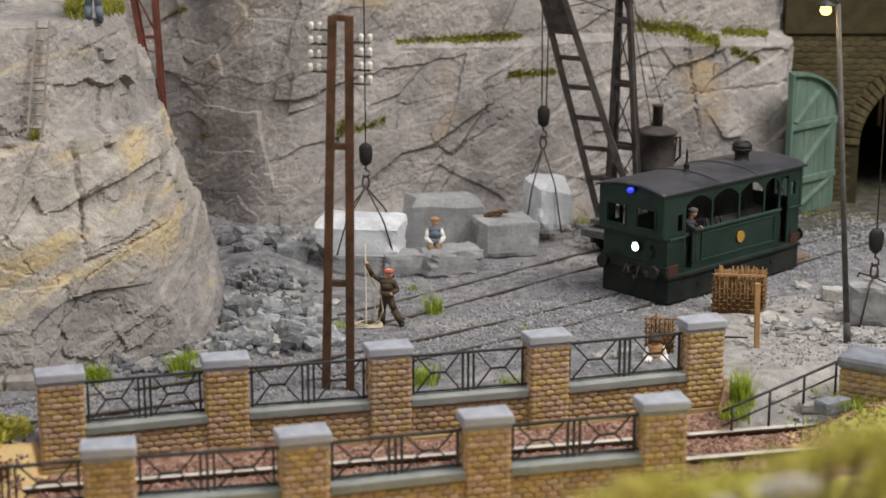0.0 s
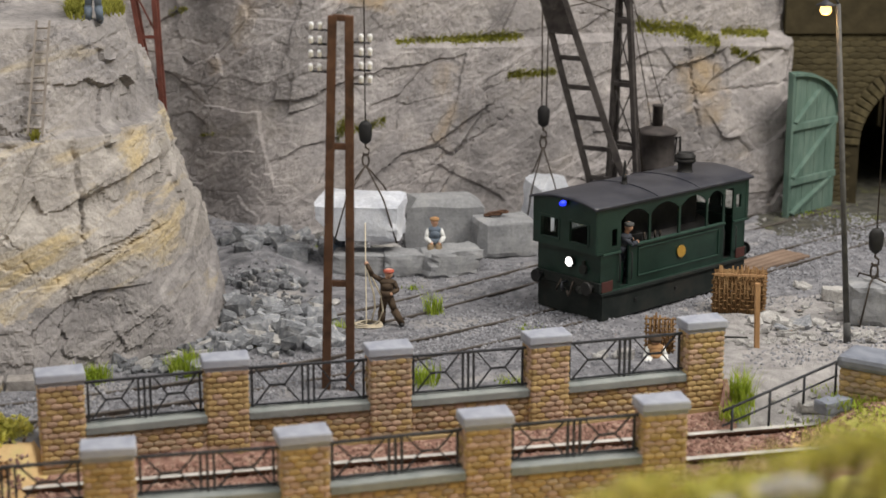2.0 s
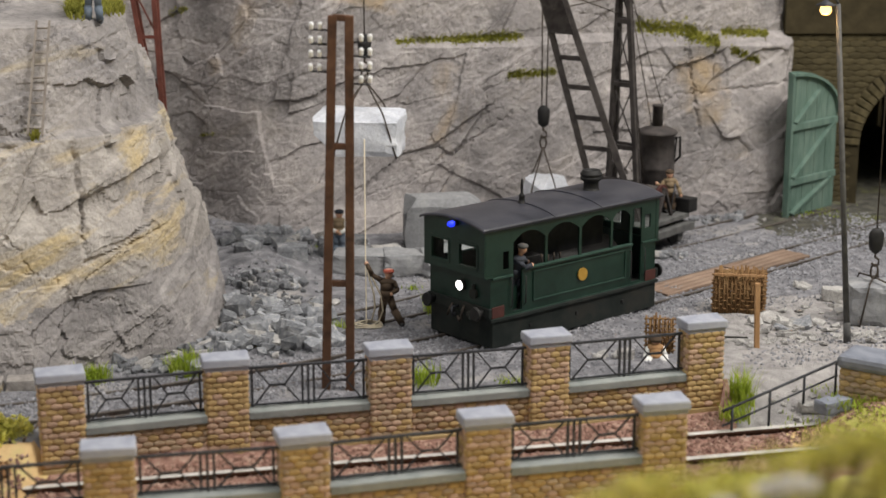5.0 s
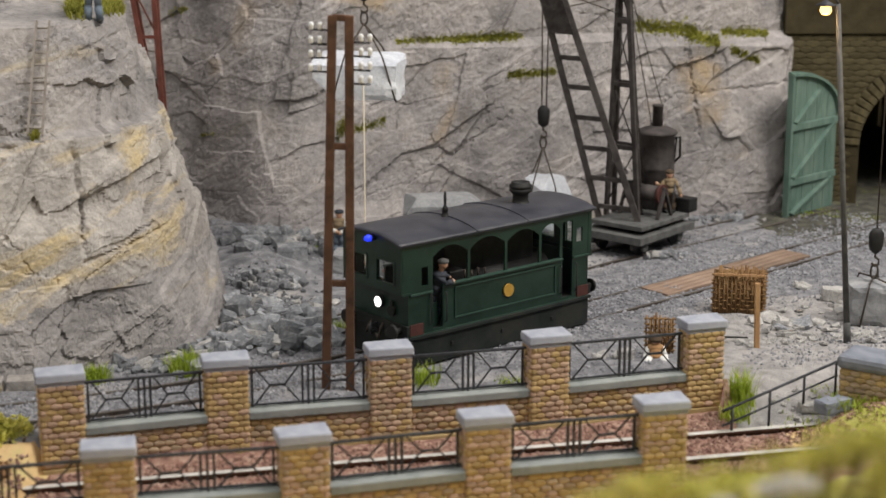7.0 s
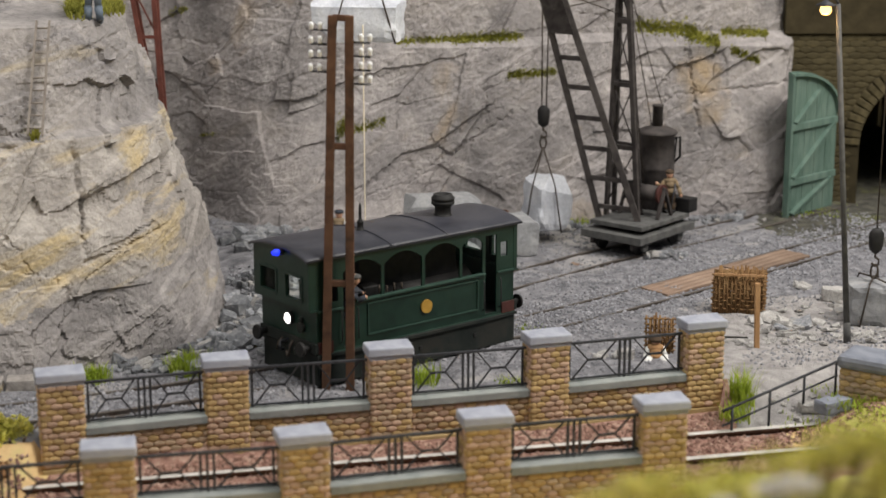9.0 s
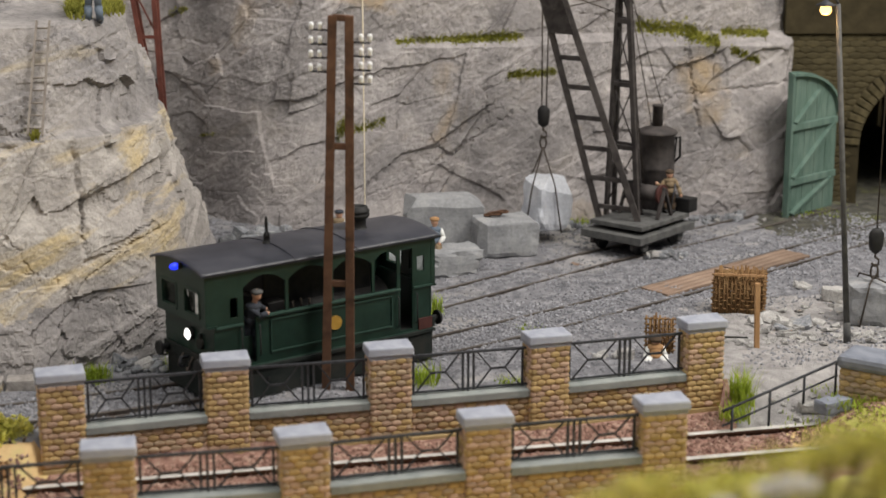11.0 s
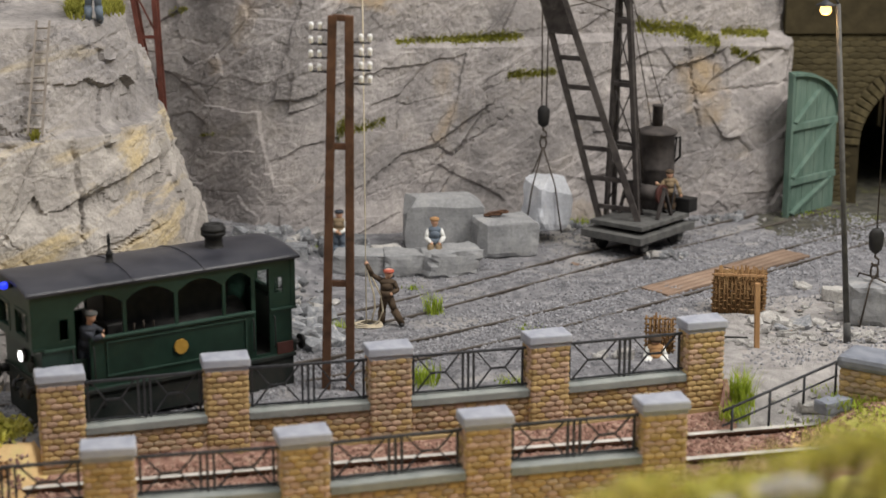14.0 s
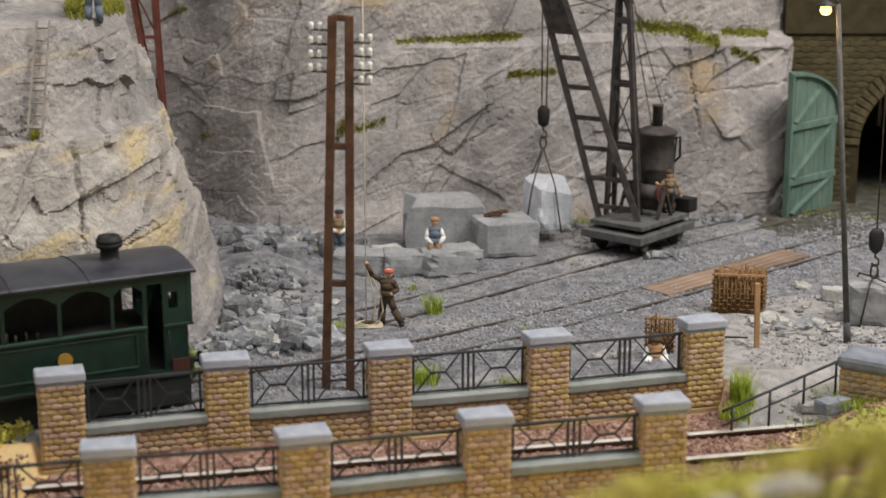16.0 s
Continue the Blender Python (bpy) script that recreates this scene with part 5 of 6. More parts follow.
    for a, b, r in ((loc(5.75, 52.6, 8.2), loc(6.75, 53.6, 3.7), 0.016), (loc(5.8, 52.6, 8.2), loc(7.05, 53.5, 4.35), 0.016), (loc(3.4, 51.8, 7.6), loc(5.6, 52.4, 7.95), 0.02), (loc(3.6, 51.9, 7.95), loc(5.6, 52.4, 8.05), 0.02), (loc(3.1, 51.9, 8.3), loc(5.6, 52.4, 7.35), 0.02), (loc(6.4, 52.4, 2.0), loc(5.75, 52.45, 7.9), 0.016)):
        bm = bmesh.new()
        rod(bm, a, b, r, seg=6)
        part("stay_rope", bm, CHAIN, crane)
    return crane


steam_crane()
figurine("crane_operator_figurine", "small painted figurine in brown coat working the crane levers", P(7.25, 52.55, 1.03), TAN_CLOTH, BROWN_CLOTH, BROWN_CLOTH, (0, 0, 0.62), (0.0, -0.05, 1.05), (-0.02, -0.08, 1.27), [(-0.17, -0.05, 1.03), (-0.3, -0.15, 0.85), (-0.44, -0.25, 1.0)], [(0.17, -0.05, 1.03), (0.28, -0.1, 0.8), (0.34, -0.2, 0.6)], [(-0.09, 0, 0.6), (-0.1, 0, 0.3), (-0.1, 0, 0.06)], [(0.09, 0, 0.6), (0.1, 0, 0.3), (0.12, 0, 0.06)], cap=True)
rough_block("crane_block", (1.3, 1.2, 1.75), P(3.3, 53.1, 0.36, 0, 7, 28), CUT_PALE, "pale squared stone block hanging in the crane's sling", 7, 0.15, cuts=6, slices=[((-0.3, 0, 0.45), (-0.6, -0.1, 1.0)), ((0, -0.3, 0.42), (0.1, -0.8, 0.9)), ((0.4, 0, 0.4), (0.9, -0.2, 0.5)), ((0.38, 0, -0.4), (0.8, 0, -0.6))])
tackle("crane_tackle", 3.22, 53.1, 9.5, 4.05, 2.0, 0.75, "crane ropes with black pulley block, ring and rope sling", 0.62, cables=2, block_foot=0.38)

# ---- quarried blocks on the floor ----
rough_block("stone_block", (2.5, 1.3, 1.65), P(0.0, 52.3, -0.02, 0, 0, 4), CUT, "large grey-green squared stone block on the quarry floor", 3, 0.07, cuts=7, slices=[((0, -0.42, 0.44), (0, -0.8, 0.7)), ((-0.45, 0, 0.4), (-0.9, -0.1, 0.5)), ((0.44, 0, 0.4), (0.7, 0, 0.7))])
rough_block("stone_block", (1.95, 1.15, 1.2), P(1.95, 51.25, 0.0, 0, 0, 12), CUT, "grey squared stone block with a coil of rope on top", 5, 0.09, cuts=6, slices=[((0, -0.45, 0.43), (0, -0.7, 0.7)), ((0.42, 0, 0.42), (0.8, 0, 0.7)), ((-0.46, -0.4, 0), (-0.7, -0.7, 0))])
rough_block("stone_slab", (1.6, 1.1, 0.62), P(-2.5, 49.1, -0.02, 0, 0, -3), CUT, "low grey stone slab on the quarry floor", 9, 0.10, cuts=5)
rough_block("stone_slab", (1.3, 1.2, 0.66), P(-1.15, 49.0, -0.02, 0, 0, 3), CUT, "low grey stone slab on the quarry floor", 13, 0.12, cuts=5)
rough_block("stone_slab", (1.75, 1.2, 0.78), P(0.15, 48.95, -0.03, 0, 0, 24), CUT, "broken grey slab used as a seat", 17, 0.16, skew=0.12, cuts=5)
rough_block("stone_slab", (0.9, 0.7, 0.4), P(-1.75, 50.5, 0.0, 0, 0, 15), YARD_STONE, "small pale stone slab", 19, 0.12)
rough_block("stone_slab", (0.7, 0.6, 0.35), P(-2.7, 50.7, 0.0, 0, 0, -12), CUT, "small grey stone slab", 23, 0.12)
rough_block("stone_slab", (0.95, 0.7, 0.6), P(-4.6, 49.6, 0.1, 0, 0, 8), RUBBLE, "dusty grey squared stone beside the rubble", 29, 0.10)
rough_block("hung_block", (1.45, 1.2, 1.1), P(11.65, 43.7, 0.0, 0, 0, -4), CUT, "grey-blue squared stone block with a chain sling", 31, 0.10, cuts=6)
tackle("yard_tackle", 11.62, 43.7, 14, 2.25, 1.15, 0.6, "thin dark cable with a pulley block above a stone", 0.64, block_foot=0.03)
bm = bmesh.new()
for k in range(5):
    r = 0.10 + 0.05 * (k % 3)
    tube(bm, [(0.12 * k - 0.25 + r * math.cos(a), 0.05 * (k % 2) + r * math.sin(a), 0.04 + 0.03 * k) for a in np.linspace(0, 2 * math.pi, 11)], 0.035)
solid("rope_heap", bm, RUST, "brown heap of old rope on a stone block", "rope", at=P(1.65, 51.2, 1.2))

# ---- painted figures ----
figurine("rope_figurine", "small painted figurine in brown jacket and red cap holding a rope", P(-1.5, 43.3, 0.0), BROWN_CLOTH, BROWN_CLOTH, STRIPE, (0.0, 0, 0.78), (0.0, 0, 1.22), (0.05, 0, 1.45), [(-0.15, 0, 1.26), (-0.40, -0.02, 1.42), (-0.54, -0.04, 1.74)], [(0.19, 0, 1.2), (0.27, 0.02, 1.0), (0.12, -0.12, 0.92)], [(-0.08, 0, 0.76), (-0.14, 0.02, 0.4), (-0.16, 0.05, 0.06)], [(0.08, 0, 0.76), (0.2, -0.02, 0.42), (0.4, -0.05, 0.06)], cap=True)
figurine("seated_figurine", "small painted figurine in grey-blue waistcoat sitting on a slab", P(-0.25, 49.25, 0.62), BLUE_CLOTH, TAN_CLOTH, STRAW, (0, 0, 0.14), (0, 0, 0.62), (0.0, 0, 0.88), [(-0.19, 0, 0.6), (-0.26, -0.1, 0.38), (-0.1, -0.25, 0.25)], [(0.19, 0, 0.6), (0.27, -0.1, 0.4), (0.15, -0.25, 0.25)], [(-0.1, 0, 0.14), (-0.12, -0.38, 0.14), (-0.12, -0.4, 0.02)], [(0.1, 0, 0.14), (0.12, -0.38, 0.14), (0.12, -0.4, 0.02)], arm=WHITE_CLOTH, cap=True)
figurine("mason_figurine", "small painted figurine in leather apron standing by the slabs", P(-3.22, 50.4, 0.05), TAN_CLOTH, BLUE_CLOTH, DARK_CLOTH, (0, 0, 0.78), (0, 0, 1.2), (0.02, 0, 1.42), [(-0.19, 0, 1.18), (-0.26, -0.05, 0.95), (-0.05, -0.2, 0.9)], [(0.19, 0, 1.18), (0.26, -0.05, 0.95), (0.05, -0.2, 0.85)], [(-0.09, 0, 0.76), (-0.1, 0, 0.4), (-0.1, 0, 0.06)], [(0.09, 0, 0.76), (0.1, 0, 0.4), (0.1, 0, 0.06)], arm=WHITE_CLOTH, cap=True)
figurine("rest_figurine", "small painted figurine with straw hat and white sleeves by a basket", P(5.35, 40.4, -0.12), STRAW, WHITE_CLOTH, BROWN_CLOTH, (0, 0, 0.12), (0, 0, 0.42), (0.0, 0, 0.62), [(-0.17, 0, 0.4), (-0.25, -0.08, 0.22), (-0.22, -0.2, 0.1)], [(0.17, 0, 0.4), (0.25, -0.08, 0.22), (0.22, -0.2, 0.1)], [(-0.1, 0, 0.12), (-0.22, -0.25, 0.14), (-0.2, -0.35, 0.05)], [(0.1, 0, 0.12), (0.22, -0.25, 0.14), (0.2, -0.35, 0.05)], arm=WHITE_CLOTH)

# rope coil and the slack from the hand
bm = bmesh.new()
for k in range(3):
    r = 0.40 - 0.05 * k
    tube(bm, [(r * math.cos(a) + 0.03 * k, 0.75 * r * math.sin(a), 0.04 + 0.03 * k + 0.015 * math.sin(3 * a + k)) for a in np.linspace(0, 2 * math.pi, 25)], 0.022)
tube(bm, [(0.1, -0.1, 0.06), (0.3, 0.0, 0.14), (0.41, 0.05, 0.42), (0.38, 0.08, 0.8), (0.2, 0.1, 1.18), (0.04, 0.1, 1.5), (-0.02, 0.1, 1.72)], 0.026)
tube(bm, [(-0.02, 0.1, 1.72), (0.06, 0.1, 1.28), (0.17, 0.1, 0.88), (0.2, 0.1, 0.5), (0.1, 0.05, 0.12)], 0.026)
solid("rope_coil", bm, ROPE, "pale hemp rope coiled on the ground", "rope", at=P(-2.02, 43.15, 0.02))

# ---- ladder, red lattice mast ----
def ladder(x, y, z, h, tilt, w=0.36):
    lad = thing("ladder", "weathered grey wooden ladder leaning on the rock", "ladder", at=P(x, y, z, tilt, 0, 0))
    for s in (-1, 1):
        bm = bmesh.new()
        beam(bm, (s * w / 2, 0, 0), (s * w / 2 * 0.9, 0, h), 0.05, 0.06, up=(0, 1, 0))
        part("stile", bm, LADDER, lad)
    for k in range(9):
        bm = bmesh.new()
        zz = h * (k + 0.6) / 9.2
        rod(bm, (-w / 2, 0, zz), (w / 2, 0, zz), 0.025, seg=6)
        part("rung", bm, LADDER, lad)
    return lad


def lattice_mast():
    mast = thing("lattice_mast", "red oxide lattice crane mast behind the rock", "crane mast", at=P(0, 53.0, 0))
    L = lambda z: -9.2 - (z - 4) * 0.145
    Rr = lambda z: -8.95 - (z - 4) * 0.035
    for f in (L, Rr):
        for y in (0, 0.45):
            bm = bmesh.new()
            beam(bm, (f(0.3), y, 0.3), (f(12), y, 12), 0.15, 0.13, up=(0, 1, 0), bevel=0.01)
            part("leg", bm, RED_STEEL, mast)
    z = 2.6
    while z < 11.5:
        bm = bmesh.new()
        beam(bm, (L(z), 0, z), (Rr(z), 0, z), 0.1, 0.11, up=(0, 1, 0))
        part("tie", bm, RED_STEEL, mast)
        bm = bmesh.new()
        beam(bm, (L(z + 1.75), 0, z + 1.75), (Rr(z + 0.1), 0, z + 0.1), 0.05, 0.06, up=(0, 1, 0))
        part("diagonal", bm, RED_STEEL, mast)
        z += 2.0
    return mast


lattice_mast()


# ---- street lamp ----
def street_lamp():
    lamp = thing("street_lamp", "tall slim grey lamp post with a lit warm bulb", "street lamp", at=P(10.54, 41.83, 0))
    tip = Vector((-0.74, 0, 8.75))
    bm = bmesh.new()
    rod(bm, (0, 0, -0.1), tip, 0.08, 0.065, 12)
    rod(bm, (0, 0, -0.1), tip * 0.06, 0.1, 0.1, 12)
    part("post", bm, DECK, lamp)
    bm = bmesh.new()
    tube(bm, [tip, tip + Vector((-0.05, 0, 0.12)), tip + Vector((-0.2, 0, 0.15)), tip + Vector((-0.3, 0, 0.05))], 0.035)
    part("arm", bm, IRON, lamp)
    bm = bmesh.new()
    lathe(bm, [(0.05, 0.12), (0.09, 0.08), (0.26, 0.0), (0.25, -0.015), (0.08, 0.05)], tip + Vector((-0.3, 0, -0.02)), 18)
    part("shade", bm, IRON, lamp)
    bm = bmesh.new()
    ball(bm, tip + Vector((-0.3, 0, -0.14)), 0.15, (1, 1, 0.9))
    part("bulb", bm, LAMP_GLOW, lamp, "glowing warm bulb").visible_shadow = False
    return lamp


street_lamp()
bulb = bpy.data.lights.new("lamp_bulb", "POINT")
bulb.energy, bulb.color, bulb.shadow_soft_size = 0.005, (1.0, 0.62, 0.25), 0.15 * K
new("lamp_bulb", bulb).matrix_basis = P(9.5, 41.83, 8.4)


# ---- wicker screens, timber post, planks ----
def wicker_screen(x, y, turn, w, h, label):
    sc = thing("wicker_screen", label, "wicker screen", "wicker screens", P(x, y, height_at(x, y), 0, 0, turn))
    rr = random.Random(int(w * 100))
    for i in range(int(w / 0.055)):
        bm = bmesh.new()
        px = -w / 2 + 0.055 * (i + 0.5)
        rod(bm, (px, 0.02 * (-1) ** i, -0.02), (px + 0.05 * (rr.random() - 0.5), 0.03 * (-1) ** i, h * (0.88 + 0.2 * rr.random())), 0.032, 0.024, 6)
        part("stake", bm, WICKER, sc)
    for k in range(int(h / 0.12)):
        bm = bmesh.new()
        z = 0.06 + 0.12 * k + 0.05 * rr.random()
        tube(bm, [(-w / 2 - 0.03 + (w + 0.06) * t / 12, 0.05 * (-1) ** (t + k), z + 0.02 * (rr.random() - 0.5)) for t in range(13)], 0.024, 5)
        part("weaver", bm, WICKER, sc)
    return sc


wicker_screen(8.15, 44.55, -9, 1.42, 1.08, "brown woven wicker screen standing on the gravel")
wicker_screen(5.5, 40.75, -6, 0.72, 1.0, "small brown woven wicker screen behind the railing")
wicker_screen(8.85, 44.95, 62, 0.7, 1.05, "brown woven wicker screen set at an angle")
for k in range(3):
    wicker_screen(8.2 + 0.03 * k, 44.72 + 0.16 * k, -9 + 2 * k, 1.34, 1.08 + 0.03 * k, "brown woven wicker screen stacked behind another")
bm = bmesh.new()
box(bm, (0, 0, 0.86), (0.13, 0.1, 1.84), bevel=0.012)
solid("timber_post", bm, NEW_WOOD, "pale new timber post standing in gravel", "post", at=P(8.08, 41.3, -0.05, 0, -2, 8))
bm = bmesh.new()
beam(bm, (-0.7, 0, 0.0), (0.7, 0, 0.0), 0.05, 0.06)
solid("timber_batten", bm, NEW_WOOD, "thin pale batten laid along the wicker top", "batten", at=P(8.15, 44.47, 1.09, 0, 0, -9))
crossing = thing("plank_crossing", "weathered brown plank crossing laid between the rails", "plank crossing", kind="structure")
for k, (x0, y0, x1, y1) in enumerate(((6.05, 46.45, 8.75, 48.85), (8.8, 48.88, 11.1, 51.0))):
    L = math.hypot(x1 - x0, y1 - y0)
    h = math.degrees(math.atan2(y1 - y0, x1 - x0))
    for j in range(4):
        bm = bmesh.new()
        box(bm, (L / 2, 0, 0), (L - 0.03 - 0.05 * ((j + k) % 2), 0.255, 0.09), bevel=0.012)
        part("plank", bm, WOOD, crossing, "", P(x0 - 0.26 * (j - 1.5) * math.sin(radians(h)), y0 + 0.26 * (j - 1.5) * math.cos(radians(h)), 0.055 + 0.008 * k, 0.6 * (j - 1.5), 0, h))

# ---- handrail and the end wall beside the ramp ----
rail = thing("handrail", "thin black iron handrail beside the gravel ramp", "handrail")
A, B = Vector((6.45, 36.6, -0.06)), Vector((9.5, 38.45, 0.56))
posts = (0.08, 0.40, 0.70, 0.985)
for dz in (0.0, -0.36):
    bm = bmesh.new()
    rod(bm, A + Vector((0, 0, dz)), B + Vector((0, 0, dz)), 0.035 if dz == 0 else 0.026, seg=8)
    part("rail", bm, IRON, rail)
for k in posts:
    q = A.lerp(B, k)
    bm = bmesh.new()
    rod(bm, (q.x, q.y, min(q.z - 0.75, height_at(q.x, q.y)) - 0.03), q, 0.032, seg=8)
    part("post", bm, IRON, rail)

end_wall = thing("end_wall", "ochre stone end wall with a rounded grey coping", "wall", at=P(9.68, 38.2, 0, 0, 0, -34), kind="structure")
bm = bmesh.new()
box(bm, (4.0, 0.0, -0.25), (8.0, 1.0, 1.7))
part("core", bm, MORTAR, end_wall)
bm = bmesh.new()
box(bm, (4.0, 0.0, 0.76), (8.2, 1.15, 0.34), bevel=0.12)
part("coping", bm, DARK_COPING, end_wall, "rounded blue-grey coping")
stone_field(end_wall, (0.0, -0.502), 0, 3.0, -0.9, 0.58, STONES, 0.25, 0.135, rnd, (0, 2))
stone_field(end_wall, (0.0, 0.5), -90, 1.0, -0.6, 0.58, STONES, 0.25, 0.135, rnd, (0, 2))
rough_block("kerb_stone", (0.8, 0.45, 0.3), P(9.15, 37.3, -0.3, 0, 0, 30), DARK_COPING, "low blue-grey stone at the wall's foot", 41, 0.08)
for k in range(3):
    rough_block("kerb_stone", (1.0, 0.5, 0.28), P(-9.9 - 1.05 * k, 38.05 - 0.2 * k, 0.0, 0, 0, 9), ROCK_WARM, "pale sandy kerb stone at the rock's foot", 50 + k, 0.06)


# ---- rubble: broken blocks below the face ----
def shard(seed, flat=0.7):
    """An angular lump of about 30 triangles."""
    rr = random.Random(seed)
    bm = bmesh.new()
    pts = [Vector((sx * (0.35 + 0.2 * rr.random()), sy * (0.3 + 0.22 * rr.random()), sz * flat * (0.3 + 0.25 * rr.random()))) for sx in (-1, 1) for sy in (-1, 1) for sz in (-1, 1)]
    pts += [Vector((rr.uniform(-0.5, 0.5), rr.uniform(-0.5, 0.5), rr.choice((-1, 1)) * 0.48 * flat)) for _ in range(5)]
    pts += [Vector((rr.choice((-1, 1)) * 0.56, rr.uniform(-0.4, 0.4), rr.uniform(-0.3, 0.3) * flat)) for _ in range(3)]
    vs = [bm.verts.new(p) for p in pts]
    r = bmesh.ops.convex_hull(bm, input=vs)
    bmesh.ops.delete(bm, geom=[v for v in bm.verts if not v.link_faces], context="VERTS")
    return mesh_of("rubble_stone", bm, RUBBLE)


SHARDS = [shard(i, 0.55 + 0.06 * (i % 6)) for i in range(12)]
PALE_SHARDS = []
for i in range(4):
    me = SHARDS[i].copy()
    me.materials[0] = YARD_STONE
    PALE_SHARDS.append(me)


def rubble(name, label, spots, seed, dark=0.8, flat=1.0, sink=0.0):
    """spots: centre x, y, spread x, y, how many, smallest, largest."""
    pile = thing(name, label, "rubble", "rubble heaps")
    rr = random.Random(seed)
    for cx, cy, sx, sy, n, lo, hi in spots:
        for _ in range(n):
            x, y = cx + sx * rr.gauss(0, 0.5), cy + sy * rr.gauss(0, 0.5)
            s = lo + (hi - lo) * rr.random() ** 2
            ob = piece("rubble_stone", rr.choice(SHARDS if rr.random() < dark else PALE_SHARDS), pile, P(x, y, height_at(x, y) + (0.16 - sink + 0.25 * rr.random() * flat) * s, rr.uniform(-25, 25), rr.uniform(-25, 25), rr.uniform(0, 360)))
            ob.scale = (s, s, s * flat)
    return pile


rubble("rubble_heap", "heap of broken blue-grey stone blocks", [(-4.4, 42.6, 1.3, 1.1, 110, 0.12, 0.6), (-4.1, 41.4, 1.5, 0.6, 80, 0.1, 0.6), (-5.9, 41.6, 0.9, 0.7, 40, 0.08, 0.4), (-3.6, 43.6, 0.7, 0.4, 16, 0.12, 0.7)], 1, 0.93)
rubble("rubble_fines", "fine broken stone between the larger blocks", [(-4.7, 42.4, 1.9, 1.8, 260, 0.05, 0.2), (-5.0, 45.2, 1.6, 1.5, 150, 0.05, 0.22)], 9, 0.75)
rubble("rubble_slope", "slope of smaller dark broken stone below the face", [(-5.0, 47.0, 1.2, 1.0, 110, 0.07, 0.3), (-5.4, 50.6, 2.0, 1.1, 70, 0.12, 0.65), (-3.6, 52.2, 1.5, 0.6, 30, 0.15, 0.5)], 2)
rubble("rubble_strip", "scattered grey stones along the rock's foot", [(-7.6, 39.5, 1.8, 0.5, 40, 0.12, 0.45), (-6.2, 40.7, 0.6, 0.8, 25, 0.15, 0.5), (3.2, 54.6, 2.2, 0.4, 30, 0.1, 0.4), (9.0, 55.8, 2.2, 0.5, 35, 0.1, 0.45), (6.9, 50.6, 0.8, 0.3, 14, 0.12, 0.4)], 3)
rubble("rubble_scatter", "scattered pale broken stones on the yard", [(9.5, 43.0, 1.0, 1.4, 90, 0.05, 0.26), (8.5, 41.9, 1.3, 0.9, 55, 0.04, 0.2), (11.0, 45.0, 0.9, 0.5, 12, 0.12, 0.45), (10.4, 47.2, 0.3, 0.3, 4, 0.25, 0.45), (11.2, 42.2, 1.0, 0.6, 35, 0.08, 0.3), (4.2, 40.6, 0.5, 0.3, 5, 0.2, 0.5), (8.2, 38.2, 1.2, 0.7, 22, 0.05, 0.18), (9.2, 43.2, 0.8, 1.0, 24, 0.25, 0.55)], 4, 0.03, 0.6, 0.14)


# ---- loose chippings over the whole floor ----
def scatter_chips(name, label, x, y, size, mat, lift=0.3):
    n = len(x)
    rs = np.random.RandomState(len(x))
    z = ground_height(x, y)
    base = np.array([(1, 0, 0), (-1, 0, 0), (0, 1, 0), (0, -1, 0), (0, 0, 0.8), (0, 0, -0.8)], float)
    v = base[None] * (0.6 + 0.8 * rs.rand(n, 6, 1))
    a = rs.rand(n) * 6.283
    c, s = np.cos(a)[:, None], np.sin(a)[:, None]
    vx, vy = v[:, :, 0] * c - v[:, :, 1] * s, v[:, :, 0] * s + v[:, :, 1] * c
    t = (rs.rand(n) - 0.5)[:, None] * 1.2
    pts = np.stack([vx * size[:, None] + x[:, None], vy * size[:, None] + y[:, None], (v[:, :, 2] + t * vx) * size[:, None] + (z + lift * size)[:, None]], -1).reshape(-1, 3)
    tri = np.array([(0, 2, 4), (2, 1, 4), (1, 3, 4), (3, 0, 4), (2, 0, 5), (1, 2, 5), (3, 1, 5), (0, 3, 5)])
    q = (tri[None] + 6 * np.arange(n)[:, None, None]).reshape(-1, 3)
    return tagged(new(name, mesh_from(name, pts, q, mat, False)), label, "gravel", kind="stuff")


def island_tones(m, lo, hi):
    """Lets every loose chip take a tone of its own."""
    n, l = m.node_tree.nodes, m.node_tree.links
    g = n.new("ShaderNodeNewGeometry")
    r = n.new("ShaderNodeMapRange")
    r.inputs[3].default_value, r.inputs[4].default_value = lo, hi
    l.new(g.outputs["Random Per Island"], r.inputs[0])
    x = n.new("ShaderNodeMix")
    x.data_type, x.blend_type = "RGBA", "MULTIPLY"
    x.inputs["Factor"].default_value = 1.0
    src = n["Principled BSDF"].inputs["Base Color"].links[0].from_socket
    l.new(src, x.inputs[6])
    l.new(r.outputs[0], x.inputs[7])
    l.new(x.outputs[2], n["Principled BSDF"].inputs["Base Color"])


island_tones(GRAVEL, 0.6, 1.15)
island_tones(RED_BALLAST, 0.6, 1.3)
rs = np.random.RandomState(8)
n = 26000
gx, gy = rs.uniform(-10, 15, n), rs.uniform(36, 57, n)
keep = (gy > far_line(gx) + 0.3) & (fractal(np.stack([gx, gy, 0 * gx], 1) * 0.45, 3, 33) > -0.55 + 0.5 * rs.rand(n))
gx, gy = gx[keep], gy[keep]
scatter_chips("gravel", "grey stone chippings strewn over the quarry floor", gx, gy, 0.018 + 0.045 * rs.rand(len(gx)) ** 2, GRAVEL)
n = 15000
u = rs.rand(n)
cl = np.array(main_line[1:], float)
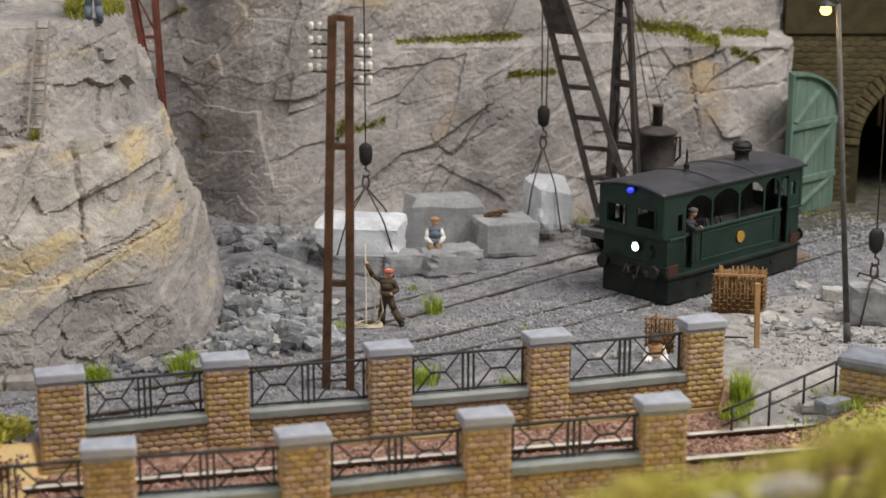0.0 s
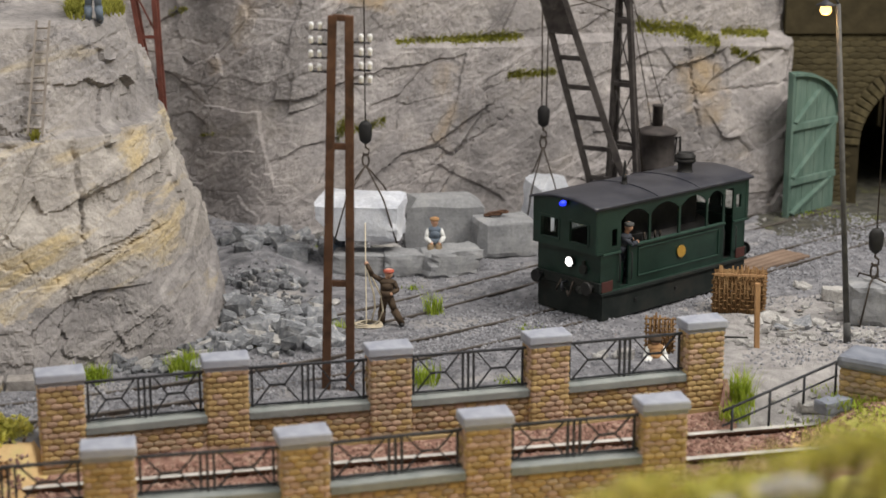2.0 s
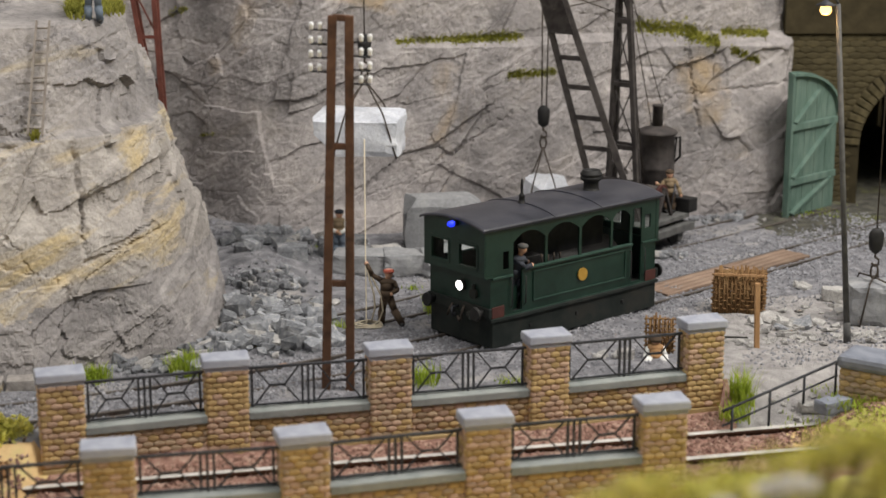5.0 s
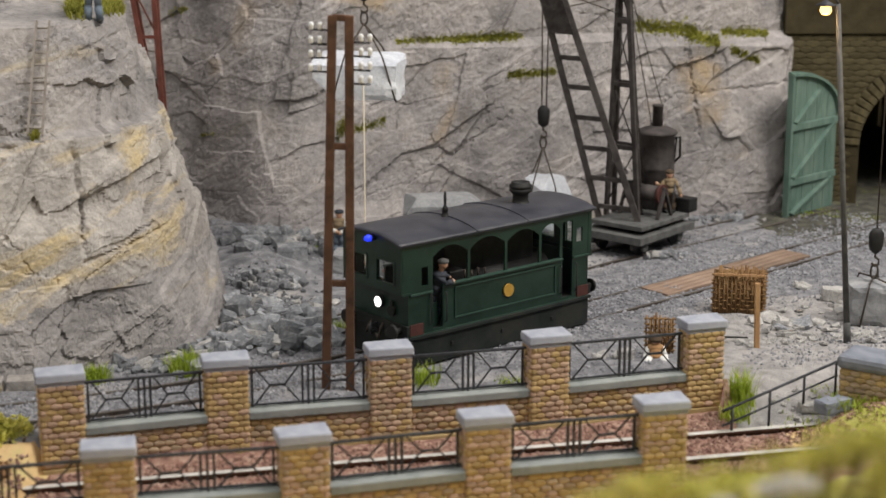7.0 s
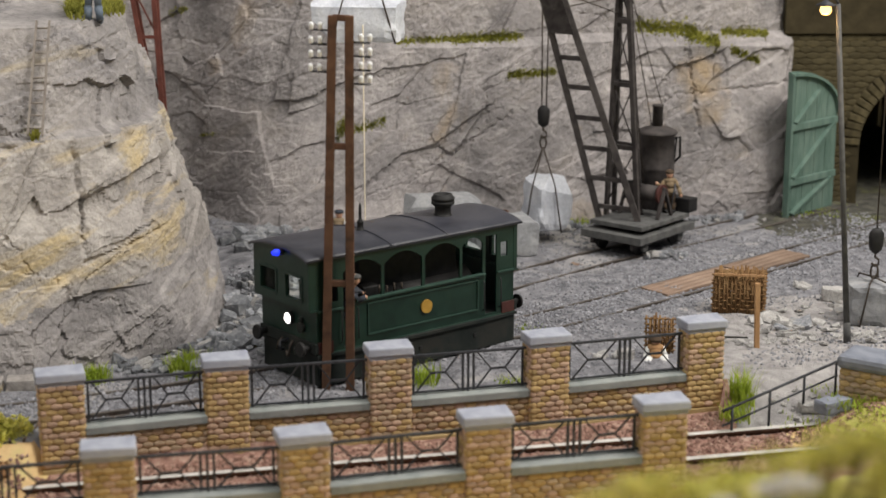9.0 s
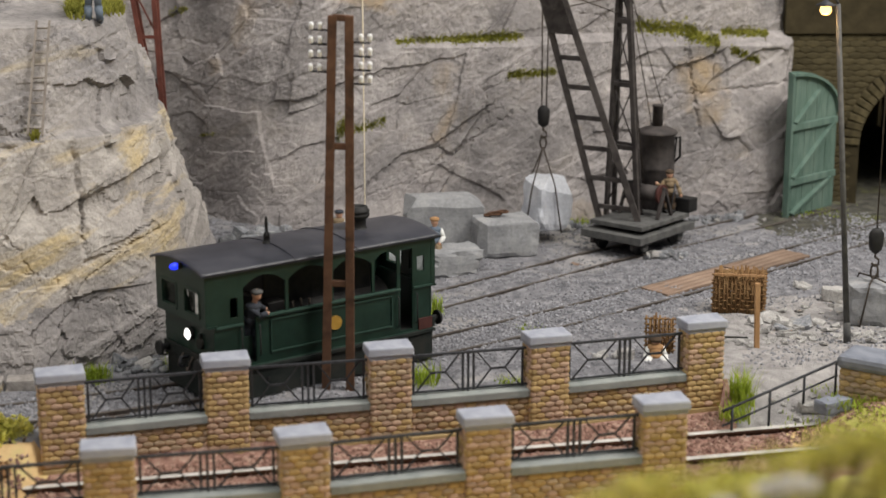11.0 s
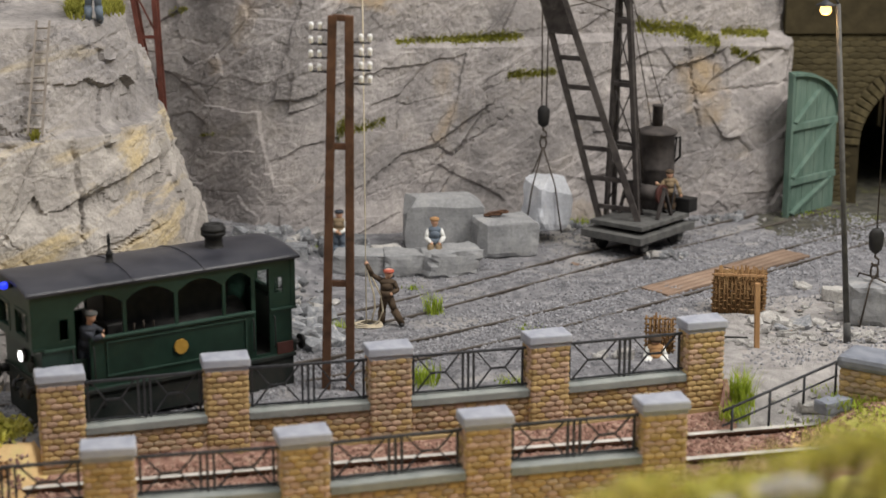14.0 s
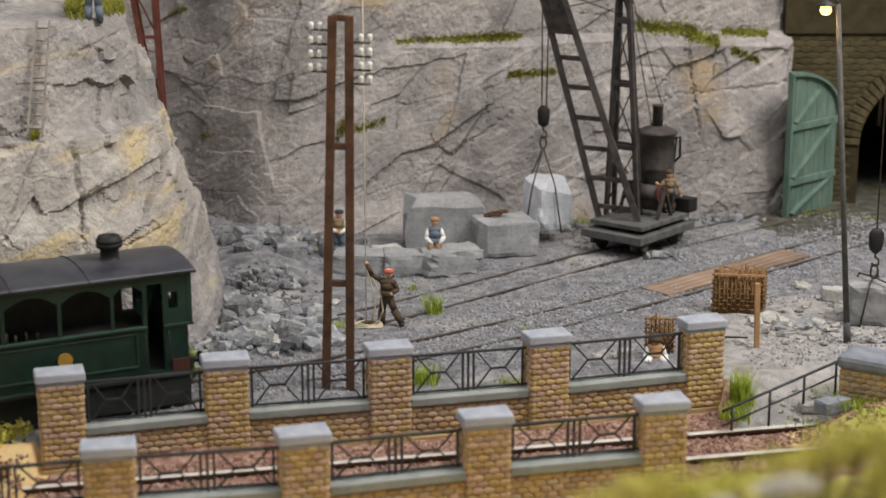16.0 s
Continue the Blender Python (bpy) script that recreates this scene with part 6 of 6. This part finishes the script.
rr_ = np.concatenate([[0], np.cumsum(np.linalg.norm(np.diff(cl, axis=0), axis=1))])
gx, gy = np.interp(u * rr_[-1], rr_, cl[:, 0]), np.interp(u * rr_[-1], rr_, cl[:, 1])
off = rs.normal(0, 0.95, n)
gx, gy = gx - 0.62 * off, gy + 0.78 * off
keep = (gy > far_line(gx) + 0.4) & (gx > -10.5)
scatter_chips("track_ballast", "coarser grey ballast along the tram track", gx[keep], gy[keep], 0.025 + 0.035 * rs.rand(keep.sum()), GRAVEL)
n = 9000
gx = rs.uniform(-10, 14, n)
gy = far_line(gx) - 0.5 - rs.rand(n) * 4.0
keep = (gy > near_line(gx) + 0.4) & ((gx < 6.6) | (gy < far_line(gx) - 2.2))
scatter_chips("red_chippings", "reddish brown ballast on the lower line", gx[keep], gy[keep], 0.03 + 0.04 * rs.rand(keep.sum()), RED_BALLAST)


# ---- small leftovers on the yard ----
bm = bmesh.new()
for k, (x, y, t) in enumerate(((0, 0, 0), (0.12, 0.1, 14))):
    a = Matrix.Rotation(radians(t), 3, "Z")
    box(bm, (x, y, 0.06 + 0.05 * k), (0.12, 0.7 - 0.15 * k, 0.07), a, 0.012)
solid("timber_offcuts", bm, LADDER, "two pale split timber offcuts on the rubble", "timber", at=P(-3.15, 41.9, height_at(-3.15, 41.9), 0, 0, 18))
shovel = thing("shovel", "dark iron shovel lying on the gravel", "shovel", at=P(7.25, 42.1, height_at(7.25, 42.1) + 0.05, 0, 0, -25))
bm = bmesh.new()
rod(bm, (0, 0, 0.03), (0.75, 0, 0.1), 0.025, seg=6)
part("shaft", bm, BLACK, shovel)
bm = bmesh.new()
prism(bm, [(-0.28, -0.09), (0.0, -0.12), (0.0, 0.12), (-0.28, 0.09), (-0.36, 0.0)], -0.012, 0.012, Matrix.Rotation(radians(90), 4, "X"))
part("blade", bm, BLACK, shovel)
rough_block("loose_stone", (0.4, 0.3, 0.28), P(4.6, 40.3, height_at(4.6, 40.3) - 0.02, 0, 0, 20), YARD_STONE, "pale bluish loose stone behind the railing", 61, 0.14)
rough_block("loose_stone", (0.62, 0.45, 0.42), P(11.0, 45.6, height_at(11.0, 45.6) - 0.02, 0, 0, -10), YARD_STONE, "pale rounded loose stone on the gravel", 62, 0.2)
rough_block("loose_stone", (0.4, 0.3, 0.3), P(11.7, 45.5, height_at(11.7, 45.5) - 0.02, 0, 0, 30), YARD_STONE, "pale rounded loose stone on the gravel", 63, 0.2)
rough_block("loose_stone", (0.5, 0.3, 0.24), P(8.75, 38.0, height_at(8.75, 38.0) - 0.02, 0, 0, 12), YARD_STONE, "pale flat loose stone on the ramp", 64, 0.2)


# ---- plants ----
def blades(name, roots, height, width, droop, mat, seed):
    """Many thin blades: two tapering triangles from each root."""
    r = np.random.RandomState(seed)
    n = len(roots)
    a = r.rand(n) * 6.283
    out = np.stack([np.cos(a), np.sin(a), 0 * a], 1)
    side = np.stack([-np.sin(a), np.cos(a), 0 * a], 1)
    h = (height * (0.5 + 0.6 * r.rand(n)))[:, None]
    w = (width * (0.6 + 0.8 * r.rand(n)))[:, None]
    lean = (droop * (0.3 + r.rand(n)))[:, None]
    up = np.array([0, 0, 1.0])
    mid = roots + 0.55 * h * up + 0.3 * lean * h * out
    tip = roots + h * up * (1 - 0.25 * lean) + lean * h * out
    pts = np.stack([roots - side * w, roots + side * w, mid + side * w * 0.7, mid - side * w * 0.7, tip], 1).reshape(-1, 3)
    q = (np.array([(0, 1, 2), (0, 2, 3), (3, 2, 4)])[None] + 5 * np.arange(n)[:, None, None]).reshape(-1, 3)
    return mesh_from(name, pts, q, mat, False)


def see_through(m, share):
    """Thin leaves pass part of the light on."""
    n, l = m.node_tree.nodes, m.node_tree.links
    t = n.new("ShaderNodeBsdfTranslucent")
    l.new(n["Principled BSDF"].inputs["Base Color"].links[0].from_socket, t.inputs["Color"])
    x = n.new("ShaderNodeMixShader")
    x.inputs[0].default_value = share
    l.new(n["Principled BSDF"].outputs[0], x.inputs[1])
    l.new(t.outputs[0], x.inputs[2])
    l.new(x.outputs[0], n["Material Output"].inputs["Surface"])


for m in (GRASS, MOSS, LEAF):
    island_tones(m, 0.65, 1.25)
    see_through(m, 0.5)
see_through(BLOSSOM, 0.5)


def tuft(x, y, spread, height, n, seed, mat=GRASS):
    r = np.random.RandomState(seed)
    g = r.normal(0, spread, (n, 2))
    z = height_at(x, y)
    roots = np.stack([x + g[:, 0], y + g[:, 1], np.full(n, z - 0.02)], 1)
    return tagged(new("grass_tuft", blades("grass_tuft", roots, height, 0.016, 0.5, mat, seed)), "bright green tuft of static grass on the gravel", "grass", "grass tufts")


for i, (x, y, s, h, n) in enumerate(((-0.28, 44.5, 0.12, 0.75, 70), (-6.3, 39.35, 0.22, 0.62, 320), (-8.4, 38.4, 0.18, 0.55, 240), (-2.75, 42.7, 0.14, 0.4, 70), (-0.45, 38.5, 0.2, 0.6, 130), (2.3, 43.0, 0.22, 0.14, 60), (-0.9, 47.0, 0.1, 0.22, 30), (4.75, 55.6, 0.3, 0.3, 90), (7.1, 38.0, 0.13, 0.95, 200), (6.95, 37.5, 0.15, 0.5, 120), (-5.0, 50.8, 0.12, 0.2, 30), (-3.9, 51.6, 0.2, 0.2, 50), (1.6, 38.6, 0.15, 0.2, 50), (9.2, 38.9, 0.4, 0.12, 80), (9.8, 36.9, 0.5, 0.18, 260), (11.2, 37.3, 0.6, 0.2, 260), (8.8, 36.5, 0.5, 0.16, 160), (13.2, 57.2, 0.5, 0.12, 120), (12.2, 56.6, 0.3, 0.12, 60))):
    tuft(x, y, s, h, n, 60 + i)


def leaf_cloud(name, centres, per, size, mats, seed):
    """Small tilted leaves thronging round the centres (x, y, z, rx, ry, rz)."""
    r = np.random.RandomState(seed)
    pts, faces, slots = [], [], []
    for cx, cy, cz, rx, ry, rz in centres:
        d = r.normal(size=(per, 3))
        d *= (r.rand(per, 1) ** 0.45) / np.linalg.norm(d, axis=1)[:, None]
        c = d * (rx, ry, rz) + (cx, cy, cz)
        a, b = r.normal(size=(per, 3)), r.normal(size=(per, 3))
        a /= np.linalg.norm(a, axis=1)[:, None]
        b -= (b * a).sum(1)[:, None] * a
        b /= np.linalg.norm(b, axis=1)[:, None]
        s = size * (0.5 + r.rand(per, 1))
        base = len(pts) * per * 4
        pts.append(np.stack([c - a * s, c + b * s * 0.55, c + a * s, c - b * s * 0.55], 1).reshape(-1, 3))
        faces.append(np.arange(per * 4).reshape(per, 4) + base)
        slots.append((r.rand(per) < 0.04).astype(np.int32))
    me = mesh_from(name, np.concatenate(pts), np.concatenate(faces), mats[0], False)
    for m in mats[1:]:
        me.materials.append(m)
    if len(mats) > 1:
        me.polygons.foreach_set("material_index", np.concatenate(slots))
    return me


# moss on the ledges: seeds are dropped along the line of sight from the front until they land on the rock
from mathutils.bvhtree import BVHTree

faces_of = {}
for nm in ("cliff_back", "cliff_buttress"):
    me = bpy.data.objects[nm].data
    faces_of[nm] = BVHTree.FromPolygons([v.co for v in me.vertices], [p.vertices[:] for p in me.polygons])


def moss(nm, spots, seed, rise, label):
    r = np.random.RandomState(seed)
    eye = Vector((0, 0, 12.93 * K))
    roots = []
    for x0, x1, y, z0, z1, n, s in spots:
        for _ in range(n):
            k = r.rand()
            aim = Vector(((x0 + (x1 - x0) * k) * K, y * K, (z0 + (z1 - z0) * k + r.normal(0, s)) * K))
            hit = faces_of[nm].ray_cast(eye, (aim - eye).normalized())[0]
            if hit:
                roots.append(np.array(hit) / K)
    tagged(new("moss_patch", blades("moss_patch", np.array(roots), rise, 0.03, 0.9, MOSS, seed)), label, "moss", "moss patches", "stuff")


moss("cliff_back", [(-1.6, 2.7, 56.2, 6.05, 6.25, 800, 0.06), (0.3, 2.5, 56.2, 6.12, 6.22, 700, 0.08)], 1, 0.11, "olive moss along a ledge of the quarry face")
moss("cliff_back", [(2.2, 3.8, 56.4, 4.9, 5.0, 700, 0.07)], 2, 0.11, "olive moss on a short ledge")
moss("cliff_back", [(-3.5, -3.0, 54.5, 3.2, 3.7, 420, 0.18), (-3.0, -1.9, 54.6, 3.3, 3.65, 300, 0.08)], 3, 0.11, "olive moss in a crack of the face")
moss("cliff_back", [(6.7, 8.8, 58.4, 6.35, 6.15, 1100, 0.12), (8.4, 9.6, 58.2, 6.1, 5.75, 600, 0.12), (9.6, 11.2, 57.9, 6.2, 6.1, 500, 0.08), (9.9, 10.9, 57.6, 5.6, 5.2, 350, 0.07)], 4, 0.13, "green moss and grass along the high ledge")
moss("cliff_back", [(-9.2, -8.6, 56.6, 6.9, 7.1, 110, 0.05), (-8.1, -7.6, 55.3, 3.0, 3.05, 40, 0.02)], 5, 0.14, "small moss patches on the shaded face")
moss("cliff_buttress", [(-10.5, -10.0, 47.0, 8.05, 8.1, 420, 0.12), (-9.4, -8.8, 46.5, 8.2, 8.25, 520, 0.12), (-10.7, -10.5, 43.0, 5.15, 5.2, 30, 0.05)], 6, 0.3, "yellow-green growth on top of the buttress")


# low bushes beside the first pillar
def bush(x, y, z, r, n, seed, mat, label):
    b = thing("bush", label, "bush", "low bushes", P(x, y, z))
    rr = random.Random(seed)
    bm = bmesh.new()
    for k in range(5):
        a = rr.random() * 6.28
        tube(bm, [(0, 0, 0), (0.3 * r * math.cos(a), 0.3 * r * math.sin(a), 0.5 * r), (0.7 * r * math.cos(a), 0.7 * r * math.sin(a), 0.9 * r)], 0.03)
    part("stems", bm, BARK, b)
    cs = [(r * rr.uniform(-0.6, 0.6), r * rr.uniform(-0.5, 0.5), r * rr.uniform(0.35, 0.85), r * 0.5, r * 0.5, r * 0.4) for _ in range(7)]
    ob = new("foliage", leaf_cloud("foliage", cs, 2 * n, 0.075, [mat], seed))
    ob.parent = b
    return b


bush(-9.45, 34.9, -0.72, 0.95, 320, 1, LEAF, "yellow-green low bush beside the pillar")
bush(-10.5, 34.6, -0.72, 1.05, 320, 2, LEAF, "yellow-green low bush beside the pillar")
bush(-9.6, 33.6, -0.72, 0.5, 200, 3, STRAW, "rusty orange low bush on sandy soil")
bush(-10.5, 33.3, -0.72, 0.6, 200, 4, STRAW, "rusty orange low bush on sandy soil")


# foreground tree whose crown rises before the lower line
def tree():
    t = thing("tree", "yellow-green flowering tree before the lower railway line", "tree", at=P(3.53, 15.0, -0.5))
    crown = [(-1.65, 0.29, 7.17, 0.32, 0.36, 0.16), (-1.26, 0.22, 7.24, 0.36, 0.36, 0.19), (-0.79, 0.14, 7.31, 0.36, 0.36, 0.22), (-0.32, 0.07, 7.49, 0.36, 0.36, 0.26), (0.0, 0.0, 7.21, 0.43, 0.36, 0.29), (0.22, 0.14, 7.68, 0.32, 0.29, 0.22), (0.54, 0.07, 7.78, 0.36, 0.36, 0.25), (0.65, 0.0, 7.39, 0.36, 0.36, 0.29), (0.94, 0.14, 7.71, 0.36, 0.36, 0.29), (0.36, -0.22, 6.99, 0.43, 0.36, 0.29), (-0.5, -0.14, 6.99, 0.43, 0.36, 0.22), (1.09, -0.22, 7.13, 0.43, 0.36, 0.36), (-2.05, 0.3, 7.02, 0.30, 0.36, 0.13), (-1.1, 0.0, 6.95, 0.45, 0.36, 0.2), (0.1, 0.3, 7.5, 0.4, 0.3, 0.24), (0.85, 0.1, 7.55, 0.4, 0.3, 0.28)]
    bm = bmesh.new()
    tube(bm, [(0, 0, 0), (0.05, 0, 1.5), (-0.05, 0.05, 3.6), (0.05, 0, 5.6)], 0.14, 10)
    part("trunk", bm, BARK, t)
    for k, c in enumerate(crown):
        bm = bmesh.new()
        z0 = 4.4 + 0.1 * (k % 12)
        tube(bm, [(0, 0.03, z0), (c[0] * 0.4, c[1] * 0.4, z0 + (c[2] - z0) * 0.55), (c[0] * 0.9, c[1], c[2] - 0.05)], 0.04, 6)
        part("limb", bm, BARK, t)
    ob = new("crown", leaf_cloud("crown", crown, 260, 0.040, [LEAF, GRASS], 9))
    ob.parent = t
    ob = new("blossom", leaf_cloud("blossom", [(-0.34, -0.75, 7.66, 0.24, 0.12, 0.08), (-0.52, -0.72, 7.60, 0.16, 0.12, 0.07), (-0.95, -0.7, 7.45, 0.1, 0.1, 0.04)], 110, 0.06, [BLOSSOM], 10))
    ob.parent = t
    tagged(ob, "white blossom")
    return t


tree()

# ---- ladders and a figure on top of the buttress ----
def on_rock(x, y, z):
    eye = Vector((0, 0, 12.93 * K))
    hit = faces_of["cliff_buttress"].ray_cast(eye, (Vector((x * K, y * K, z * K)) - eye).normalized())[0]
    return np.array(hit) / K


foot = on_rock(-10.75, 44, 5.12)
head = on_rock(-10.68, 44, 8.0)
run = math.hypot(head[1] - foot[1], head[2] - foot[2])
ladder(foot[0], foot[1] - 0.38, foot[2], run + 0.15, -math.degrees(math.atan2(head[1] - foot[1], head[2] - foot[2])))
f = on_rock(-9.75, 47, 7.72)
figurine("ledge_figurine", "small painted figurine in grey-blue overalls standing on the rock", P(f[0], f[1] + 0.05, f[2] - 0.02), BLUE_CLOTH, BLUE_CLOTH, DARK_CLOTH, (0, 0, 0.85), (0, 0, 1.3), (0, 0, 1.52), [(-0.19, 0, 1.26), (-0.26, 0, 1.0), (-0.2, -0.15, 0.85)], [(0.19, 0, 1.26), (0.26, 0, 1.0), (0.2, -0.15, 0.85)], [(-0.1, 0, 0.83), (-0.14, 0, 0.42), (-0.16, 0, 0.06)], [(0.1, 0, 0.83), (0.12, 0, 0.42), (0.16, 0, 0.06)])


# ---- everything that moves ----
def motions():
    rows = [(t, P(x, y, RAIL_Z - 0.06, 0, 0, h)) for t, x, y, h in TRAM_ROWS]
    walk(tram, rows)
    walk(driver, rows)
    lift = [(0, 0), (1.05, 0), (1.3, 0.10), (1.5, 0.27), (2, 0.67), (4, 2.38), (7, 4.92), (9, 6.62), (12, 9.15), (16, 12.55)]
    walk(load, [(t, P(LIFT[0] - 0.18, LIFT[1] + 0.05, 0.3 + d, 0, 0, -8)) for t, d in lift])
    walk(hoist, [(t, P(LIFT[0], LIFT[1], d)) for t, d in lift])
    walk(tag_rope, [(t, P(-2.06, 43.25, 0.88 * d)) for t, d in lift])


motions()
